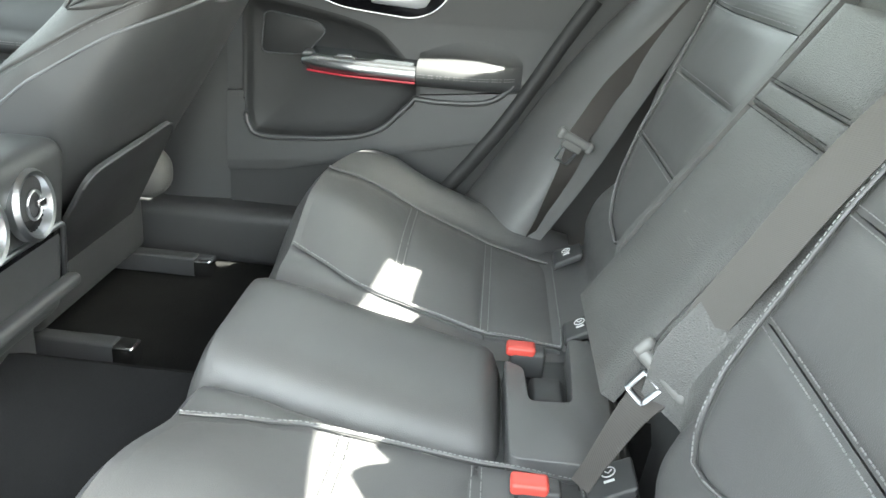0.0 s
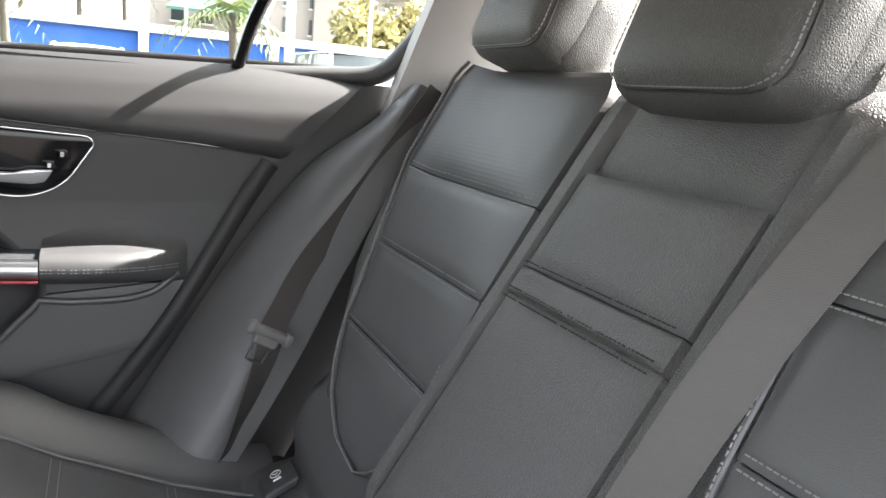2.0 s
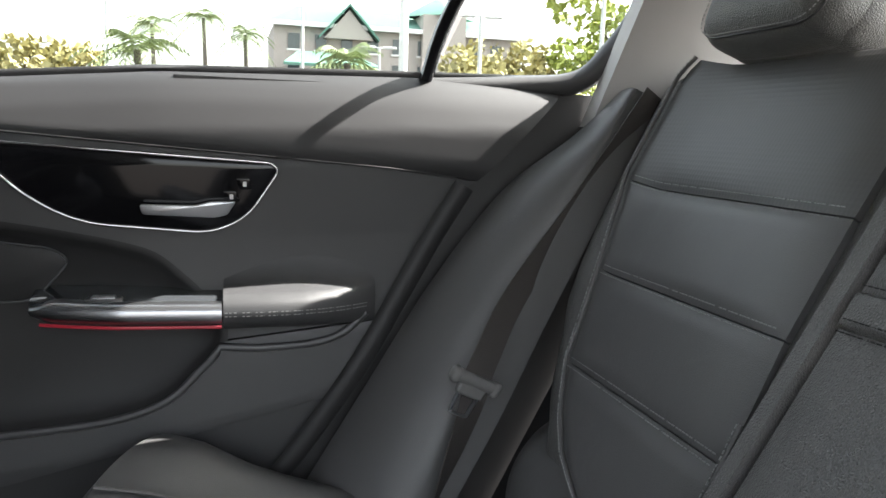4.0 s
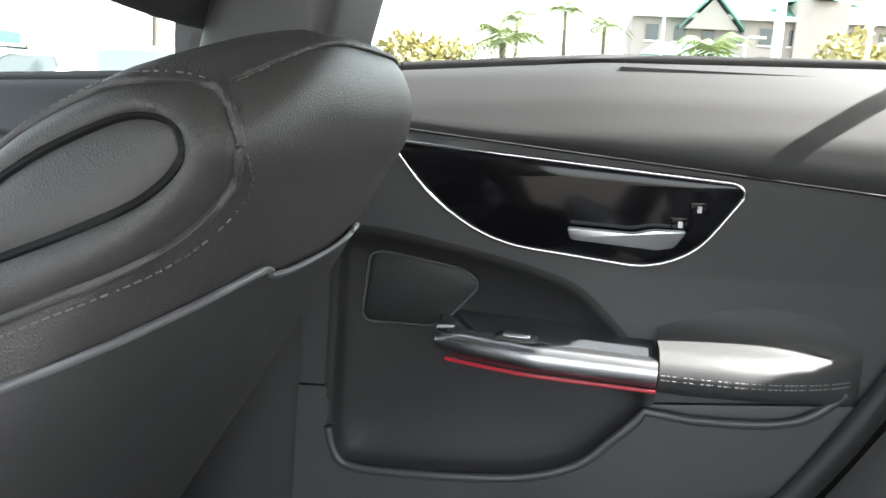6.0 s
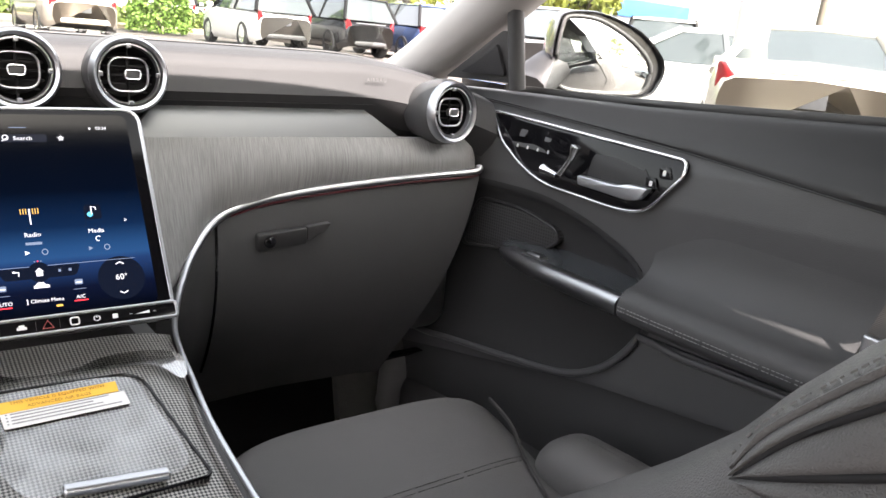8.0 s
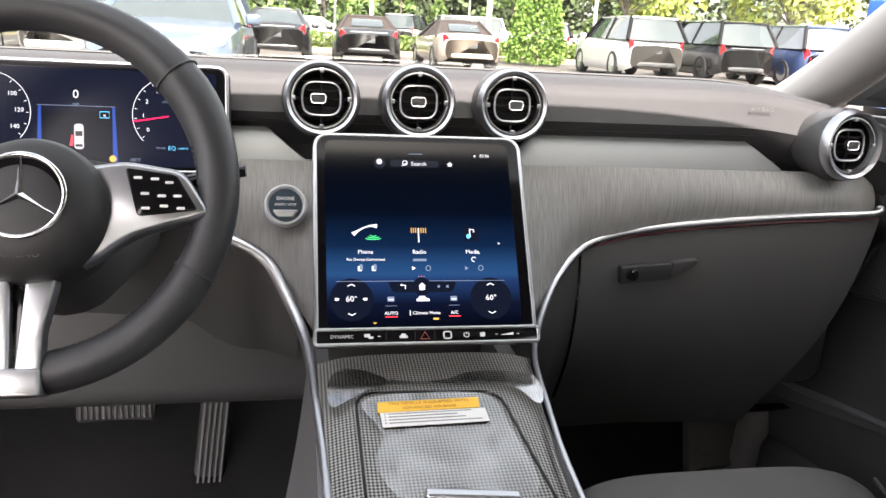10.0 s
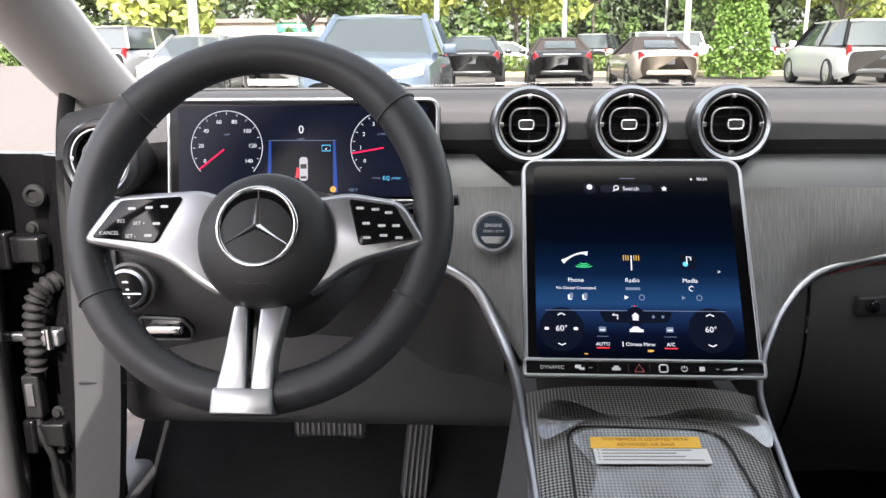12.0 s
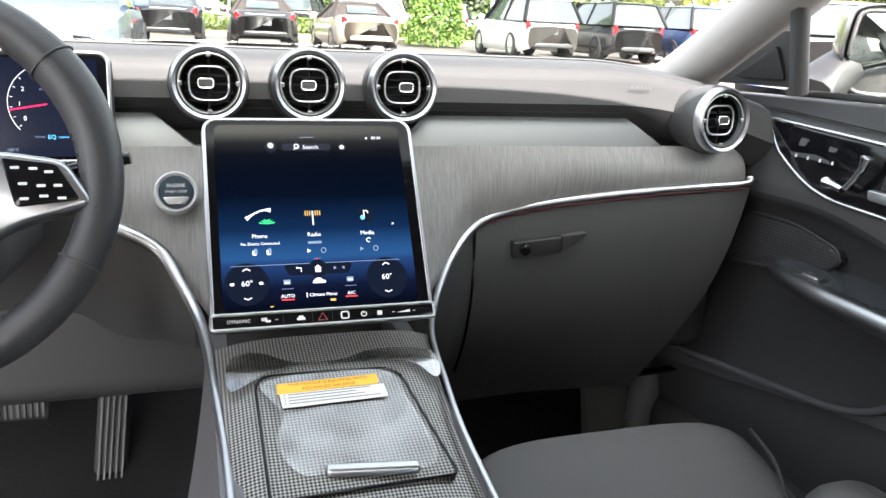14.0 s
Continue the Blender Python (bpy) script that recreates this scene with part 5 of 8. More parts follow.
dash = thing("dashboard", (0, 1.9, 0.30), "black padded dashboard with grey wood trim", "dashboard")
part("top_pad", surface(60, 27, dash_top, (0, 0.02, -0.03)), DASH_TOP, dash, "dark grey padded top")
part("top_seam", tube([dash_top(u, 0.30) + V(0, 0, 0.0015) for u in np.linspace(0.02, 0.98, 60)], 0.0022, 6), HARD, dash)
part("under_body", box((0, 1.90, 0.72), (0.72, 0.15, 0.22), 0.04, 4), HARD, dash)
part("shadow_gap", surface(60, 2, lambda u, v: V(lerp(-0.70, 0.62, u), 1.722 + 0.03 * v, lerp(0.920, 0.908, v)), (0, 0.02, 0)), HARD, dash)


_m = Matrix.Translation((0.500, 1.7165, 0.958)) @ Matrix.Rotation(radians(78), 4, 'X')
text("lettering", "AIRBAG", 0.0085, _m, SOFT_GREY, dash, 1.3)


def silver_band(x0t, x0b, x1t, x1b, name="silver_band"):
    def f(u, v):
        x = lerp(lerp(x0t, x1t, u), lerp(x0b, x1b, u), v)
        return V(x, 1.728 - 0.030 * v ** 0.7, lerp(0.912, 0.874, v) - 0.006 * max(0, x - 0.3))
    return part(name, surface(30, 6, f, (0, 0.01, 0)), SILVER, dash, "satin silver trim band")


silver_band(0.165, 0.12, 0.487, 0.537)
silver_band(-0.26, -0.26, -0.19, -0.14)
# grey wood trim: lower edge follows the bright arc
ARC_R = [V(0.686, 1.674, 0.828), V(0.672, 1.670, 0.819), V(0.55, 1.68, 0.811), V(0.394, 1.69, 0.796), V(0.309, 1.69, 0.785), V(0.257, 1.685, 0.773), V(0.225, 1.675, 0.757), V(0.193, 1.65, 0.731), V(0.166, 1.61, 0.709), V(0.141, 1.56, 0.692), V(0.117, 1.49, 0.684), V(0.106, 1.40, 0.668), V(0.101, 1.33, 0.652), V(0.104, 1.24, 0.628), V(0.108, 1.10, 0.60)]
ARC_L = [V(-0.262, 1.67, 0.787), V(-0.227, 1.66, 0.777), V(-0.188, 1.65, 0.754), V(-0.164, 1.62, 0.719), V(-0.146, 1.58, 0.691), V(-0.137, 1.52, 0.674), V(-0.133, 1.45, 0.662), V(-0.128, 1.37, 0.644), V(-0.126, 1.24, 0.622), V(-0.124, 1.10, 0.60)]
low_x = table([(-0.27, 0.787), (-0.227, 0.777), (-0.188, 0.754), (-0.164, 0.719), (-0.13, 0.68), (0.13, 0.68), (0.166, 0.709), (0.193, 0.731), (0.225, 0.757), (0.257, 0.773), (0.309, 0.785), (0.394, 0.796), (0.55, 0.811), (0.70, 0.822)])
low_y = table([(-0.27, 1.67), (-0.188, 1.655), (-0.146, 1.62), (-0.13, 1.59), (0.13, 1.59), (0.166, 1.62), (0.225, 1.68), (0.394, 1.692), (0.7, 1.668)])


def wood(u, v):
    x = lerp(-0.27, 0.69, u)
    z = lerp(0.874, low_x(x), v)
    y = lerp(1.698, low_y(x), v ** 1.5) - 0.012 * math.sin(math.pi * v)
    end = max(0, (x - 0.62) / 0.08)
    return V(x, y - 0.0 + 0.03 * end ** 3, z - 0.008 * max(0, x - 0.3) * (1 - v))


part("wood_trim", surface(90, 14, wood, (0, 0.012, 0)), WOOD, dash, "grey open-pore wood trim")
part("arc_trim", tube(spline(ARC_R, 6), lambda t: 0.0062 - 0.0030 * min(1, max(0, (t - 0.45) / 0.25)), 8), SATIN, dash, "satin silver arc trim")
part("arc_trim", tube(spline(ARC_L, 6), lambda t: 0.009 - 0.0045 * t, 8), SATIN, dash, "satin silver arc trim")
part("ambient_strip", tube(spline([p + V(0, -0.001, -0.0075) for p in ARC_R[:6]], 6), 0.0015, 6), DARK_RED, dash, "thin red ambient light strip")
def glove_face(u, v):
    """Glove compartment side, below the arc."""
    x = lerp(0.16, 0.70, u)
    z0 = low_x(max(x, 0.17)) - 0.012
    z = lerp(z0, 0.43, v)
    y = low_y(x) + 0.004 + 0.10 * v ** 2 - 0.015 * math.sin(math.pi * min(1, v * 1.2)) + 0.05 * max(0, (0.21 - x) / 0.05)
    return V(x - 0.012 - 0.11 * v * max(0, (x - 0.55) / 0.15), y, z)


part("lower_panel", surface(36, 20, glove_face, (0, 0.03, 0)), HARD, dash, "black glove compartment panel")
part("glove_gap", tube([glove_face((x - 0.16) / 0.54, v) + V(0, -0.001, 0) for x, v in [(0.248, t) for t in np.linspace(0.0, 0.75, 12)]], 0.0022, 6), PIANO, dash)
part("footwell_lining", surface(20, 8, lambda u, v: V(lerp(0.11, 0.72, u), lerp(1.80, 2.12, v), lerp(0.44, 0.24, v)), (0, 0.02, 0)), CARPET, dash)


def glove_latch():
    ob = thing("glove_box_latch", (0.35, 1.66, 0.73), "black glove box latch with a round lock", "latch")
    o = rounded([V(0.294, 1.672, 0.738), V(0.37, 1.672, 0.744), V(0.373, 1.675, 0.718), V(0.296, 1.675, 0.711)], 0.004)
    part("handle_plate", plate(o, (0, 0.012, 0), 0.002), SOFT, ob)
    o = rounded([V(0.372, 1.674, 0.744), V(0.412, 1.674, 0.748), V(0.402, 1.677, 0.735), V(0.374, 1.677, 0.722)], 0.004)
    part("finger_recess", plate(o, (0, 0.012, 0), 0.002), SOFT_GREY, ob)
    part("lock", lathe([(0.0085, 0.0), (0.0085, 0.004), (0.0065, 0.005), (0.0, 0.005)], (0.311, 1.673, 0.727), (0, -1, 0.1), 20), PIANO, ob)
    return ob


glove_latch()


def air_vent(x, y, z, r, tilt, knob_dx=0.0, turn=0.0, name="air_vent"):
    ob = thing(name, (x, y + 0.03, z - r), "round turbine air vent with chrome rings", "air vent", "dashboard air vents")
    ax = Vector((math.sin(radians(turn)), -math.cos(radians(turn)), math.sin(radians(tilt)))).normalized()
    c = Vector((x, y, z))
    right = Vector((0, 0, 1)).cross(ax).normalized() * -1
    right = -right if right.x < 0 else right
    up = right.cross(ax).normalized()
    up = up if up.z > 0 else -up
    part("housing", lathe([(r * 0.93, -0.07), (r * 1.09, -0.03), (r * 1.08, -0.012), (r * 0.98, -0.002), (r * 0.80, -0.004)], c, ax, 40), HARD, ob, "black drum housing")
    part("outer_ring", lathe([(r * 0.84, -0.004), (r * 0.87, 0.004), (r * 0.95, 0.007), (r * 1.03, 0.001), (r * 1.04, -0.010), (r * 0.86, -0.008)], c, ax, 44), SATIN, ob, "bright silver outer ring")
    part("middle_ring", lathe([(r * 0.75, -0.006), (r * 0.78, 0.001), (r * 0.82, 0.001), (r * 0.83, -0.006)], c, ax, 44), SATIN, ob, "satin inner ring")
    part("bowl", lathe([(r * 0.78, -0.006), (r * 0.74, -0.02), (r * 0.6, -0.035), (0.0, -0.037)], c, ax, 36), DARK, ob)
    ring = [c + ax * -0.006 + right * p.x + up * p.y for p in rounded([V(-1, -0.86, 0) * r * 0.52, V(1, -0.86, 0) * r * 0.52, V(1, 0.86, 0) * r * 0.52, V(-1, 0.86, 0) * r * 0.52], r * 0.36, 6)]
    part("vane_ring", tube(ring, r * 0.035, 6, closed=True), SATIN, ob, "thin silver vane ring")
    for k in range(5):
        zz = (k - 2) * r * 0.23
        w = r * 0.68 * math.sqrt(max(0.05, 1 - (zz / (r * 0.75)) ** 2))
        part("slat", box(c + ax * -0.018 + up * zz, (w, 0.007, 0.0012), 0.0, 1), DARK, ob)
    part("stem", tube([c + ax * -0.010 + up * r * 0.72, c + ax * -0.010 - up * r * 0.72], 0.0016, 6), DARK, ob)
    for a in range(4):
        d = (right, up, -right, -up)[a]
        part("notch", box(c + d * r * 0.76 + ax * 0.0, (0.0028, 0.0028, 0.0028), 0.001, 1), SATIN, ob)
    kn = [c + ax * 0.0 + right * (p.x + knob_dx) + up * p.y for p in rounded([V(-1, -0.6, 0) * r * 0.2, V(1, -0.6, 0) * r * 0.2, V(1, 0.6, 0) * r * 0.2, V(-1, 0.6, 0) * r * 0.2], r * 0.09, 4)]
    kb = part("knob", plate(kn, ax * -0.008, 0.001), HARD, ob)
    part("knob_rim", tube(kn, r * 0.028, 6, closed=True), CHROME, kb)
    return ob


air_vent(-0.121, 1.692, 0.953, 0.0455, 6, -0.004)
air_vent(0.002, 1.692, 0.953, 0.0455, 6, -0.001)
air_vent(0.126, 1.692, 0.953, 0.0455, 6, 0.004)
air_vent(0.610, 1.66, 0.918, 0.0475, 4, 0.002, 6)
air_vent(-0.655, 1.66, 0.915, 0.046, 4, 0.0, -4)

# ---------------------------------------------------------------- central display
UPV, NRM = V(0, 0.554, 0.833), V(0, -0.833, 0.554)
DC = V(-0.010, 1.550, 0.823)      # middle of the glass
DK, DH = 0.955, 0.816                # size of the picture's units across and up


row = table([(-0.1415, -0.1415), (-0.133, -0.140), (-0.107, -0.1345), (-0.0945, -0.1212), (-0.0785, -0.101), (-0.064, -0.0843), (-0.042, -0.0582), (-0.0215, -0.0348), (0.001, -0.0094), (0.104, 0.0978), (0.1178, 0.1133), (0.1415, 0.1415)])


def D(a, b, lift=0.0):
    """A place in the display's picture: a across, b up, lift off the glass."""
    return G(a * 0.95 - 0.0055, row(b) if b > -0.1415 else b, lift)


def G(a, b, lift=0.0):
    """A place on the display's body."""
    return DC + V(a * DK, 0, 0) + UPV * b * DH + NRM * lift


def on_D(a, b, lift=0.001):
    m = Matrix.Identity(4)
    for i, c in enumerate((V(DK, 0, 0), UPV * DH * 1.15, NRM, D(a, b, lift))):
        for j in range(3):
            m[j][i] = c[j]
    return m


def dquad(a0, a1, b0, b1, r=0.0, lift=0.0006, thick=0.0004):
    pts = [D(a0, b0, lift), D(a1, b0, lift), D(a1, b1, lift), D(a0, b1, lift)]
    return plate(rounded(pts, r, 4) if r else pts, NRM * -thick)


UI_BLUE = mat("screen_picture", (0, 0, 0), 0.1, mottle=0, spec=0.12, glow=(0.02, 0.09, 0.32), glow_power=0.115)
_nt = UI_BLUE.node_tree
_tc, _sp, _rp = (_nt.nodes.new(k) for k in ("ShaderNodeTexCoord", "ShaderNodeSeparateXYZ", "ShaderNodeValToRGB"))
_nt.links.new(_tc.outputs["Generated"], _sp.inputs[0])
_nt.links.new(_sp.outputs["Z"], _rp.inputs[0])
_el = _rp.color_ramp.elements
_el[0].position, _el[0].color = 0.0, (0.001, 0.002, 0.006, 1)
_el[1].position, _el[1].color = 1.0, (0.001, 0.0015, 0.003, 1)
for _p, _c in ((0.12, (0.004, 0.008, 0.03)), (0.24, (0.015, 0.05, 0.17)), (0.27, (0.02, 0.09, 0.26)), (0.32, (0.015, 0.075, 0.22)), (0.42, (0.004, 0.022, 0.075)), (0.60, (0.001, 0.004, 0.014))):
    _e = _el.new(_p)
    _e.color = (*_c, 1)
_nt.links.new(_rp.outputs[0], _nt.nodes["Principled BSDF"].inputs["Emission Color"])
UI_WHITE, UI_DIM = lit("screen_white", (0.85, 0.9, 1.0), 0.21), lit("screen_dim", (0.3, 0.4, 0.6), 0.12)
UI_RED, UI_AMBER, UI_GREEN = lit("screen_red", (1, 0.05, 0.07), 0.32), lit("screen_amber", (1.0, 0.62, 0.15), 0.15), lit("screen_green", (0.05, 0.9, 0.3), 0.2)
UI_PANEL = lit("screen_panel", (0.006, 0.010, 0.024), 0.14)
UI_CYAN = lit("screen_cyan", (0.1, 0.55, 0.9), 0.25)


def display():
    ob = thing("central_display", (0, 1.53, 0.70), "tall central touch screen lit with blue menu icons", "display")
    hw, hh = 0.1275, 0.1415
    body = rounded([G(-hw, -hh, 0), G(hw, -hh, 0), G(hw, hh, 0), G(-hw, hh, 0)], [0.004, 0.004, 0.018, 0.018], 6)
    part("glass", plate(body, NRM * -0.016, 0.002), SCREEN, ob, "glossy black glass")
    part("frame", tube([p + NRM * -0.002 for p in body], 0.0028, 8, closed=True), SATIN, ob, "thin silver frame")
    pic = part("picture", dquad(-0.116, 0.124, -0.136, 0.134, 0.01, 0.0006), UI_BLUE, ob, "dark blue lit menu picture")

    def T(body_text, a, b, size, m=UI_WHITE, align='CENTER'):
        text("lettering", body_text, size * 0.84, on_D(a, b), m, pic, align=align)

    def bar(a0, a1, b0, b1, m=UI_WHITE, r=0.0, lift=0.001):
        part("mark", dquad(a0, a1, b0, b1, r, lift), m, pic)
    # top line
    bar(-0.009, 0.009, 0.1175, 0.1182, UI_DIM)
    bar(-0.033, 0.030, 0.099, 0.109, UI_PANEL, 0.003)
    T("Search", 0.004, 0.104, 0.0085)
    T("03:34", 0.092, 0.117, 0.0065)
    bar(0.078, 0.080, 0.1155, 0.118)
    part("user_icon", lathe([(0.0, 0.0003), (0.0068, 0.0002), (0.0068, 0)], D(-0.047, 0.104, 0.001), NRM, 20), UI_PANEL, pic)
    part("user_icon", lathe([(0.0, 0.0003), (0.0032, 0.0002), (0.0032, 0)], D(-0.047, 0.106, 0.0016), NRM, 16), UI_WHITE, pic)
    star = []
    for k in range(10):
        rr = 0.0042 if k % 2 == 0 else 0.0018
        star.append(D(0.045 + rr * math.sin(k * math.pi / 5), 0.104 + rr * math.cos(k * math.pi / 5), 0.001))
    part("star_icon", plate(star, NRM * -0.0003), UI_WHITE, pic)
    part("search_icon", tube([D(-0.014 + 0.003 * math.cos(a), 0.105 + 0.003 * math.sin(a), 0.0012) for a in np.linspace(0, 6.28, 16)] + [D(-0.018, 0.1005, 0.0012)], 0.0005, 5), UI_WHITE, pic)
    # three entries
    for a, nm in ((-0.068, "Phone"), (-0.001, "Radio"), (0.067, "Media")):
        T(nm, a, -0.0215, 0.0085)
    T("No Device Connected", -0.068, -0.031, 0.0058)
    bar(-0.0095, 0.0075, -0.033, -0.030, UI_DIM)
    T(">", 0.102, -0.0105, 0.008)
    hs = [D(-0.083 + 0.030 * t, 0.001 + 0.012 * math.sin(t * 1.9), 0.0014) for t in np.linspace(0, 1, 12)]
    part("handset_icon", tube(hs, lambda t: 0.0009 + 0.0017 * abs(2 * t - 1) ** 3, 6), UI_WHITE, pic)
    for k in range(3):
        part("wave_icon", tube([D(-0.058 + (0.004 + 0.003 * k) * math.cos(t), 0.0005 - 0.002 * k + 0.002 * math.sin(t), 0.0012) for t in np.linspace(3.4, 6.0, 8)], 0.0005, 5), UI_GREEN, pic)
    part("mast_icon", tube([D(-0.001, 0.010, 0.0012), D(-0.001, -0.009, 0.0012)], 0.0007, 6), UI_WHITE, pic)
    for sg in (-1, 1):
        for k in range(3):
            part("wave_icon", tube([D(-0.001 + sg * (0.0035 + 0.0028 * k), 0.007 + t, 0.0012) for t in np.linspace(-0.0035, 0.0035, 4)], 0.0005, 5), UI_AMBER, pic)
    bar(0.057, 0.076, -0.007, 0.012, UI_PANEL, 0.003)
    part("note_icon", tube([D(0.065, -0.001, 0.0014), D(0.065, 0.009, 0.0014), D(0.070, 0.008, 0.0014), D(0.070, 0.0045, 0.0014)], 0.0007, 5), UI_WHITE, pic)
    part("note_icon", lathe([(0.0, 0.0003), (0.0028, 0.0002), (0.0028, 0)], D(0.063, -0.001, 0.0014), NRM, 14), UI_CYAN, pic)
    part("spinner_icon", tube([D(0.068 + 0.0028 * math.cos(t), -0.031 + 0.0028 * math.sin(t), 0.0012) for t in np.linspace(0.6, 5.0, 12)], 0.0005, 5), UI_WHITE, pic)
    for a in (-0.075, -0.058):
        bar(a - 0.003, a + 0.002, -0.045, -0.039, UI_WHITE, 0.001)
        bar(a - 0.001, a + 0.003, -0.044, -0.037, UI_DIM, 0.001, 0.0013)
    for a in (-0.009, 0.058):
        part("play_icon", plate([D(a - 0.0022, -0.0445, 0.0012), D(a + 0.0025, -0.042, 0.0012), D(a - 0.0022, -0.0395, 0.0012)], NRM * -0.0003), UI_WHITE if a < 0 else UI_DIM, pic)
        part("ring_icon", tube([D(a + 0.018 + 0.003 * math.cos(t), -0.042 + 0.003 * math.sin(t), 0.0012) for t in np.linspace(0, 6.28, 16)], 0.0005, 5, closed=False), UI_DIM, pic)
    for k in (-1, 0, 1):
        bar(k * 0.0032 - 0.0006, k * 0.0032 + 0.0006, -0.0525, -0.0513, UI_RED if k == 0 else UI_DIM)
    # climate lines
    bar(-0.105, 0.105, -0.0575, -0.0570, UI_DIM)
    o = rounded([D(-0.042, -0.058, 0.001), D(0.044, -0.058, 0.001), D(0.038, -0.071, 0.001), D(-0.036, -0.071, 0.001)], 0.004, 4)
    part("button_strip", plate(o, NRM * -0.0003), UI_PANEL, pic)
    part("home_disc", lathe([(0.0, 0.0003), (0.0105, 0.0002), (0.0105, 0)], D(0.0, -0.064, 0.0014), NRM, 28), UI_PANEL, pic)
    part("home_icon", plate([D(a, b, 0.002) for a, b in ((-0.0045, -0.0635), (0.0, -0.0595), (0.0045, -0.0635), (0.0033, -0.0635), (0.0033, -0.0685), (-0.0033, -0.0685), (-0.0033, -0.0635))], NRM * -0.0003), UI_WHITE, pic)
    part("back_icon", tube([D(-0.021, -0.067, 0.0014), D(-0.0205, -0.0625, 0.0014), D(-0.027, -0.0625, 0.0014), D(-0.025, -0.061, 0.0014)], 0.0006, 5), UI_WHITE, pic)
    for a in (0.021, 0.032):
        bar(a - 0.0015, a + 0.0015, -0.0655, -0.0625, UI_DIM)
    for a in (-0.0865, 0.0865):
        part("dial_disc", lathe([(0.0, 0.0002), (0.024, 0.0001), (0.024, 0)], D(a, -0.079, 0.0008), NRM, 32), UI_PANEL, pic)
        T("60°", a, -0.0785, 0.0115)
        for sg in (1, -1):
            part("chevron", tube([D(a - 0.0045, -0.0785 + sg * 0.0155, 0.0014), D(a, -0.0785 + sg * 0.0178, 0.0014), D(a + 0.0045, -0.0785 + sg * 0.0155, 0.0014)], 0.0006, 5), UI_WHITE, pic)
    for a in (-0.104, -0.070):
        bar(a - 0.0025, a + 0.0025, -0.080, -0.077, UI_WHITE, 0.001)
    for a in (-0.039, 0.039):
        bar(a - 0.0042, a + 0.0042, -0.0815, -0.076, UI_DIM, 0.001)
        bar(a - 0.003, a + 0.003, -0.080, -0.079, UI_WHITE, 0, 0.0014)
        bar(a - 0.007, a + 0.007, -0.0865, -0.0861, UI_DIM)
    part("car_icon", plate([D(x, b, 0.001) for x, b in ((-0.0075, -0.0815), (0.0085, -0.0815), (0.0085, -0.079), (0.005, -0.078), (0.0025, -0.0755), (-0.003, -0.0755), (-0.006, -0.0785), (-0.0075, -0.079))], NRM * -0.0003), UI_WHITE, pic)
    T("AUTO", -0.039, -0.0945, 0.0068)
    T("A/C", 0.039, -0.0945, 0.0068)
    T("Climate Menu", 0.004, -0.0945, 0.0068)
    bar(-0.0165, -0.0155, -0.0975, -0.0915)
    for a in (-0.039, 0.039):
        bar(a - 0.0075, a + 0.0075, -0.0995, -0.0985, UI_RED)
    bar(-0.061, -0.057, -0.1085, -0.106, UI_AMBER, 0.001)
    bar(0.012, 0.019, -0.1035, -0.101, UI_AMBER, 0.001)
    # key bar below the glass
    b0, b1 = -hh - 0.0215, -hh - 0.0015
    kb = [G(-hw - 0.002, b0, 0.004), G(hw + 0.002, b0, 0.004), G(hw + 0.002, b1, 0.004), G(-hw - 0.002, b1, 0.004)]
    o = rounded(kb, 0.004, 4)
    keys = part("key_bar", plate(o, NRM * -0.02, 0.0015), PIANO, ob, "gloss black key bar")
    part("key_bar_rim", tube([p + NRM * -0.001 for p in o], 0.0022, 8, closed=True), SATIN, keys)
    bm_ = (b0 + b1) / 2
    text("lettering", "DYNAMIC", 0.0058, on_D(-0.099, bm_, 0.0046), WHITE_INK, keys)
    def kmark(a0, a1, c0, c1, m=WHITE_INK, r=0.0008):
        part("key_symbol", dquad(a0, a1, bm_ + c0, bm_ + c1, r, 0.0048), m, keys)
    kmark(-0.073, -0.066, -0.001, 0.0035)
    kmark(-0.068, -0.062, -0.003, 0.000)
    kmark(-0.057, -0.053, -0.0004, 0.0004, WHITE_INK, 0)
    kmark(-0.031, -0.021, -0.003, 0.0005)
    kmark(-0.029, -0.023, 0.0005, 0.003)
    tri = [D(-0.0055, bm_ - 0.0045, 0.0048), D(0.0055, bm_ - 0.0045, 0.0048), D(0.0, bm_ + 0.005, 0.0048)]
    part("hazard_symbol", tube(tri, 0.0008, 5, closed=True), mat("hazard_print", (0.55, 0.12, 0.11), 0.5, mottle=0), keys, "red hazard triangle")
    sq = rounded([D(0.023, bm_ - 0.0045, 0.0048), D(0.032, bm_ - 0.0045, 0.0048), D(0.032, bm_ + 0.0045, 0.0048), D(0.023, bm_ + 0.0045, 0.0048)], 0.002, 3)
    part("key_symbol", tube(sq, 0.0009, 5, closed=True), WHITE_INK, keys)
    part("key_symbol", tube([D(0.051 + 0.0033 * math.sin(t), bm_ + 0.0033 * math.cos(t), 0.0048) for t in np.linspace(0.5, 5.8, 14)], 0.0006, 5), WHITE_INK, keys)
    part("key_symbol", tube([D(0.051, bm_ + 0.004, 0.0048), D(0.051, bm_ + 0.0005, 0.0048)], 0.0006, 5), WHITE_INK, keys)
    kmark(0.068, 0.074, -0.003, 0.003)
    part("volume_wedge", plate([D(0.093, bm_ - 0.0012, 0.0048), D(0.110, bm_ - 0.0015, 0.0048), D(0.110, bm_ + 0.0022, 0.0048)], NRM * -0.0003), WHITE_INK, keys)
    kmark(0.087, 0.090, -0.0004, 0.0004, WHITE_INK, 0)
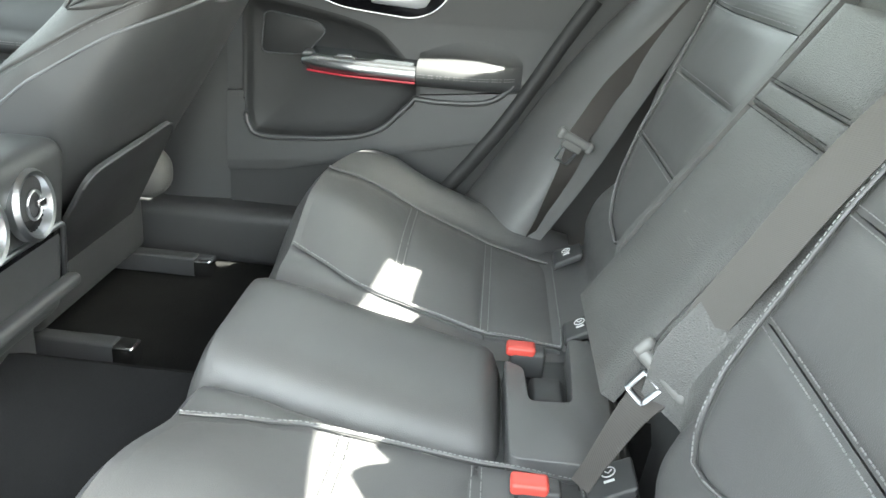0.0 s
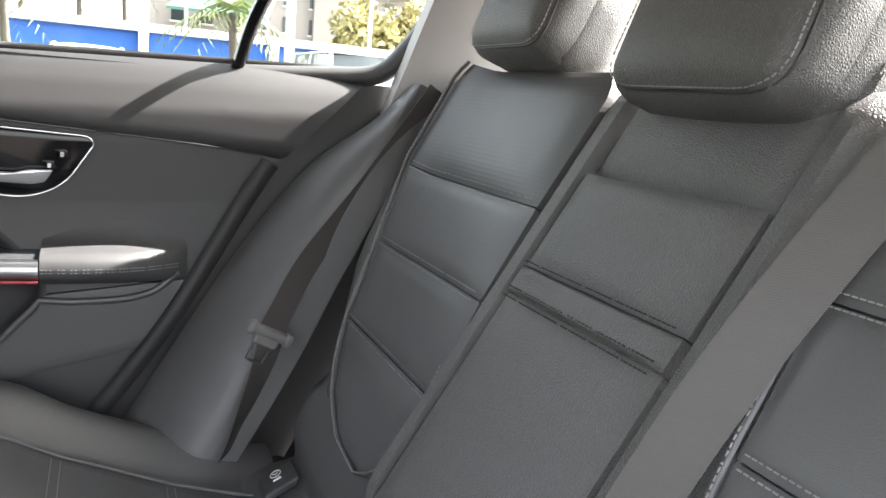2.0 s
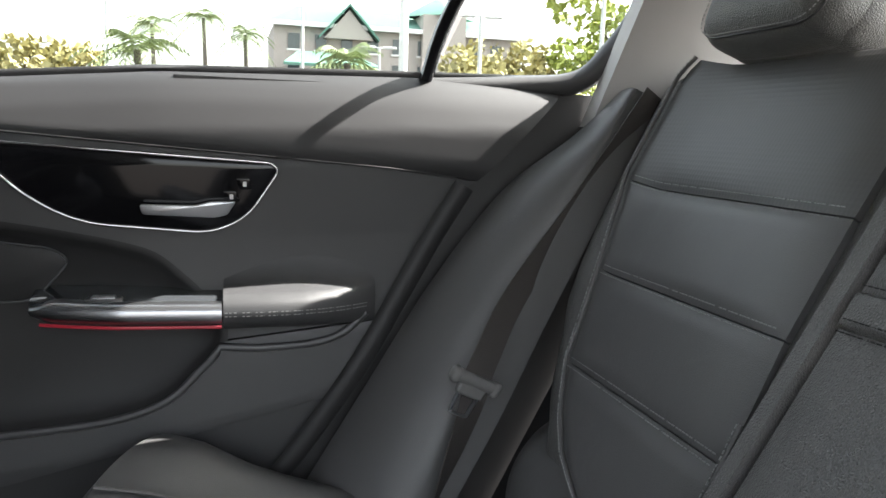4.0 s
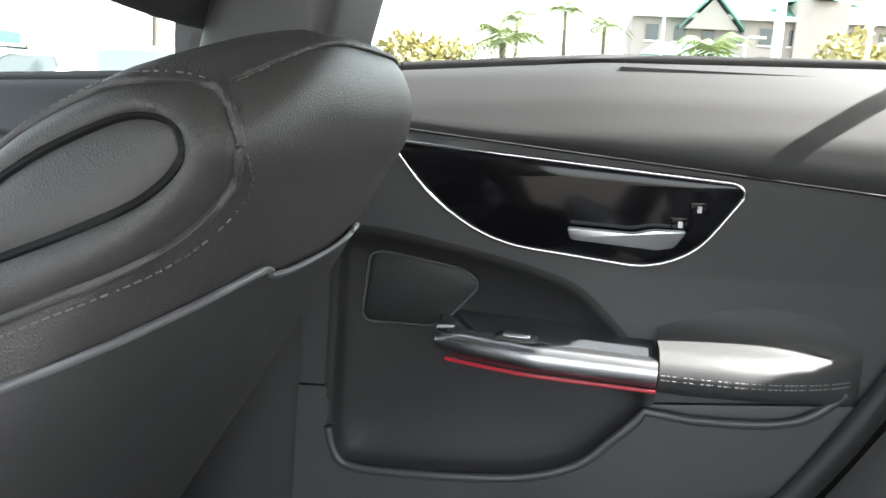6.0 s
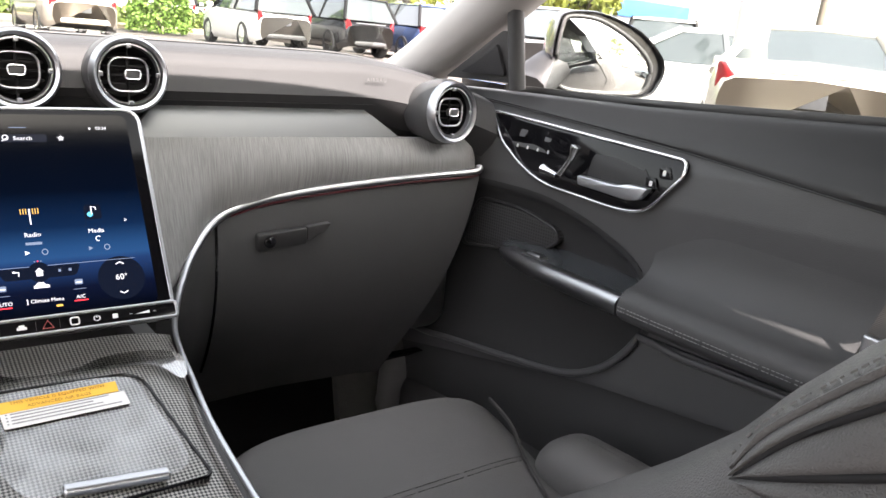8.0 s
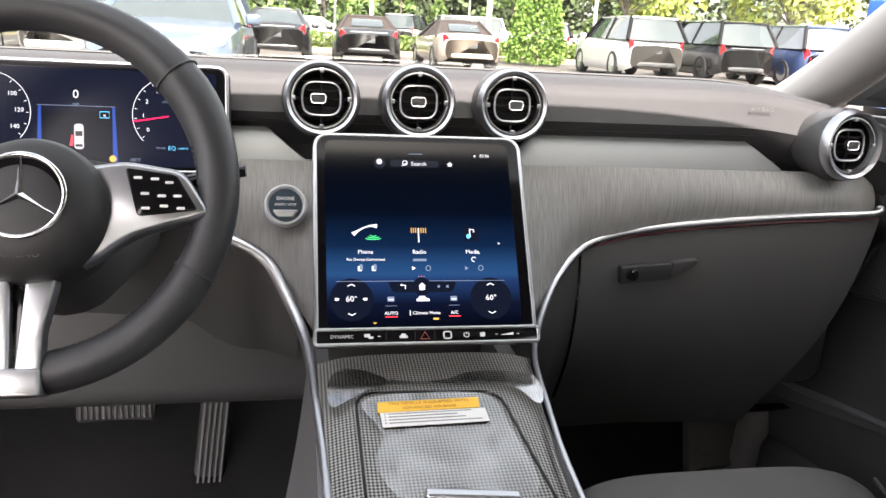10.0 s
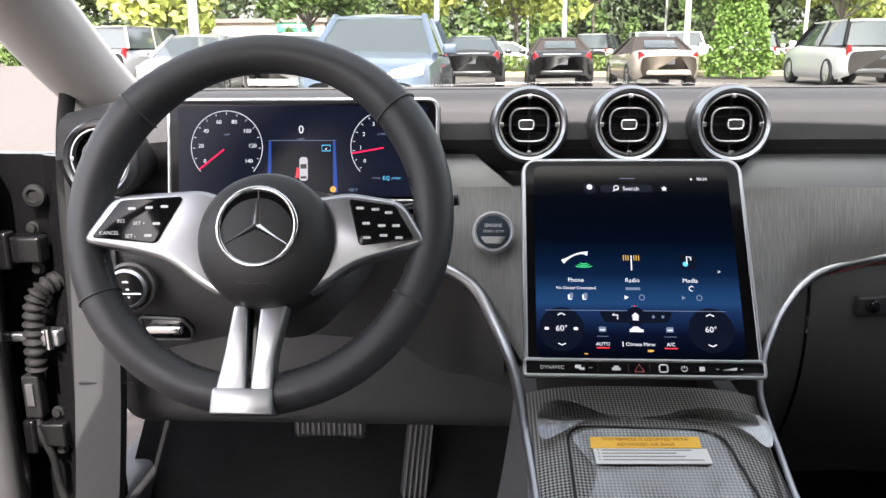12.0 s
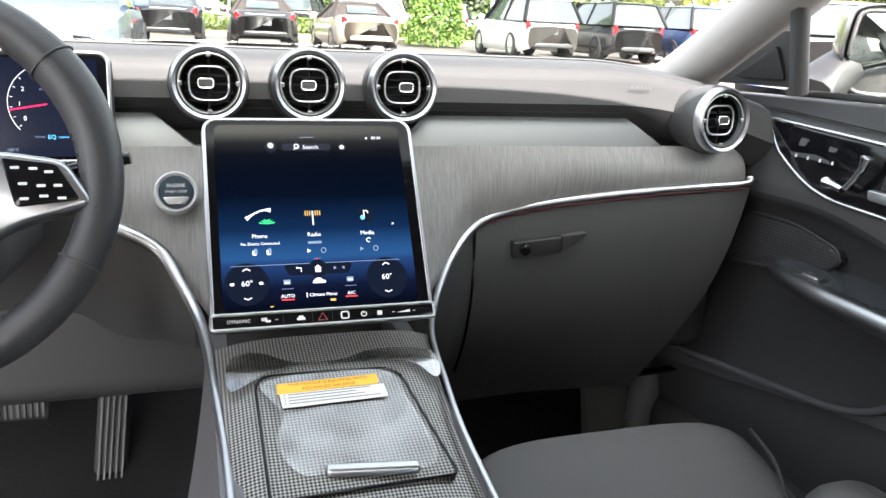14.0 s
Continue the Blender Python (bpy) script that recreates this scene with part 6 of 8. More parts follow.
    kmark(0.114, 0.117, -0.0004, 0.0004, WHITE_INK, 0)
    for a in (-0.047, -0.012, 0.012):
        kmark(a - 0.0002, a + 0.0002, -0.006, 0.006, SOFT_GREY, 0)
    return ob


display()

# ---------------------------------------------------------------- instrument cluster
IC = V(-0.404, 1.6797, 0.923)
IK = 0.952
IU, IN = V(0, 0.2, 0.98).normalized(), V(0, -0.98, 0.2).normalized()


def I(a, b, lift=0.0):
    return IC + V(a * IK, 0, 0) + IU * b * IK + IN * lift


def on_I(a, b, lift=0.001):
    m = Matrix.Identity(4)
    for i, c in enumerate((V(IK, 0, 0), IU * IK, IN, I(a, b, lift))):
        for j in range(3):
            m[j][i] = c[j]
    return m


def cluster():
    ob = thing("instrument_display", (-0.408, 1.74, 0.86), "wide instrument screen with lit speed and rev dials", "display")
    hw, hh = 0.178, 0.066
    o = rounded([I(-hw, -hh), I(hw, -hh), I(hw, hh), I(-hw, hh)], [0.01, 0.01, 0.014, 0.014], 5)
    part("glass", plate(o, IN * -0.015, 0.002), SCREEN, ob, "glossy black glass")
    part("frame", tube([p + IN * -0.001 for p in o], 0.0026, 8, closed=True), SATIN, ob, "thin silver frame")
    part("rear_shell", box(IC + IN * -0.028, (hw - 0.006, 0.012, hh - 0.004), 0.008, 3), HARD, ob)
    pic = part("picture", plate(rounded([I(-0.165, -0.06, 0.0006), I(0.165, -0.06, 0.0006), I(0.165, 0.058, 0.0006), I(-0.165, 0.058, 0.0006)], 0.006, 4), IN * -0.0003), lit("cluster_picture", (0.004, 0.006, 0.016), 0.25), ob, "dark lit dial picture")
    part("inner_panel", plate([I(-0.0395, -0.06, 0.001), I(0.0395, -0.06, 0.001), I(0.0395, 0.006, 0.001), I(-0.0395, 0.006, 0.001)], IN * -0.0003), lit("cluster_panel", (0.002, 0.004, 0.010), 0.2), pic)
    for sg in (-1, 1):
        part("glow_bar", plate([I(sg * 0.041, -0.055, 0.0009), I(sg * 0.047, -0.055, 0.0009), I(sg * 0.044, 0.012, 0.0009), I(sg * 0.041, 0.012, 0.0009)], IN * -0.0003), lit("cluster_blue", (0.03, 0.10, 0.5), 0.14), pic)

    def dial(a, b, r, labels, red, needle, ticks):
        arc = lambda t, rr: I(a + rr * math.sin(radians(t)), b + rr * math.cos(radians(t)), 0.0013)
        part("dial_ring", tube([arc(t, r) for t in np.linspace(-132, 132, 48)], 0.0004, 5), UI_WHITE, pic)
        for t in np.linspace(-128, 128, ticks):
            part("tick", tube([arc(t, r - 0.002), arc(t, r - 0.005)], 0.00035, 4), UI_WHITE, pic)
        for k, s in enumerate(labels):
            t = lerp(-122, 122, k / (len(labels) - 1))
            if s:
                p = (a + (r - 0.013) * math.sin(radians(t)), b + (r - 0.013) * math.cos(radians(t)))
                text("lettering", s, 0.0074, on_I(*p, 0.0014), UI_RED if s in red else UI_WHITE, pic)
        part("needle", tube([arc(needle, r * 0.1), arc(needle, r)], 0.0008, 5), lit("needle_red", (1, 0.02, 0.10), 0.35), pic)
    dial(-0.100, 0.004, 0.0475, ["0", "20", "40", "60", "80", "100", "120", "140"], (), -128, 15)
    dial(0.112, 0.004, 0.0475, ["0", "1", "2", "3", "4", "5", "6", "7", "8"], ("8",), -100, 17)
    text("lettering", "0", 0.015, on_I(-0.001, 0.0265), UI_WHITE, pic)
    text("lettering", "mph", 0.0045, on_I(-0.001, 0.015), UI_DIM, pic)
    text("lettering", "mph", 0.0045, on_I(-0.100, 0.021), UI_DIM, pic)
    text("lettering", "x1000/min", 0.004, on_I(0.108, 0.021), UI_DIM, pic)
    text("lettering", "100°F", 0.0055, on_I(0.067, -0.052), UI_DIM, pic)
    text("lettering", "x", 0.006, on_I(0.032, 0.002, 0.0016), UI_WHITE, pic)
    part("line", plate([I(-0.045, 0.0125, 0.0012), I(0.045, 0.0125, 0.0012), I(0.045, 0.0131, 0.0012), I(-0.045, 0.0131, 0.0012)], IN * -0.0003), UI_DIM, pic)
    sq = [I(0.0265, -0.001, 0.0014), I(0.0375, -0.001, 0.0014), I(0.0375, 0.0065, 0.0014), I(0.0265, 0.0065, 0.0014)]
    part("box_icon", tube(sq, 0.0005, 5, closed=True), UI_CYAN, pic)
    c = rounded([I(-0.0035, -0.040, 0.0014), I(0.0075, -0.040, 0.0014), I(0.0075, -0.009, 0.0014), I(-0.0035, -0.009, 0.0014)], 0.004, 4)
    part("car_icon", plate(c, IN * -0.0003), lit("icon_grey", (0.5, 0.5, 0.55), 0.22), pic)
    for q0, q1 in ((-0.024, -0.018), (-0.037, -0.034)):
        part("car_window_icon", plate([I(-0.002, q0, 0.0018), I(0.006, q0, 0.0018), I(0.006, q1, 0.0018), I(-0.002, q1, 0.0018)], IN * -0.0002), SCREEN, pic)
    part("warning_icon", plate([I(-0.009, -0.036, 0.0014), I(-0.005, -0.036, 0.0014), I(-0.0045, -0.024, 0.0014), I(-0.0065, -0.022, 0.0014)], IN * -0.0003), UI_RED, pic)
    text("lettering", "EQ", 0.0072, on_I(0.111, -0.0365, 0.0014), UI_CYAN, pic)
    text("lettering", "POWER", 0.0032, on_I(0.098, -0.0365, 0.0014), UI_DIM, pic)
    text("lettering", "CHARGE", 0.0032, on_I(0.124, -0.0365, 0.0014), UI_CYAN, pic)
    part("amber_icon", lathe([(0.0, 0.0003), (0.004, 0.0002), (0.004, 0)], I(0.041, -0.051, 0.0014), IN, 14), UI_AMBER, pic)
    return ob


cluster()


# ---------------------------------------------------------------- steering wheel
WA, WN = V(0, 0.42, 0.907), V(0, -0.907, 0.42)
WC = V(-0.387, 1.41, 0.876) + WA * 0.018


def W(a, b, lift=0.0):
    return WC + V(a, 0, 0) + WA * (b - 0.018) + WN * lift


def wheel():
    ob = thing("steering_wheel", (-0.387, 1.45, 0.72), "black leather three-spoke steering wheel with silver spokes", "steering wheel")
    R = 0.1635

    def rim(t):
        thick = 0.0185 + 0.0028 * math.exp(-((abs(t) - 55) / 22) ** 2)
        return thick
    pts, n = [], 72
    bm = bmesh.new()
    rings = []
    for k in range(n):
        t = k / n * 360 - 180
        d = V(math.sin(radians(t)), 0, 0) + WA * math.cos(radians(t))
        c = WC + d * R
        th = rim(t)
        rings.append([bm.verts.new(c + d * th * math.cos(a) + WN * th * 1.05 * math.sin(a)) for a in np.linspace(0, 2 * math.pi, 16, endpoint=False)])
    for k in range(n):
        for j in range(16):
            bm.faces.new((rings[k][j], rings[k][(j + 1) % 16], rings[(k + 1) % n][(j + 1) % 16], rings[(k + 1) % n][j]))
    bmesh.ops.recalc_face_normals(bm, faces=bm.faces)
    part("rim", smooth(bm, 60), mat("wheel_leather", (0.03, 0.031, 0.034), 0.45, grain=0.0012, bump=0.15, kind="leather", mottle=0.1), ob, "smooth black leather rim")
    for t in (-50, 50, -118, 118):
        d = V(math.sin(radians(t)), 0, 0) + WA * math.cos(radians(t))
        th = rim(t) + 0.0006
        part("rim_joint", tube([WC + d * R + d * th * math.cos(a) + WN * th * 1.05 * math.sin(a) for a in np.linspace(0, 2 * math.pi, 24, endpoint=False)], 0.0011, 5, closed=True), HARD, ob)
    for t0, t1 in ((-168, -120), (120, 168), (-115, -75), (75, 115)):
        st = []
        for t in np.linspace(t0, t1, 24):
            d = V(math.sin(radians(t)), 0, 0) + WA * math.cos(radians(t))
            st.append(WC + d * (R - rim(t) * 0.94) + WN * rim(t) * 0.42)
        part("rim_stitching", stitches(st, 0.006, 0.004, 0.0007), THREAD_DARK, ob)
    # hub cushion
    hub = [(0.0, 0.056), (0.02, 0.0555), (0.035, 0.053), (0.048, 0.047), (0.057, 0.038), (0.0615, 0.026), (0.0625, 0.012), (0.061, -0.03), (0.0, -0.03)]
    hc = W(0.014, -0.008, 0.0)
    part("hub", lathe(hub, hc, WN, 48), SOFT, ob, "black airbag hub")
    ec = hc + WN * 0.053 + WA * 0.006
    ring = [ec + V(0.034 * math.sin(a), 0, 0) + WA * 0.034 * math.cos(a) + WN * 0.001 for a in np.linspace(0, 2 * math.pi, 40, endpoint=False)]
    part("badge_disc", lathe([(0.034, -0.006), (0.034, 0.0005), (0.0, 0.001)], ec, WN, 40), PIANO, ob)
    part("badge_ring", tube(ring, 0.0023, 8, closed=True), CHROME, ob, "chrome badge ring")
    for k in range(3):
        t = radians(120 * k)
        d = V(math.sin(t), 0, 0) + WA * math.cos(t)
        s = V(math.cos(t), 0, 0) - WA * math.sin(t)
        bm = bmesh.new()
        tip = bm.verts.new(ec + d * 0.033 + WN * 0.0018)
        mid = bm.verts.new(ec + WN * 0.0055)
        l, r = bm.verts.new(ec + s * 0.0042 + d * 0.0024 + WN * 0.0018), bm.verts.new(ec - s * 0.0042 + d * 0.0024 + WN * 0.0018)
        bm.faces.new((mid, l, tip)), bm.faces.new((mid, tip, r)), bm.faces.new((l, r, tip))
        part("badge_spoke", bm, CHROME, ob)
    m = Matrix.Identity(4)
    for i, c in enumerate((V(1, 0, 0), WA, WN, hc + WN * 0.0455 - WA * 0.043)):
        for j in range(3):
            m[j][i] = c[j]
    text("lettering", "AIRBAG", 0.0085, m @ Matrix.Rotation(radians(-22), 4, 'X') @ Matrix.Translation((0, 0, 0.004)), HARD, ob, 1.1)
    # side spokes, key pads
    def spoke(points, lift, depth, bevel, material, name, rad, label=""):
        return part(name, plate(rounded([W(a, b, lift) for a, b in points], rad, 4), WN * -depth, bevel), material, ob, label)
    spoke([(-0.160, -0.010), (-0.132, 0.034), (-0.05, 0.040), (-0.02, 0.03), (-0.02, -0.062), (-0.045, -0.050), (-0.075, -0.027), (-0.105, -0.019)], 0.020, 0.02, 0.006, SATIN, "side_spoke", [0.012, 0.012, 0.01, 0.01, 0.01, 0.02, 0.03, 0.02], "satin silver spoke")
    spoke([(0.160, -0.010), (0.136, 0.030), (0.086, 0.038), (0.04, 0.03), (0.04, -0.062), (0.066, -0.050), (0.090, -0.030), (0.118, -0.021)], 0.020, 0.02, 0.006, SATIN, "side_spoke", [0.012, 0.012, 0.01, 0.01, 0.01, 0.02, 0.03, 0.02], "satin silver spoke")
    for pts in ([(-0.148, -0.006), (-0.124, 0.029), (-0.066, 0.033), (-0.088, -0.011)], [(0.148, -0.006), (0.130, 0.025), (0.087, 0.031), (0.098, -0.012)]):
        spoke(pts, 0.0225, 0.004, 0.001, PIANO, "key_pad", 0.004, "gloss black key pad")
    sx = [(-0.112, 0.021), (-0.096, 0.022), (-0.082, 0.023), (-0.088, 0.007), (-0.095, -0.004), (0.098, 0.022), (0.112, 0.021), (0.124, 0.018), (0.104, 0.008), (0.118, 0.006), (0.131, 0.006), (0.105, -0.005), (0.120, -0.003), (0.134, -0.005)]
    for a, b in sx:
        part("key_symbol", plate(rounded([W(a - 0.0035, b - 0.0012, 0.0229), W(a + 0.0035, b - 0.0012, 0.0229), W(a + 0.0035, b + 0.0012, 0.0229), W(a - 0.0035, b + 0.0012, 0.0229)], 0.0008, 2), WN * -0.0003), WHITE_INK, ob)
    for body, a, b in (("RES", -0.121, 0.009), ("SET +", -0.104, 0.007), ("CANCEL", -0.131, -0.002), ("SET -", -0.111, -0.005)):
        m = Matrix.Identity(4)
        for i, c in enumerate((V(1, 0, 0), WA, WN, W(a, b, 0.0229))):
            for j in range(3):
                m[j][i] = c[j]
        text("key_lettering", body, 0.0048, m, WHITE_INK, ob, 1.0)
    # lower double spoke
    spoke([(-0.012, -0.066), (0.000, -0.066), (0.003, -0.150), (-0.026, -0.152), (-0.018, -0.11)], 0.022, 0.018, 0.004, SATIN, "lower_spoke", 0.004, "satin silver lower spoke")
    spoke([(0.012, -0.066), (0.036, -0.066), (0.027, -0.11), (0.026, -0.152), (0.006, -0.150)], 0.022, 0.018, 0.004, SATIN, "lower_spoke", 0.004, "satin silver lower spoke")
    spoke([(-0.002, -0.066), (0.013, -0.066), (0.008, -0.152), (0.001, -0.152)], 0.012, 0.01, 0.001, PIANO, "spoke_slot", 0.002)
    spoke([(-0.027, -0.139), (0.027, -0.139), (0.028, -0.163), (-0.028, -0.163)], 0.024, 0.03, 0.008, SATIN, "spoke_foot", 0.004, "satin silver spoke foot")
    # column, paddles and stalks
    part("column", tube([W(0, -0.01, -0.02), W(0, -0.02, -0.13), V(-0.387, 1.66, 0.80)], lambda t: 0.055 + 0.02 * t, 20), HARD, ob, "black column shroud")
    for sg, lab in ((-1, "left"), (1, "right")):
        part("stalk", tube([W(sg * 0.05, 0.02, -0.055), W(sg * 0.12, 0.036, -0.05), W(sg * 0.165, 0.044, -0.045)], lambda t: 0.006 + 0.005 * t, 8, flat=0.6), PIANO, ob, "gloss black column stalk")
        part("stalk_tip", tube([W(sg * 0.165, 0.044, -0.045), W(sg * 0.185, 0.047, -0.043)], 0.0085, 8, flat=0.7), PIANO, ob)
    return ob


wheel()


# ---------------------------------------------------------------- driver's side of the dashboard
def knee(u, v):
    x = lerp(-0.72, -0.15, u)
    top = table([(-0.72, 0.86), (-0.60, 0.86), (-0.27, 0.80), (-0.227, 0.77), (-0.188, 0.745), (-0.164, 0.71), (-0.15, 0.69)])(x)
    bot = table([(-0.72, 0.58), (-0.62, 0.61), (-0.5, 0.64), (-0.3, 0.63), (-0.24, 0.605), (-0.15, 0.60)])(x)
    y = lerp(1.70, 1.70, u) + 0.06 * v * v - 0.03 * math.exp(-((x + 0.20) / 0.06) ** 2) - 0.05 * max(0, (x + 0.19) / 0.04) * 0.9
    return V(x, y, lerp(top, bot, v))


part("knee_panel", surface(40, 14, knee, (0, 0.03, 0)), HARD, dash, "dark grey knee panel")
part("side_panel", surface(10, 16, lambda u, v: V(lerp(-0.135, -0.165, v) - 0.03 * v * v, lerp(1.60, 1.20, u) + 0.02 * v, lerp(0.672, 0.30, v) - 0.05 * u), (0.02, 0, 0)), RIM_GREY, dash, "dark grey tunnel side panel")
part("side_lining", surface(8, 26, lambda u, v: V(lerp(lerp(-0.730, -0.755, v), lerp(-0.665, -0.690, v * v), u), lerp(1.712, 1.700, u) - 0.05 * v * v, lerp(0.92, 0.36, v)), (0, 0.02, 0)), SOFT, dash, "grey side lining by the door opening")
part("lining_joint", tube([V(x, 1.692 - 0.02 * (-0.66 - x), 0.600) for x in (-0.735, -0.71, -0.66)], 0.0016, 6), DARK, dash)


def light_switch():
    ob = thing("light_switch", (-0.636, 1.68, 0.715), "round headlamp switch with silver ring", "switch")
    c, ax = V(-0.648, 1.69, 0.739), V(0.08, -1, 0.1)
    part("bezel", lathe([(0.034, -0.01), (0.034, 0.002), (0.030, 0.004), (0.028, -0.002)], c, ax, 36), HARD, ob)
    part("ring", lathe([(0.028, -0.005), (0.027, 0.014), (0.0235, 0.017), (0.022, 0.013)], c, ax, 36), SATIN, ob, "satin silver ring")
    part("face", lathe([(0.0225, 0.012), (0.022, 0.014), (0.0, 0.0145)], c, ax, 32), PIANO, ob)
    for k, (a, b, w) in enumerate(((0, 0.010, 0.008), (0.002, 0.0, 0.004), (-0.012, 0.006, 0.003), (0.002, -0.011, 0.005))):
        p = c + ax.normalized() * 0.0152
        part("symbol", plate([p + V(a - w / 2, 0, b - 0.0012), p + V(a + w / 2, 0, b - 0.0012), p + V(a + w / 2, 0, b + 0.0012), p + V(a - w / 2, 0, b + 0.0012)], (0, 0.0004, 0)), WHITE_INK, ob)
    p = c + ax.normalized() * 0.015
    part("divider", tube([p + V(-0.02, 0, -0.006), p + V(0.02, 0, -0.006)], 0.0012, 5), SATIN, ob)


light_switch()


def brake_switch():
    ob = thing("parking_brake_switch", (-0.60, 1.70, 0.66), "gloss black parking brake switch with chrome lever", "switch")
    o = rounded([V(-0.640, 1.692, 0.697), V(-0.582, 1.692, 0.694), V(-0.572, 1.70, 0.676), V(-0.576, 1.706, 0.660), V(-0.640, 1.706, 0.660)], 0.006)
    part("surround", plate(o, (0, 0.012, 0), 0.002), PIANO, ob)
    part("rim", tube(o, 0.002, 6, closed=True), SOFT_GREY, ob)
    part("lever", box((-0.606, 1.692, 0.680), (0.025, 0.008, 0.006), 0.004, 3), CHROME, ob, "chrome lever")


brake_switch()


def start_button():
    ob = thing("start_button", (-0.165, 1.66, 0.79), "round engine start button with chrome ring", "button")
    c, ax = V(-0.165, 1.664, 0.822), V(0, -0.93, 0.36)
    part("ring", lathe([(0.0265, -0.01), (0.0262, 0.006), (0.0235, 0.009), (0.0205, 0.006)], c, ax, 40), mat("brushed_button_ring", (0.62, 0.63, 0.65), 0.3, 0.45, mottle=0.05), ob, "bright silver ring")
    part("cap", lathe([(0.0208, 0.0), (0.0205, 0.0075), (0.0, 0.0085)], c, ax, 36), mat("button_slate", (0.025, 0.038, 0.052), 0.25, mottle=0.05, coat=0.5), ob, "slate blue glossy cap")
    p = c + ax.normalized() * 0.0085
    up = V(0, 0.36, 0.93)
    m = Matrix.Identity(4)
    for i, col in enumerate((V(1, 0, 0), up, ax.normalized(), p + up * 0.008)):
        for j in range(3):
            m[j][i] = col[j]
    text("lettering", "ENGINE", 0.0062, m, WHITE_INK, ob)
    text("lettering", "START / STOP", 0.0042, m @ Matrix.Translation((0, -0.0075, 0)), WHITE_INK, ob)
    o = rounded([p + V(-0.016, 0, 0) - up * 0.006, p + V(0.016, 0, 0) - up * 0.006, p + V(0.010, 0, 0) - up * 0.015, p + V(-0.010, 0, 0) - up * 0.015], 0.003)
    part("lower_plate", plate([q + ax.normalized() * 0.0012 for q in o], ax.normalized() * -0.003, 0.0006), SATIN, ob)


start_button()
# pedals and floor mats
pd = thing("brake_pedal", (-0.438, 1.95, 0.38), "wide black ribbed brake pedal", "pedal")
part("pad", box((-0.438, 1.943, 0.440), (0.063, 0.010, 0.041), 0.012, 4, warp=lambda p: V(p.x, p.y + 0.2 * p.z, p.z - 0.004 * (p.x / 0.06) ** 2)), HARD, pd, "black rubber pedal pad")
for k in range(13):
    part("rib", box((-0.492 + 0.009 * k, 1.932, 0.440), (0.0021, 0.003, 0.034), 0.001, 1, warp=lambda p: V(p.x, p.y + 0.2 * p.z, p.z)), RIM_GREY, pd)
part("arm", tube([V(-0.43, 1.96, 0.46), V(-0.43, 2.03, 0.60)], 0.014, 8), HARD, pd)
pd = thing("accelerator_pedal", (-0.285, 1.94, 0.26), "tall black accelerator pedal with grooves", "pedal")
part("pad", box((-0.284, 1.945, 0.385), (0.026, 0.010, 0.110), 0.008, 4, warp=lambda p: V(p.x + 0.10 * p.z, p.y + 0.25 * p.z, p.z)), SOFT, pd)
for k in range(5):
    part("groove", box((-0.302 + 0.009 * k, 1.932, 0.385), (0.0016, 0.003, 0.095), 0.0, 3, warp=lambda p: V(p.x + 0.10 * p.z, p.y + 0.25 * p.z, p.z)), RIM_GREY, pd)
for x0, x1, y0, y1 in ((-0.66, -0.19, 1.25, 1.86), (0.17, 0.66, 1.35, 1.86), (0.16, 0.66, 0.56, 0.98), (-0.66, -0.16, 0.56, 0.98)):
    solid("floor_mat", surface(12, 12, lambda u, v: carpet((lerp(x0, x1, u) + 0.74) / 1.48, (lerp(y0, y1, v) + 0.05) / 2.30) + V(0, 0, 0.012), (0, 0, -0.010)), MAT_C, "charcoal velour floor mat on the carpet", "floor mat", group="floor mats")

# ---------------------------------------------------------------- centre console
con = thing("centre_console", (0, 1.2, 0.35), "centre console with metal-weave trim and storage lid", "console")
edge_l, edge_r = table([(1.1, -0.120), (1.24, -0.122), (1.37, -0.125), (1.45, -0.129), (1.52, -0.131)]), table([(1.1, 0.104), (1.24, 0.100), (1.33, 0.097), (1.40, 0.102), (1.49, 0.113), (1.52, 0.118)])
con_z = table([(0.9, 0.58), (1.1, 0.595), (1.25, 0.628), (1.33, 0.651), (1.41, 0.671), (1.505, 0.688)])


def con_top(u, v):
    y = lerp(1.10, 1.506, v)
    return V(lerp(edge_l(y), edge_r(y), u), y, con_z(y) - 0.010 * abs(2 * u - 1) ** 4)


part("weave_panel", surface(24, 26, con_top, (0, 0, -0.02)), WEAVE, con, "dark metal-weave trim panel")
part("body", box((-0.01, 1.25, 0.44), (0.105, 0.36, 0.15), 0.03, 4), HARD, con)
part("side_cheek", surface(20, 10, lambda u, v: V(0.104 + 0.035 * v, lerp(1.0, 1.62, u), lerp(con_z(lerp(1.0, 1.62, u)) - 0.012, 0.26, v)), (-0.02, 0, 0)), HARD, con)


def C(x, y, lift=0.0):
    return V(x, y, con_z(y) + lift)


lid_o = [(q.x, q.y) for q in rounded([V(-0.094, 1.432, 0), V(0.056, 1.428, 0), V(0.079, 1.272, 0), V(-0.094, 1.268, 0)], [0.025, 0.025, 0.008, 0.008], 6)]
lid = part("storage_lid", plate([C(x, y, 0.0025) for x, y in lid_o], (0, 0, -0.006), 0.001), WEAVE, con, "metal-weave storage lid")
part("lid_gap", tube([C(x, y, 0.0024) for x, y in lid_o], 0.0017, 6, closed=True), PIANO, lid)
part("lid_handle", box((0.000, 1.284, 0.646), (0.042, 0.005, 0.004), 0.003, 4, warp=lambda p: V(p.x, p.y - 0.15 * p.x, p.z + 0.3 * p.y)), SATIN, con, "satin silver lid handle")


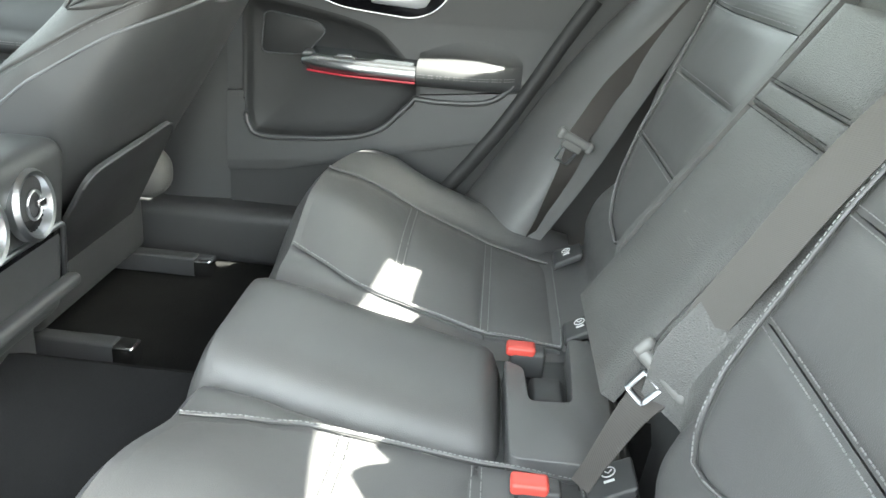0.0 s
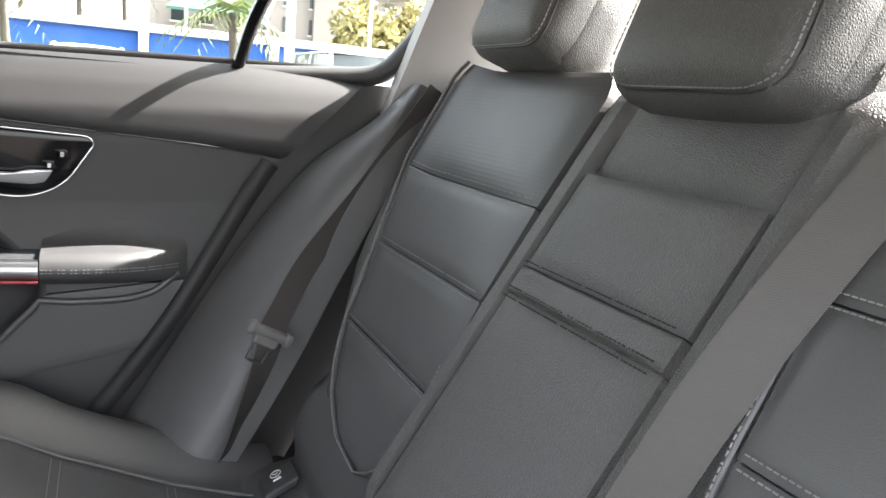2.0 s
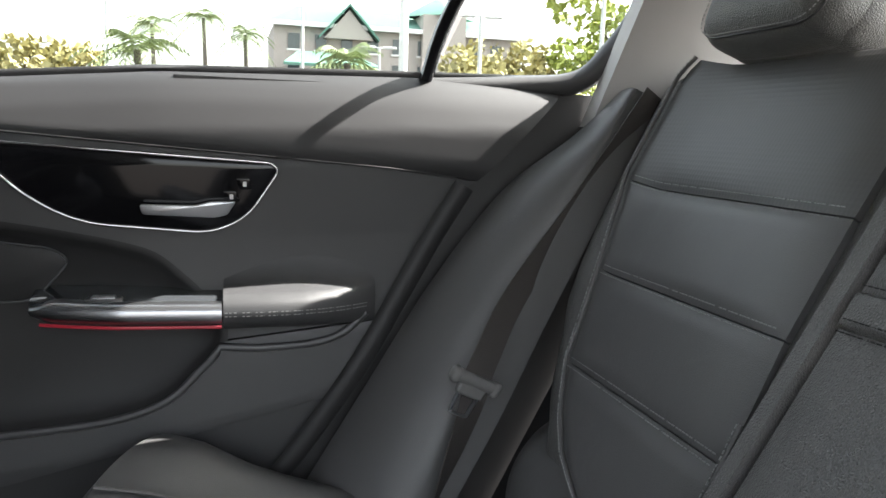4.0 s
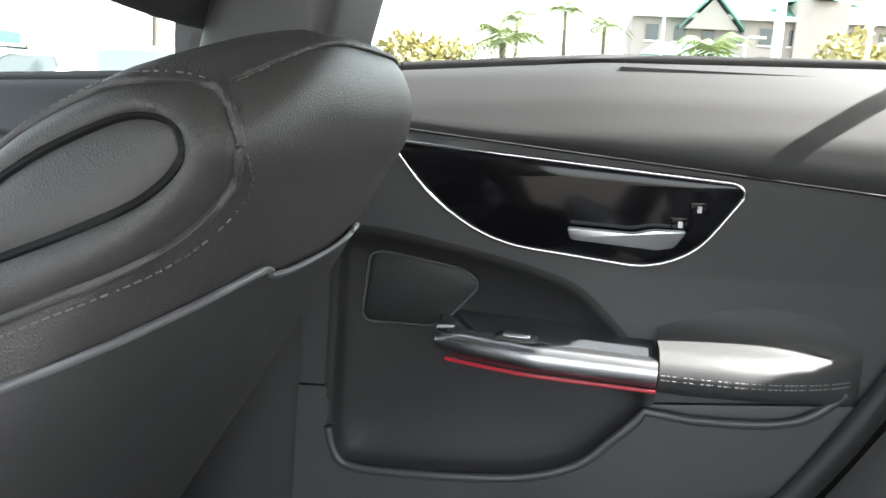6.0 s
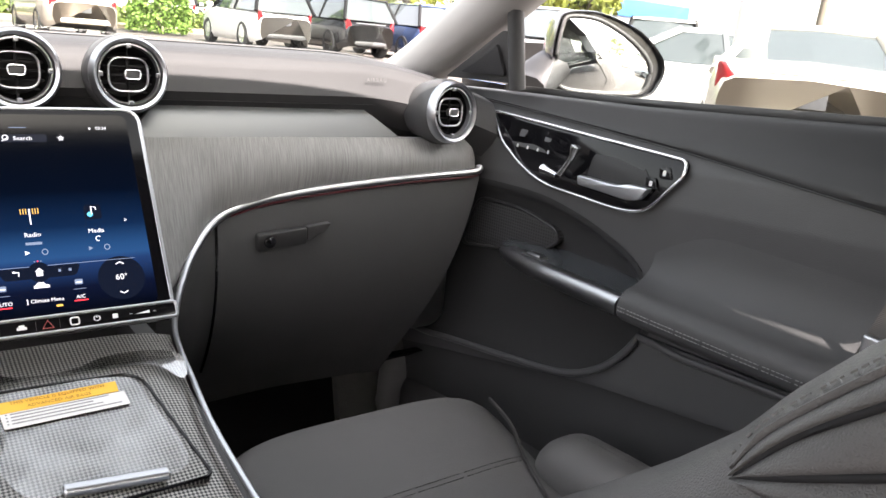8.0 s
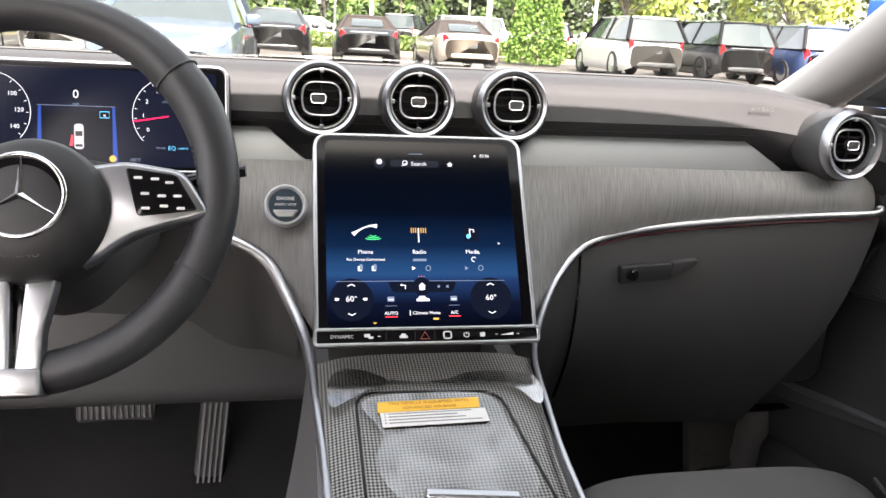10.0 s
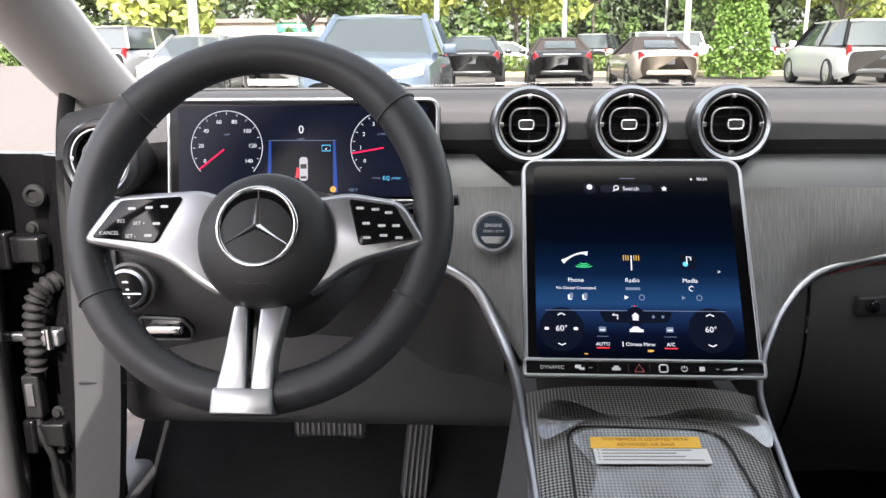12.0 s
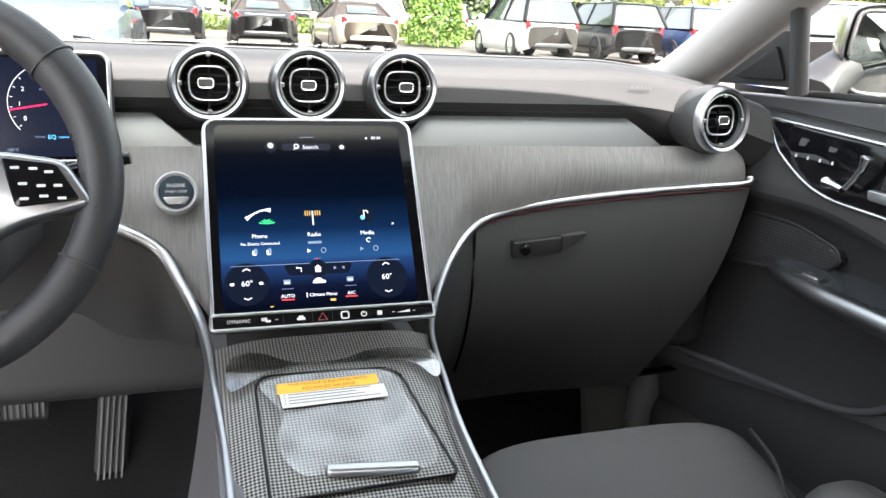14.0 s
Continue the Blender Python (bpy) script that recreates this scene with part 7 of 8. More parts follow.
def film_patch(name, pts, alpha, lift):
    """A piece of clear protective film with milky creases."""
    m = glass_mat("clear_film", clear=0.97, gloss=alpha)
    nt = m.node_tree
    tc, nz, bp, mr = (nt.nodes.new(k) for k in ("ShaderNodeTexCoord", "ShaderNodeTexNoise", "ShaderNodeBump", "ShaderNodeMapRange"))
    nz.inputs["Scale"].default_value, nz.inputs["Detail"].default_value = 26, 4
    bp.inputs["Strength"].default_value, bp.inputs["Distance"].default_value = 0.35, 0.002
    mr.inputs["From Min"].default_value, mr.inputs["From Max"].default_value = 0.35, 0.68
    mr.inputs["To Min"].default_value, mr.inputs["To Max"].default_value = alpha * 0.5, alpha * 1.5
    gl, mx = nt.nodes["Glossy BSDF"], nt.nodes["Mix Shader"]
    gl.inputs["Roughness"].default_value = 0.08
    nt.links.new(tc.outputs["Object"], nz.inputs["Vector"])
    nt.links.new(nz.outputs["Fac"], bp.inputs["Height"])
    nt.links.new(bp.outputs[0], gl.inputs["Normal"])
    nt.links.new(nz.outputs["Fac"], mr.inputs["Value"])
    nt.links.new(mr.outputs[0], mx.inputs[0])
    o = spline([C(x, y, lift) for x, y in pts], 4, True)
    return solid(name, plate(o, (0, 0, -0.0004)), m, "wrinkled clear protective film over the console trim", "plastic film", group="protective films")


film_patch("protective_film", [(-0.088, 1.418), (-0.02, 1.428), (0.045, 1.420), (0.055, 1.38), (0.066, 1.30), (0.04, 1.283), (-0.01, 1.30), (-0.06, 1.29), (-0.082, 1.33), (-0.072, 1.37)], 0.12, 0.0036)
film_patch("protective_film", [(-0.112, 1.470), (-0.085, 1.474), (-0.05, 1.452), (0.0, 1.450), (0.03, 1.462), (0.07, 1.464), (0.105, 1.450), (0.104, 1.415), (0.094, 1.405), (0.08, 1.43), (0.05, 1.441), (-0.06, 1.443), (-0.095, 1.425), (-0.118, 1.41), (-0.122, 1.44)], 0.34, 0.0030)


def sticker():
    ob = thing("warning_label", (-0.02, 1.39, 0.67), "yellow and white airbag warning label on the lid", "label")
    part("paper", plate([C(-0.071, 1.376, 0.0052), C(0.037, 1.379, 0.0052), C(0.036, 1.398, 0.0052), C(-0.072, 1.396, 0.0052)], (0, 0, -0.0006)), mat("label_paper", (0.72, 0.72, 0.70), 0.5, mottle=0.04), ob, "white lower half")
    part("yellow_band", plate([C(-0.074, 1.396, 0.0056), C(0.031, 1.399, 0.0056), C(0.032, 1.414, 0.0056), C(-0.073, 1.411, 0.0056)], (0, 0, -0.0006)), mat("label_yellow", (0.88, 0.50, 0.05), 0.5, mottle=0.04), ob, "yellow upper band")
    ink = mat("label_ink", (0.42, 0.20, 0.02), 0.6, mottle=0)
    grey = mat("label_grey_ink", (0.25, 0.25, 0.25), 0.6, mottle=0)
    slope = math.atan2(con_z(1.41) - con_z(1.38), 0.03)
    for body, y in (("THIS VEHICLE IS EQUIPPED WITH", 1.4085), ("ADVANCED AIR BAGS", 1.4015)):
        m = Matrix.Translation(C(-0.021, y, 0.0059)) @ Matrix.Rotation(slope, 4, 'X') @ Matrix.Rotation(radians(1.2), 4, 'Z')
        text("lettering", body, 0.0056, m, ink, ob)
    for k in range(4):
        y = 1.393 - 0.0042 * k
        part("bullet", plate([C(-0.068, y, 0.0056), C(-0.0665, y, 0.0056), C(-0.0665, y + 0.0014, 0.0056), C(-0.068, y + 0.0014, 0.0056)], (0, 0, -0.0003)), grey, ob)
        w = (0.085, 0.070, 0.078, 0.094)[k]
        part("print_bar", plate([C(-0.064, y, 0.0056), C(-0.064 + w, y + 0.002, 0.0056), C(-0.064 + w, y + 0.0031, 0.0056), C(-0.064, y + 0.0012, 0.0056)], (0, 0, -0.0003)), grey, ob)


sticker()
# wrapped armrest behind the lid
arm = solid("centre_armrest", box((-0.01, 1.06, 0.595), (0.098, 0.19, 0.055), 0.045, 6), mat("wrapped_armrest", (0.30, 0.34, 0.38), 0.22, mottle=0.15, grain=0.03, bump=0.4), "centre armrest still wrapped in clear plastic", "armrest")


# rear end of the console with its two vents
def rear_console():
    ob = thing("rear_air_vents", (0.0, 0.84, 0.38), "rear console end with silver-framed vents and open tray", "air vent")
    part("housing", box((0, 0.90, 0.53), (0.125, 0.055, 0.145), 0.03, 4, warp=lambda p: V(p.x, p.y + 0.12 * p.z * -1, p.z)), HARD, ob)
    for x in (-0.100, 0.012):
        c, ax = V(x, 0.826, 0.605), V(0.05, -1, 0.12)
        v = part("vent_ring", lathe([(0.036, -0.012), (0.041, 0.004), (0.046, 0.006), (0.051, 0.0), (0.050, -0.012)], c, ax, 36), SATIN, ob, "silver vent ring")
        part("vent_bowl", lathe([(0.041, 0.0), (0.034, -0.015), (0.0, -0.018)], c, ax, 30), DARK, v)
        part("vent_loop", tube([c + ax * 0.001 + V(0.017 * math.cos(t), 0, 0.02 * math.sin(t)) for t in np.linspace(0, 2 * math.pi, 24, endpoint=False)], 0.0022, 6, closed=True), SATIN, v)
        part("vent_knob", box(c + ax * 0.006 + V(0.006, 0, 0.002), (0.009, 0.004, 0.005), 0.002, 2), CHROME, v)
    o = rounded([V(-0.12, 0.838, 0.548), V(0.098, 0.838, 0.548), V(0.128, 0.862, 0.44), V(-0.14, 0.862, 0.44)], 0.012)
    part("tray_frame", tube(o, 0.0042, 8, closed=True), SATIN, ob, "satin silver tray frame")
    part("tray_well", plate([p + V(0, 0.003, 0) for p in o], (0, 0.01, 0), 0.001), PIANO, ob)
    part("tray_lip", box((0.0, 0.845, 0.445), (0.128, 0.012, 0.010), 0.008, 4), SOFT_GREY, ob, "dark tray lip")


rear_console()
# kick panel beside the passenger's feet
part("kick_panel", surface(8, 10, lambda u, v: V(0.715 - 0.05 * v, lerp(1.86, 2.15, u), lerp(0.60, 0.24, v)), (0.03, 0, 0)), HARD, front_door)
solid("trim_kick_edge", tube(spline([V(0.715, 1.96, 0.60), V(0.700, 1.93, 0.50), V(0.690, 1.880, 0.41), V(0.675, 1.865, 0.32), V(0.655, 1.87, 0.25)], 6), lambda t: 0.020 + 0.012 * math.sin(math.pi * t), 12), mat("pale_sill_trim", (0.17, 0.168, 0.165), 0.5, mottle=0.08), "pale grey sill end trim in the footwell", "trim", "structure")
# lit wedge of toe board carpet, the light put into a pale colour
solid("trim_lit_toe_carpet", surface(8, 8, lambda u, v: V(lerp(lerp(0.62, 0.56, v), lerp(0.705, 0.69, v), u), lerp(2.02, 1.86, v), lerp(0.42, 0.285, v) + 0.012 * math.sin(math.pi * u)), (0, 0.02, -0.02)), mat("lit_toe_carpet", (0.13, 0.128, 0.12), 0.95, grain=0.004, bump=0.9, mottle=0.35, spec=0.1), "lit carpet on the toe board by the sill, its light painted as a pale colour", "trim", "structure")
# body side behind the rear door edge and at the driver's open door
solid("trim_wheelhouse", surface(10, 10, lambda u, v: V(0.775, lerp(-0.6, 0.45, u), lerp(0.24, 1.03, v)), (0.02, 0, 0)), HARD, "black inner body side behind the rear door", "trim", "structure")
solid("trim_seat_back_wall", surface(8, 8, lambda u, v: V(lerp(-0.76, 0.76, u), lerp(0.02, -0.36, v), lerp(0.24, 0.99, v)), (0, -0.02, 0)), HARD, "black panel behind the rear seat", "trim", "structure")
JAMB = mat("jamb_black_paint", (0.004, 0.004, 0.0044), 0.22, mottle=0.05, spec=0.35)
RUBBER = mat("grey_black_rubber", (0.005, 0.005, 0.005), 0.75, mottle=0.15, spec=0.25)
jamb = thing("door_jamb", (-0.80, 1.75, 0.30), "black door jamb with check strap and wiring boot", "door jamb")
part("panel", surface(8, 12, lambda u, v: V(-0.765 - 0.45 * u, 1.82 + 0.04 * u, lerp(0.03, 0.90, v)), (0, 0.03, 0)), JAMB, jamb, "black painted jamb")
part("inner_flange", surface(6, 24, lambda u, v: V(-0.772 - 0.045 * u - 0.012 * math.sin(math.pi * v), 1.79 + 0.02 * u + 0.008 * math.sin(9 * v), lerp(0.10, 0.90, v)), (0, 0.02, 0)), JAMB, jamb, "stepped inner flange")
part("seal", tube(spline([V(-0.775, 1.86, 1.05), V(-0.765, 1.78, 0.90), V(-0.762, 1.755, 0.65), V(-0.77, 1.74, 0.40), V(-0.77, 1.66, 0.30)], 6), 0.012, 8), RUBBER, jamb, "black rubber door seal")
strap = part("check_strap", join(box((-0.875, 1.785, 0.631), (0.062, 0.006, 0.0065), 0.003, 2), box((-0.822, 1.787, 0.631), (0.016, 0.010, 0.013), 0.004, 3)), SATIN, jamb, "bright steel check strap")
part("strap_pin", lathe([(0.006, -0.016), (0.006, 0.016), (0.0, 0.018)], (-0.820, 1.776, 0.632), (0, 0, 1), 12), CHROME, strap)
boot = spline([V(-0.815, 1.81, 0.712), V(-0.826, 1.79, 0.706), V(-0.837, 1.782, 0.688), V(-0.843, 1.780, 0.655), V(-0.846, 1.780, 0.620), V(-0.850, 1.784, 0.582)], 14)
part("wiring_boot", tube(boot, lambda t: 0.0135 + 0.0028 * math.cos(t * 2 * math.pi * 13), 12), RUBBER, jamb, "ribbed rubber wiring boot")
plug = part("plug", box((-0.862, 1.790, 0.535), (0.013, 0.012, 0.034), 0.003, 3), RUBBER, jamb, "black cable plug")
part("plug_clip", box((-0.862, 1.777, 0.540), (0.006, 0.003, 0.018), 0.001, 1), HARD, plug)
for z in (0.470, 0.765):
    hg = part("hinge", join(box((-0.845, 1.795, z), (0.026, 0.014, 0.020), 0.005, 3), box((-0.872, 1.785, z), (0.010, 0.012, 0.028), 0.005, 3)), JAMB, jamb, "black door hinge")
    for dz in (-0.032, 0.030):
        part("hinge_bolt", lathe([(0.0095, 0.0), (0.0095, 0.004), (0.0065, 0.005), (0.0065, 0.010), (0.0, 0.011)], (-0.838, 1.806, z + dz), (0, -1, 0), 12), RUBBER, hg)
part("grommet", lathe([(0.017, 0.0), (0.016, 0.005), (0.010, 0.007), (0.008, 0.003), (0.0, 0.003)], (-0.830, 1.806, 0.842), (0, -1, 0), 20), RUBBER, jamb, "round rubber grommet")
part("cable", tube(spline([V(-0.862, 1.79, 0.50), V(-0.858, 1.785, 0.47), V(-0.848, 1.79, 0.43), V(-0.850, 1.80, 0.38), V(-0.842, 1.80, 0.34)], 6), 0.006, 8), RUBBER, jamb)


def driver_door():
    """The driver's door, swung wide open on its hinges."""
    ob = thing("driver_door", (-0.93, 1.80, 0.28), "black driver's door standing wide open", "car door")
    m = Matrix.Translation((-0.900, 1.835, 0)) @ Matrix.Rotation(radians(-62), 4, 'Z')

    def w(p):
        return m @ p
    part("inner_panel", box((0, 0, 0), (0.055, 0.52, 0.33), 0.03, 6, warp=lambda p: w(p + V(0.055, -0.54, 0.62))), SOFT_GREY, ob, "dark grey inner lining")
    part("outer_skin", box((0, 0, 0), (0.03, 0.54, 0.36), 0.02, 6, warp=lambda p: w(p + V(-0.03, -0.55, 0.60))), CAR_PAINT, ob, "glossy dark outer skin")
    part("armrest", box((0, 0, 0), (0.035, 0.22, 0.03), 0.02, 4, warp=lambda p: w(p + V(0.135, -0.55, 0.68))), DOOR_SKIN, ob, "black leather armrest")
    part("window_frame", tube([w(V(0, -0.05, 0.95)), w(V(0, -0.45, 1.25)), w(V(0, -0.95, 1.30)), w(V(0, -1.05, 0.97))], 0.02, 8), HARD, ob, "black window frame")
    return ob


driver_door()


# ---------------------------------------------------------------- outside: ground and vehicles
solid("ground", surface(60, 60, lambda u, v: V(lerp(-300, 300, u), lerp(-300, 300, v), 0.0), (0, 0, -0.2)), mat("worn_asphalt", (0.070, 0.060, 0.053), 0.9, grain=0.03, bump=0.4, mottle=0.25), "pale worn asphalt of a parking lot", "ground", "structure")
PAINTS = {k: mat("paint_" + k, c, 0.25, m, mottle=0.03, coat=0.8) for k, c, m in (("white", (0.60, 0.60, 0.59), 0.0), ("black", (0.012, 0.012, 0.014), 0.0), ("blue_grey", (0.09, 0.12, 0.165), 0.3), ("cream", (0.46, 0.42, 0.36), 0.1), ("beige", (0.48, 0.42, 0.36), 0.3), ("grey", (0.16, 0.165, 0.17), 0.3), ("dark_blue", (0.03, 0.05, 0.11), 0.2), ("silver", (0.45, 0.46, 0.47), 0.5))}
TYRE = mat("tyre_rubber", (0.02, 0.02, 0.021), 0.85, mottle=0.15)
DARK_GLASS = mat("vehicle_glass", (0.045, 0.055, 0.058), 0.04, mottle=0.03, spec=0.8)
LAMP_RED = mat("tail_lamp_red", (0.24, 0.010, 0.014), 0.15, mottle=0.05, coat=0.6)
LAMP_CLEAR = mat("head_lamp_clear", (0.75, 0.72, 0.66), 0.12, mottle=0.05, coat=0.8)
CLOTH_TOP = mat("dark_cloth_top", (0.03, 0.022, 0.02), 0.9, mottle=0.15)
PLATE_M = mat("plate_dark", (0.06, 0.06, 0.065), 0.5, mottle=0.1)


def vehicle(name, paint, x, y, heading, kind="sedan", label="", lenf=1.0, soft_top=None):
    """A parked car at (x, y), its nose along heading (degrees clockwise from straight ahead)."""
    P = PAINTS[paint]
    ob = thing(name, (x, y, 0), label or f"{paint.replace('_', ' ')} parked car in the lot", "car", "parked cars")
    M = Matrix.Translation((x, y, 0)) @ Matrix.Rotation(radians(-heading), 4, 'Z')
    S = dict(sedan=dict(L=4.8, w=0.91, belt=0.93, roof=1.45, base=(-1.95, 1.15), top=(-1.0, 0.25), tail=1.06, nose=0.72, hood=0.92, inset=0.30),
             coupe=dict(L=4.7, w=0.91, belt=0.92, roof=1.39, base=(-1.65, 1.0), top=(-0.75, 0.15), tail=1.02, nose=0.70, hood=0.90, inset=0.30),
             suv=dict(L=4.9, w=0.97, belt=1.12, roof=1.80, base=(-2.38, 1.25), top=(-2.0, 0.45), tail=1.12, nose=0.95, hood=1.12, inset=0.22),
             crossover=dict(L=4.6, w=0.91, belt=1.0, roof=1.56, base=(-2.2, 1.15), top=(-1.85, 0.45), tail=1.0, nose=0.84, hood=0.99, inset=0.22),
             truck=dict(L=4.9, w=0.97, belt=1.18, roof=1.85, base=(-2.3, 0.9), top=(-2.25, 0.65), tail=1.18, nose=1.08, hood=1.18, inset=0.10))[kind]
    L, w = S["L"] * lenf, S["w"]
    top = table([(-L / 2, S["tail"] - 0.16), (-L / 2 + 0.12, S["tail"] - 0.02), (-L / 2 + 0.5, S["tail"]), (0.0, S["belt"] + 0.03), (1.1, S["hood"] + 0.04), (L / 2 - 0.5, S["hood"] - 0.05), (L / 2 - 0.12, S["nose"]), (L / 2, S["nose"] - 0.16)])
    wid = table([(-L / 2, w * 0.80), (-L / 2 + 0.25, w * 0.94), (-L / 2 + 0.9, w), (L / 2 - 1.0, w), (L / 2 - 0.25, w * 0.92), (L / 2, w * 0.72)])
    bot = table([(-L / 2, 0.34), (-L / 2 + 0.4, 0.22), (L / 2 - 0.5, 0.2), (L / 2, 0.28)])

    def body(u, v):
        yy = lerp(-L / 2, L / 2, u)
        ww, t, b = wid(yy), top(yy), bot(yy)
        sec = [(-0.90, b), (-0.99, b + 0.14), (-1.0, lerp(b, t, 0.5)), (-0.985, lerp(b, t, 0.72)), (-0.94, lerp(b, t, 0.90)), (-0.82, t - 0.012), (0, t + 0.02)]
        sec = sec + [(-a, c) for a, c in sec[-2::-1]]
        k = v * (len(sec) - 1)
        i = min(int(k), len(sec) - 2)
        a, c = lerp(Vector(sec[i]), Vector(sec[i + 1]), k - i)
        return M @ V(a * ww, yy, c)
    bm = surface(32, 24, body)
    bmesh.ops.holes_fill(bm, edges=[e for e in bm.edges if e.is_boundary], sides=0)
    part("body", smooth(bm, 50), P, ob)
    b0, b1, t0, t1, ins = *S["base"], *S["top"], S["inset"]
    z0, z1 = S["belt"] - 0.02, S["roof"]

    def cabin(u, v):
        """u round the greenhouse, v from belt to roof."""
        ring = [(-1, b0, t0), (-1, lerp(b0, b1, 0.33), lerp(t0, t1, 0.33)), (-1, lerp(b0, b1, 0.66), lerp(t0, t1, 0.66)), (-0.94, b1, t1), (0, b1 + 0.12, t1 + 0.06), (0.94, b1, t1), (1, lerp(b0, b1, 0.66), lerp(t0, t1, 0.66)), (1, lerp(b0, b1, 0.33), lerp(t0, t1, 0.33)), (1, b0, t0), (0, b0 - 0.08, t0 - 0.04)]
        k = u * len(ring)
        i = int(k) % len(ring)
        a, b = Vector(ring[i]), Vector(ring[(i + 1) % len(ring)])
        q = lerp(a, b, k - int(k))
        return M @ V(q.x * lerp(w * 0.92, w * 0.92 - ins, v), lerp(q.y, q.z, v), lerp(z0, z1 - 0.05, v))
    part("window_band", surface(40, 6, cabin), CLOTH_TOP if soft_top else DARK_GLASS, ob, "dark cloth soft top" if soft_top else "dark tinted windows")
    rw = w * 0.92 - ins
    part("roof", surface(12, 12, lambda u, v: M @ V(lerp(-rw, rw, u) * 1.03, lerp(t0 - 0.08, t1 + 0.08, v), z1 - 0.05 + 0.05 * (1 - (2 * u - 1) ** 4) * (1 - (2 * v - 1) ** 4)), M.to_3x3() @ V(0, 0, -0.04)), CLOTH_TOP if soft_top else P, ob)
    if soft_top:
        part("rear_screen", plate([M @ V(a * 0.45, lerp(b0, t0, c) - 0.085, lerp(z0, z1, c)) for a, c in ((-1, 0.35), (1, 0.35), (0.9, 0.75), (-0.9, 0.75))], M.to_3x3() @ V(0, 0.03, 0)), DARK_GLASS, ob)
    for sg in (-1, 1):
        for fb, ft, rr in ((b0, t0, 0.055), (b1, t1, 0.05), (lerp(b0, b1, 0.47), lerp(t0, t1, 0.5), 0.04)):
            part("window_pillar", tube([M @ V(sg * w * 0.915, fb, z0), M @ V(sg * rw * 1.01, ft, z1 - 0.05)], rr, 6), CLOTH_TOP if soft_top else (DARK if kind == 'suv' else P), ob)
        part("door_mirror", box((0, 0, 0), (0.10, 0.06, 0.07), 0.04, 2, warp=lambda p: M @ (p + V(sg * (w + 0.10), b1 - 0.25, z0 + 0.08))), P, ob)
        for a in (-L / 2 + 0.95, L / 2 - 0.95):
            r = 0.34 if kind in ("sedan", "coupe") else 0.39
            c = M @ V(sg * (w - 0.12), a, r)
            wh = part("wheel", lathe([(r * 0.62, 0.115), (r * 0.93, 0.125), (r, 0.09), (r, -0.09), (r * 0.93, -0.125), (r * 0.62, -0.115)], c, M.to_3x3() @ V(sg, 0, 0), 24), TYRE, ob)
            part("rim", lathe([(r * 0.64, 0.10), (r * 0.60, 0.112), (r * 0.2, 0.085), (0.0, 0.09)], c, M.to_3x3() @ V(sg, 0, 0), 20), PAINTS["silver"] if paint != "black" else PAINTS["black"], wh)
        tz = S["tail"] - 0.17
        lw, lh = (0.12, 0.125) if kind in ("sedan", "coupe", "crossover") else (0.10, 0.17)
        part("tail_lamp", box((0, 0, 0), (lw, 0.10, lh), 0.03, 4, warp=lambda p: M @ V(sg * (w * 0.76 + (sg * p.x - lw) * (1 - 0.62 * max(-0.3, p.z / lh)) * 0.8 + 0.08), -L / 2 + 0.12 + p.y + 0.55 * max(0, sg * p.x), tz + p.z)), LAMP_RED, ob, "red tail lamp")
        part("head_lamp", box((0, 0, 0), (0.20, 0.12, 0.075), 0.04, 3, warp=lambda p: M @ V(sg * (w * 0.62) + p.x, L / 2 - 0.16 + p.y - 0.45 * max(0, sg * p.x), S["nose"] - 0.06 + p.z + 0.2 * sg * p.x)), LAMP_CLEAR, ob, "clear headlamp")
    part("number_plate", box((0, 0, 0), (0.16, 0.012, 0.075), 0.004, 1, warp=lambda p: M @ (p + V(0, -L / 2 - 0.012 + 0.03, S["tail"] - 0.30))), PLATE_M, ob, "blank dark plate")
    part("grille", box((0, 0, 0), (w * 0.42, 0.03, 0.09), 0.02, 2, warp=lambda p: M @ (p + V(0, L / 2 - 0.02, S["nose"] - 0.14))), PAINTS["silver"], ob)
    part("trunk_line", tube([M @ V(a, -L / 2 + 0.035 + 0.12 * a * a, S["tail"] - 0.10) for a in np.linspace(-0.5, 0.5, 10)], 0.012, 5), PAINTS["silver"], ob)
    part("rear_bumper", box((0, 0, 0), (w * 0.80, 0.10, 0.07), 0.05, 4, warp=lambda p: M @ V(p.x, -L / 2 + 0.06 + p.y + 0.12 * p.x * p.x, 0.44 + p.z)), P if kind != "suv" else HARD, ob)
    return ob


vehicle("suv", "blue_grey", -1.62, 12.6, 181, "crossover", "blue grey sport utility car parked nose towards the windscreen")
vehicle("sedan", "black", -0.45, 24.6, 2, "sedan", "dark sedan parked with its red tail lamps in view")
vehicle("convertible", "black", 2.0, 24.7, 2, "coupe", "black convertible with a dark cloth roof", soft_top=True)
vehicle("convertible", "beige", 4.6, 24.3, -1, "coupe", "beige convertible with a dark cloth roof", soft_top=True)
vehicle("suv", "white", 10.15, 24.6, 2, "suv", "white luxury sport utility car with black glass")
vehicle("suv", "black", 12.75, 24.2, 2, "suv", "black sport utility car beside the white one")
vehicle("suv", "dark_blue", 15.3, 24.0, 2, "suv", "dark blue car in the parking row")
vehicle("sedan", "white", 17.9, 23.4, 2, "sedan", "white sedan at the end of the row")
vehicle("off_roader", "grey", -11.2, 26.6, 8, "truck", "grey boxy off-road car with a red tail lamp")
vehicle("sedan", "white", -4.1, 18.9, 3, "sedan", "white sedan parked ahead of the wheel")
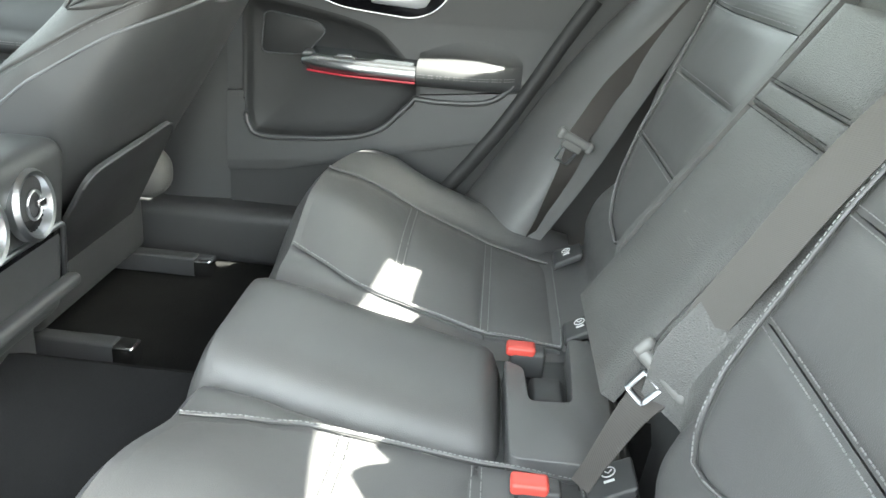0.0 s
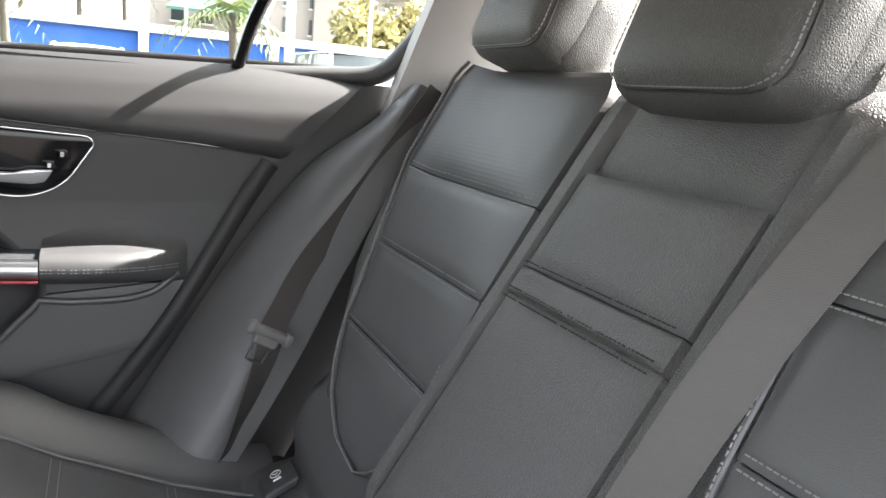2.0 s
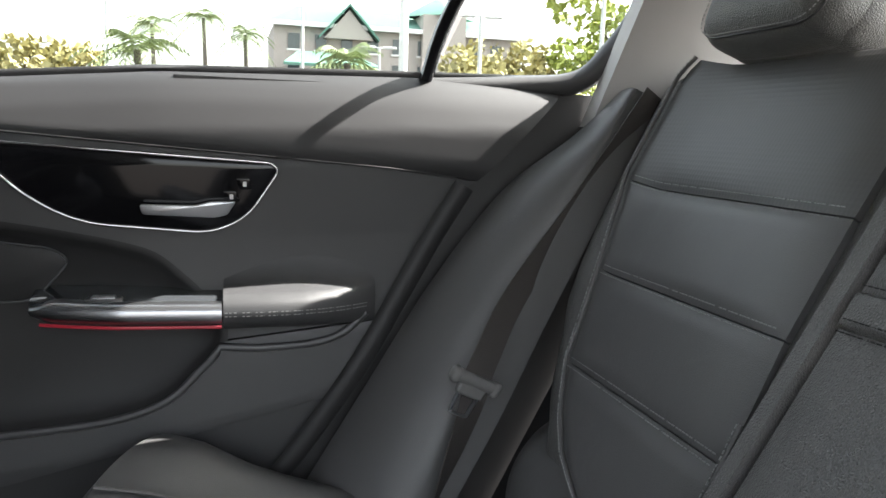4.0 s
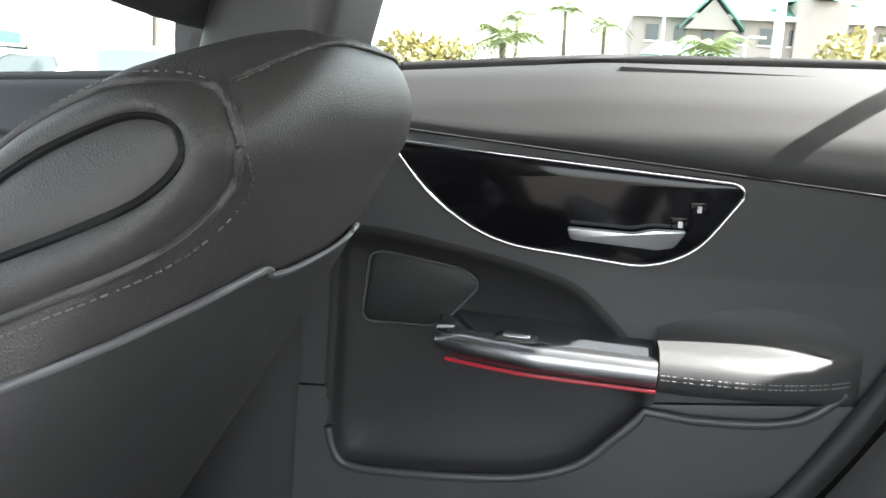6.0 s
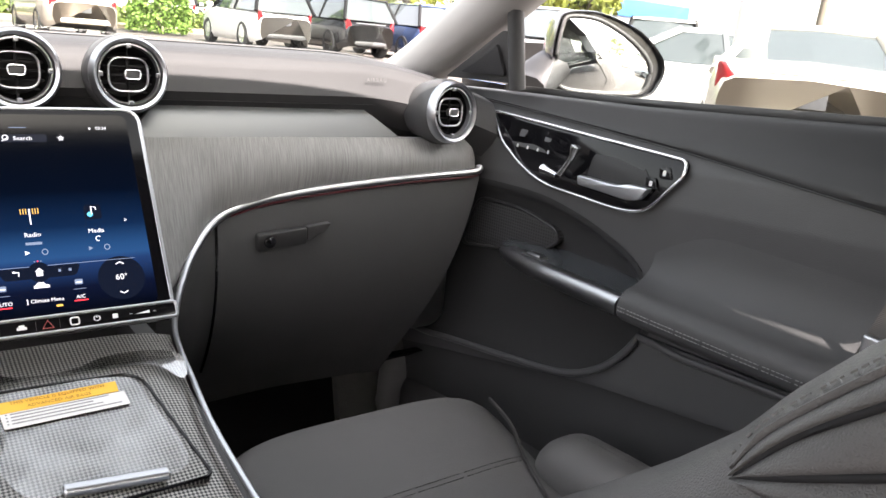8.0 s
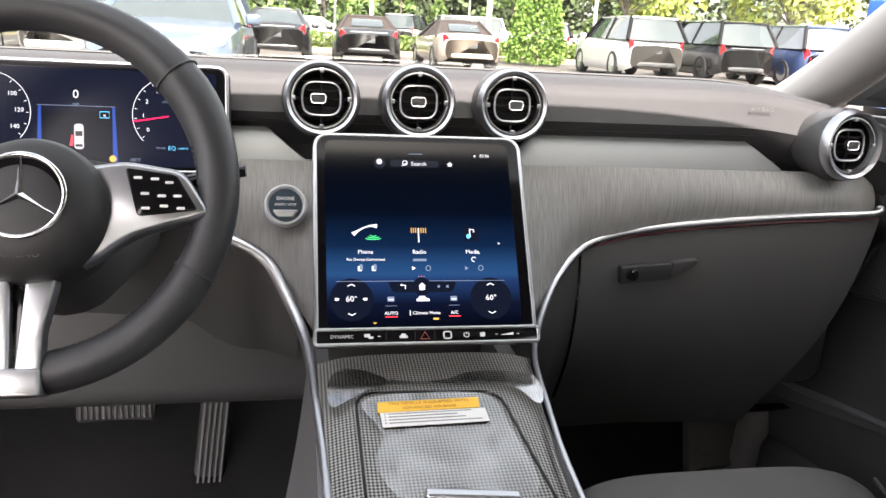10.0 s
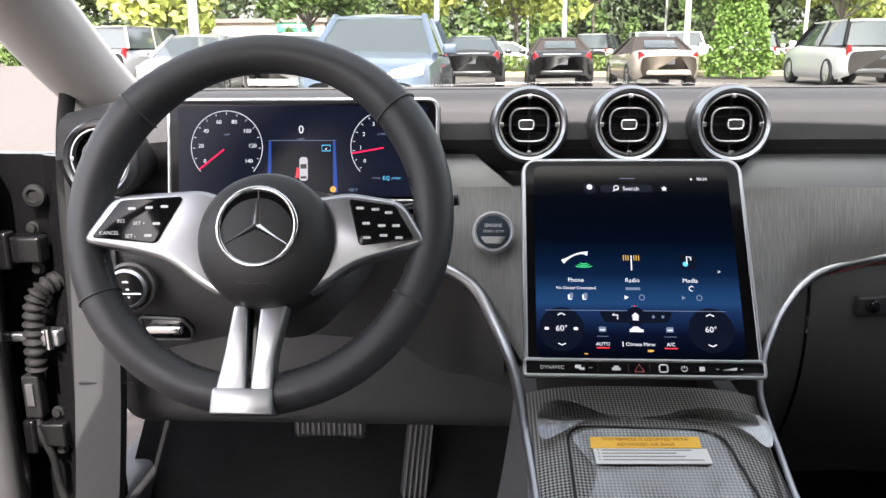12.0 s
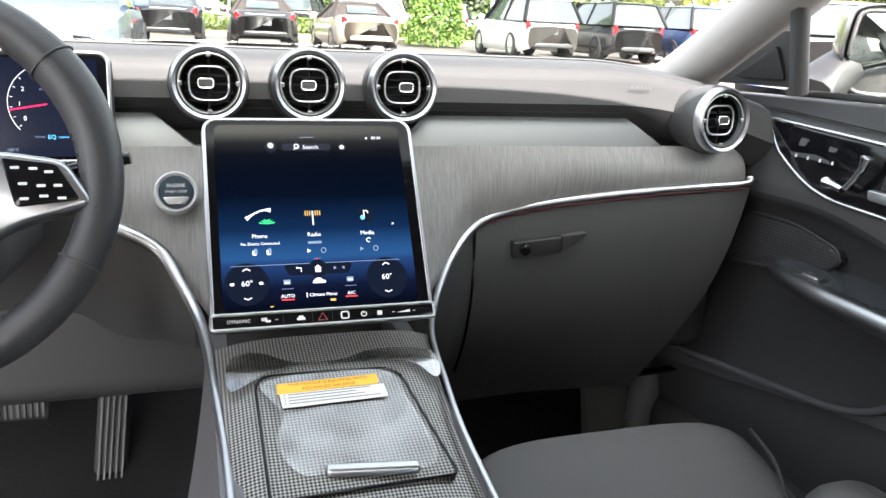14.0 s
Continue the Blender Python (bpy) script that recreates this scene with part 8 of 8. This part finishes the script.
vehicle("sedan", "grey", -6.8, 19.4, 175, "sedan", "grey sedan half hidden by the steering wheel")
vehicle("sedan", "cream", 8.5, 5.5, 60, "sedan", "cream white sedan parked tail-on beside the car", 1.04)
vehicle("sedan", "white", 10.6, 8.6, -38, "sedan", "white sedan parked across the lane")
vehicle("suv", "grey", 14.2, 15.4, 50, "suv", "grey sport utility car in the side row")
vehicle("suv", "white", 16.4, 14.0, 50, "suv", "white sport utility car in the side row")
vehicle("sedan", "white", 19.6, 14.2, 50, "sedan", "white sedan in the side row")
for k, (yy, p, kd) in enumerate(((3.2, "white", "sedan"), (0.6, "white", "sedan"), (-2.0, "silver", "sedan"), (-4.7, "white", "truck"), (-7.3, "blue_grey", "suv"), (-10.0, "silver", "sedan"))):
    vehicle("sedan" if kd == "sedan" else "suv", p, 15.0 + 0.4 * k, yy, 268, kd, f"{p.replace('_', ' ')} car in the far side row")
for k, (xx, p, kd) in enumerate(((-3.0, "white", "truck"), (0.8, "white", "sedan"), (4.6, "silver", "suv"), (7.4, "white", "truck"), (10.6, "white", "suv"), (13.6, "white", "sedan"), (17.2, "grey", "suv"), (20.6, "white", "suv"), (-9.5, "silver", "sedan"), (-13.0, "white", "suv"), (-16.5, "grey", "sedan"))):
    vehicle("suv" if kd != "sedan" else "sedan", p, xx * 1.25, 40.0 + (k % 3), 90 if k % 2 else 20, kd, f"{p.replace('_', ' ')} car in the distant row")

vehicle("sedan", "silver", 5.4, -7.5, 265, "sedan", "silver sedan parked behind, seen in the door mirror")
vehicle("suv", "white", 6.6, -11.0, 265, "suv", "white sport utility car parked behind, seen in the door mirror")
vehicle("sedan", "dark_blue", 8.6, -14.6, 265, "sedan", "dark blue sedan parked behind, seen in the door mirror")

# ---------------------------------------------------------------- planting, poles, buildings
def leaf_mat(name, base, rand=0.45, rough=0.6):
    m = mat(name, base, rough, mottle=0, spec=0.3)
    nt = m.node_tree
    b = nt.nodes["Principled BSDF"]
    g, mr, sc = (nt.nodes.new(k) for k in ("ShaderNodeNewGeometry", "ShaderNodeMapRange", "ShaderNodeVectorMath"))
    sc.operation = 'SCALE'
    sc.inputs[0].default_value = base
    mr.inputs["To Min"].default_value, mr.inputs["To Max"].default_value = 1 - rand, 1 + rand
    nt.links.new(g.outputs["Random Per Island"], mr.inputs["Value"])
    nt.links.new(mr.outputs[0], sc.inputs["Scale"])
    nt.links.new(sc.outputs[0], b.inputs["Base Color"])
    b.inputs["Subsurface Weight"].default_value = 0.0
    return m


LEAF = leaf_mat("oak_leaves", (0.075, 0.12, 0.032))
LEAF_YELLOW = leaf_mat("yellow_green_leaves", (0.30, 0.34, 0.08))
LEAF_ORANGE = leaf_mat("rusty_blossom_leaves", (0.34, 0.30, 0.13))
LEAF_CONE = leaf_mat("cypress_leaves", (0.11, 0.19, 0.035), 0.35)
LEAF_HEDGE = leaf_mat("hedge_leaves", (0.10, 0.145, 0.035), 0.4)
LEAF_PALM = leaf_mat("palm_leaves", (0.21, 0.25, 0.12), 0.3)
BARK = mat("grey_bark", (0.13, 0.11, 0.09), 0.9, grain=0.05, bump=0.6, mottle=0.3)
rng = np.random.RandomState(4)


def leaf_mesh(centres, size, flat=0.6):
    """Leaf sprays: small bent quads round the given centres."""
    n = len(centres)
    a = rng.normal(size=(n, 3))
    a /= np.linalg.norm(a, axis=1)[:, None]
    b = np.cross(a, rng.normal(size=(n, 3)))
    b /= np.linalg.norm(b, axis=1)[:, None]
    s = size * rng.uniform(0.6, 1.4, n)[:, None]
    c = np.asarray(centres)
    v = np.stack([c - a * s, c + b * s * flat, c + a * s, c - b * s * flat], 1).reshape(-1, 3)
    me = bpy.data.meshes.new("leaves")
    me.from_pydata(v.tolist(), [], [(4 * i, 4 * i + 1, 4 * i + 2, 4 * i + 3) for i in range(n)])
    return me


def crown_points(blobs, n):
    out = []
    for (cx, cy, cz, r) in blobs:
        d = rng.normal(size=(n, 3))
        d /= np.linalg.norm(d, axis=1)[:, None]
        rad = r * rng.uniform(0.45, 1.08, n) ** 0.6
        out.append(np.array([cx, cy, cz]) + d * rad[:, None] * np.array([1, 1, 0.8]))
    return np.concatenate(out)


def tree(x, y, h, spread, leaves, label, n=260, leaf=0.22):
    ob = thing("tree", (x, y, 0), label, "tree", "trees round the lot")
    limbs = [tube([V(x, y, 0), V(x + 0.05, y, h * 0.25), V(x - 0.05, y + 0.1, h * 0.5)], lambda t: 0.16 * (1 - 0.5 * t), 8)]
    blobs = []
    for k in range(9):
        a, rr = k * 2.4, spread * rng.uniform(0.15, 0.75)
        c = (x + rr * math.cos(a), y + rr * math.sin(a), h * rng.uniform(0.42, 0.86))
        blobs.append((*c, spread * rng.uniform(0.28, 0.48)))
        limbs.append(tube([V(x, y, h * 0.32), V(lerp(x, c[0], 0.5), lerp(y, c[1], 0.5), lerp(h * 0.4, c[2], 0.6)), V(*c)], lambda t: 0.07 * (1 - 0.7 * t), 5))
    part("trunk", join(*limbs), BARK, ob)
    me = leaf_mesh(crown_points(blobs, n), leaf)
    me.materials.append(leaves)
    cr = new("crown", me)
    cr.parent = ob
    cr.matrix_parent_inverse = Matrix.Translation(-ob.location)
    return ob


def palm(x, y, h, label):
    ob = thing("palm_tree", (x, y, 0), label, "palm tree", "palms beside the lot")
    part("trunk", tube([V(x, y, 0), V(x + 0.1, y, h * 0.5), V(x + 0.05, y + 0.1, h)], lambda t: 0.17 - 0.06 * t, 8), BARK, ob)
    top = V(x + 0.05, y + 0.1, h)
    verts, faces = [], []
    for k in range(26):
        a, el, L = k * 2.399, rng.uniform(-0.5, 1.1), rng.uniform(1.5, 2.2)
        d = Vector((math.cos(a) * math.cos(el), math.sin(a) * math.cos(el), math.sin(el)))
        side = Vector((-math.sin(a), math.cos(a), 0))
        for j in range(12):
            t = (j + 1) / 12
            p = top + d * L * t + V(0, 0, -1.2 * t * t)
            for sg in (-1, 1):
                tip = p + side * sg * 0.55 * math.sin(math.pi * min(t + 0.15, 1)) + V(0, 0, -0.28) + d * 0.18
                i = len(verts)
                verts += [tuple(p), tuple(p + d * 0.07), tuple(tip)]
                faces.append((i, i + 1, i + 2))
    me = bpy.data.meshes.new("crown")
    me.from_pydata(verts, [], faces)
    me.materials.append(LEAF_PALM)
    cr = new("crown", me)
    cr.parent = ob
    cr.matrix_parent_inverse = Matrix.Translation(-ob.location)


def stuff_leaves(name, pts, size, m, label, category):
    me = leaf_mesh(pts, size)
    me.materials.append(m)
    return tagged(new(name, me), label, category, kind="stuff")


# clipped cone beside the row, hedge behind it
hh, rr = rng.uniform(0, 1, 9000), rng.uniform(0, 2 * math.pi, 9000)
rad = (1.05 * (1 - hh ** 1.8) + 0.04) * rng.uniform(0.72, 1.05, 9000)
cone = thing("conical_shrub", (8.85, 29.8, 0), "tall bright green conical shrub beside the hedge", "shrub")
part("stem", tube([V(8.85, 29.8, 0), V(8.85, 29.8, 3.2)], 0.06, 6), BARK, cone)
me = leaf_mesh(np.stack([8.85 + rad * np.cos(rr), 29.8 + rad * np.sin(rr), 0.08 + hh * 4.3], 1), 0.07)
me.materials.append(LEAF_CONE)
cr = new("foliage", me)
cr.parent = cone
cr.matrix_parent_inverse = Matrix.Translation(-cone.location)
hx = rng.uniform(0, 1, 9000)
stuff_leaves("hedge", np.stack([lerp(-12, 22, hx), 35.5 + rng.uniform(-0.5, 0.5, 9000), rng.uniform(0.05, 0.80, 9000) ** 0.8 + 0.08 * np.sin(hx * 60)], 1), 0.11, LEAF_HEDGE, "low clipped hedge behind the parked cars", "hedge")
solid("hedge_strip", box((5, 34.6, 0.07), (17.5, 2.0, 0.07), 0.0, 1), mat("sandy_verge", (0.30, 0.25, 0.16), 0.95, mottle=0.3), "sandy planting strip under the hedge", "verge", "structure")
stuff_leaves("hedge", np.stack([rng.uniform(24, 26, 2500), rng.uniform(2, 26, 2500), rng.uniform(0.1, 1.3, 2500)], 1), 0.2, LEAF_HEDGE, "low shrubs along the side of the lot", "hedge")


def far_wood(n, crowns, x0, x1, y0, y1, h0, h1, size, m, label):
    """Many overlapping crowns of uneven height, with gaps between them."""
    cx, cy, ch = rng.uniform(x0, x1, crowns), rng.uniform(y0, y1, crowns), rng.uniform(h0, h1, crowns)
    k = rng.randint(0, crowns, n)
    w = ch[k] * 0.28
    up = rng.uniform(0, 1, n)
    wide = np.sqrt(np.clip(1 - (2 * up - 0.9) ** 2, 0.05, 1))
    a, r = rng.uniform(0, 2 * math.pi, n), np.sqrt(rng.uniform(0, 1, n))
    stuff_leaves("far_wood", np.stack([cx[k] + w * wide * r * np.cos(a), cy[k] + w * wide * r * np.sin(a), ch[k] * up], 1), size, m, label, "woods")


LEAF_FAR = leaf_mat("distant_leaves", (0.060, 0.082, 0.038), 0.55)
far_wood(52000, 75, -80, 65, 82, 98, 8, 17, 0.42, LEAF_FAR, "dark green line of trees behind the lot")
far_wood(14000, 40, -60, 45, 66, 78, 2.5, 6, 0.3, LEAF, "lower green trees behind the lot")
for x, y, h, s, m, lab in ((-14, 34, 6.0, 3.6, LEAF_YELLOW, "yellow-green tree at the edge of the lot"), (-9.5, 44, 7, 3.2, LEAF, "green tree at the edge of the lot"), (-2.8, 47, 9, 4.2, LEAF_YELLOW, "yellow-green tree beyond the parked cars"), (1.6, 46, 8, 3.6, LEAF_YELLOW, "yellow-green tree beyond the parked cars"),
                           (7, 55, 10, 4.0, LEAF, "green tree beyond the parked cars"), (14, 52, 9, 4.2, LEAF, "green tree beyond the parked cars"), (20, 48, 8, 4.0, LEAF_YELLOW, "yellow-green tree near the lane"), (26, 40, 7, 3.8, LEAF_YELLOW, "yellow-green tree near the lane"), (30, 30, 6, 3.4, LEAF_YELLOW, "yellow-green tree near the lane"),
                           (40, 9, 4.6, 3.4, LEAF_ORANGE, "rust-tinted small tree beyond the side window"), (40, 14, 4.2, 3.0, LEAF_YELLOW, "yellow-green small tree beyond the side window"), (38, -12.5, 5.4, 3.8, LEAF_ORANGE, "rust-tinted tree before the hotel"), (34, -18, 8.5, 4.4, LEAF_YELLOW, "bright yellow-green tree beyond the quarter window"), (30, -22.5, 8, 4.2, LEAF_YELLOW, "bright yellow-green tree beyond the quarter window"),
                           (22, -21, 7, 3.4, LEAF, "green tree beyond the quarter window"), (13, -27, 9, 4.6, LEAF, "tall green tree behind the parked cars"), (5, -33, 10, 5.0, LEAF_YELLOW, "yellow-green tree behind the parked cars"), (20, -38, 12, 6.0, LEAF, "tall green tree behind the parked cars")):
    tree(x, y, h, s, m, lab)
for x, y, h in ((45, 4.2, 6.2), (46, 1.6, 6.8), (45.5, -0.6, 6.0), (30, 17.5, 7.2), (26, 3.0, 3.2), (24, -3.2, 3.0), (-8, 50, 5)):
    palm(x, y, h, "palm tree with drooping fronds beside the lot")
POLE = mat("pale_painted_pole", (0.55, 0.55, 0.53), 0.5, mottle=0.1)
CONCRETE = mat("pole_concrete", (0.42, 0.41, 0.39), 0.9, grain=0.05, bump=0.3, mottle=0.2)


def pole(x, y, h, r=0.09, twin=True):
    ob = thing("light_pole", (x, y, 0), "pale parking lot light pole on a round base", "light pole", "light poles of the lot")
    part("shaft", tube([V(x, y, 0), V(x, y, h)], lambda t: r * (1 - 0.3 * t), 10), POLE, ob)
    part("base", lathe([(0.30, 0), (0.30, 0.7), (0.27, 0.75), (0, 0.75)], (x, y, 0), (0, 0, 1), 20), CONCRETE, ob)
    for sg in (-1, 1) if twin else (1,):
        hd = part("lamp_head", box((x + 0.2, y + sg * 0.55, h), (0.17, 0.36, 0.06), 0.03, 2), POLE, ob)
        part("lamp_arm", tube([V(x, y, h - 0.05), V(x + 0.1, y + sg * 0.3, h)], 0.03, 6), POLE, hd)
    return ob


for x, y, h, r in ((-7.3, 20.5, 9, 0.13), (-1.9, 31, 9, 0.10), (-10.5, 46, 9, 0.09), (3.3, 36, 9, 0.10), (7.4, 31.5, 9, 0.12), (2.6, 52, 9, 0.09), (15, 40, 9, 0.10), (12, 56, 9, 0.09), (7.05, 5.35, 9, 0.17), (34, 5.0, 9, 0.11), (36, 0.4, 9, 0.11), (44, -3.5, 9, 0.10), (21.5, -4.3, 9, 0.14), (43, 10, 9, 0.1), (30, -9.2, 5.6, 0.10), (40, -7, 5.2, 0.09), (24, -11.5, 6, 0.1), (20, 13, 9, 0.12)):
    pole(x, y, h, r)
WALL_T = mat("hotel_render", (0.36, 0.32, 0.29), 0.9, mottle=0.1)
ROOF_G = mat("green_metal_roof", (0.10, 0.21, 0.165), 0.85, mottle=0.1)
BLUE = mat("blue_painted_wall", (0.03, 0.14, 0.52), 0.6, mottle=0.08)
WHITE_W = mat("white_painted_wall", (0.72, 0.72, 0.70), 0.7, mottle=0.06)


def hotel():
    x0, ya, yb, h = 92.0, -34.0, -4.5, 12.6
    ob = thing("hotel", (x0, (ya + yb) / 2, 0), "beige four-storey hotel with a green metal roof", "building")
    part("wall", box((x0 + 7, (ya + yb) / 2, h / 2), (7, (yb - ya) / 2, h / 2), 0.0, 1), WALL_T, ob)
    part("roof", plate([V(x0 - 0.8, ya - 0.8, h), V(x0 - 0.8, yb + 0.8, h), V(x0 + 5.5, yb - 3, h + 2.6), V(x0 + 5.5, ya + 3, h + 2.6)], (0.3, 0, 0.25)), ROOF_G, ob, "green metal roof")
    part("roof_edge", box((x0 - 0.8, (ya + yb) / 2, h), (0.15, (yb - ya) / 2 + 0.9, 0.25), 0.0, 1), WHITE_W, ob)
    for yc in (-12.8,):
        part("gable", plate([V(x0 - 1.2, yc - 2.8, h - 1.4), V(x0 - 1.2, yc + 2.8, h - 1.4), V(x0 - 1.2, yc, h + 1.8)], (4, 0, 0)), WALL_T, ob)
        for sg in (-1, 1):
            part("gable_roof", plate([V(x0 - 1.6, yc, h + 2.2), V(x0 - 1.6, yc + sg * 3.4, h - 1.5), V(x0 + 4, yc + sg * 3.4, h - 1.5), V(x0 + 4, yc, h + 2.2)], (0, 0, 0.3)), ROOF_G, ob)
    part("tower", box((x0 + 2, -24, h / 2 + 1), (3, 2.6, h / 2 + 1), 0, 1), WALL_T, ob)
    part("tower_roof", lathe([(4.4, 0), (0.6, 2.2), (0.0, 2.3)], (x0 + 2, -24, h + 2), (0, 0, 1), 4), ROOF_G, ob)
    wm = mesh_of("window", box((0, 0, 0), (0.12, 0.65, 0.85), 0, 1), DARK_GLASS)
    fm = mesh_of("window_sill", box((0, 0, 0), (0.16, 0.80, 0.10), 0, 1), WHITE_W)
    for st in range(4):
        for k in range(9):
            y = yb - 2.2 - 3.0 * k
            for me, nm, dz in ((wm, "window", 0), (fm, "window_sill", -0.95)):
                o = new(nm, me)
                o.location = (x0 - 0.05, y, 1.9 + 2.95 * st + dz)
                o.parent = ob
                o.matrix_parent_inverse = Matrix.Translation(-ob.location)
    part("porch_roof", plate([V(x0 - 9, -15, 7.4), V(x0 - 9, -5, 7.4), V(x0 - 2, -7, 9.2), V(x0 - 2, -13, 9.2)], (0, 0, 0.3)), ROOF_G, ob)


hotel()
bw = thing("blue_wall_building", (33, -3, 0), "long low blue building with a white roof edge", "building")
part("wall", box((34, -3.5, 1.3), (1.0, 8.5, 1.3), 0.0, 1), BLUE, bw)
part("roof_edge", box((33.9, -3.5, 2.75), (1.2, 8.8, 0.16), 0.02, 1), WHITE_W, bw)
for k in range(4):
    part("column", box((32.7, -11 + 5 * k, 1.35), (0.18, 0.18, 1.35), 0.02, 1), WHITE_W, bw)
bw2 = thing("blue_awning_building", (34, 34, 0), "white building with a blue fascia beyond the cars", "building")
part("wall", box((36, 36, 1.6), (6, 3, 1.6), 0.0, 1), WHITE_W, bw2)
part("fascia", box((35.9, 35.9, 3.3), (6.2, 3.2, 0.5), 0.05, 1), BLUE, bw2)
st = thing("store", (-21, 76, 0), "low beige store with a green sign", "building")
part("wall", box((-21, 78, 1.8), (6.5, 4, 1.8), 0.0, 1), mat("store_render", (0.42, 0.34, 0.28), 0.9, mottle=0.1), st)
part("roof", box((-21, 78, 3.75), (6.8, 4.3, 0.18), 0.02, 1), mat("store_roof", (0.22, 0.18, 0.16), 0.8, mottle=0.1), st)
sg_ = part("sign_board", box((-17.2, 73.9, 3.2), (1.7, 0.08, 0.45), 0.02, 1), mat("green_sign", (0.05, 0.28, 0.16), 0.5, mottle=0.05), st, "green sign board")
part("sign_bar", box((-17.2, 73.8, 3.25), (1.2, 0.03, 0.1), 0.0, 1), WHITE_W, sg_)
bs = thing("sign", (21, -13.4, 0), "white lot sign on a post beyond the quarter window", "sign")
part("post", tube([V(21, -13.4, 0), V(21, -13.4, 3.0)], 0.05, 6), POLE, bs)
part("board", box((20.95, -13.4, 2.9), (0.04, 0.7, 0.55), 0.02, 1), WHITE_W, bs)
for k in range(3):
    part("print_bar", box((20.9, -13.4, 3.15 - 0.22 * k), (0.012, 0.45, 0.05), 0, 1), PLATE_M, bs)
# painted bay lines
LINE = mat("worn_white_line", (0.55, 0.55, 0.52), 0.9, mottle=0.25)
for k in range(9):
    solid("bay_line", box((-8.2 + 2.7 * k, 20.5, 0.004), (0.05, 2.6, 0.004), 0.0, 1), LINE, "worn white parking bay line", "road marking", "structure")
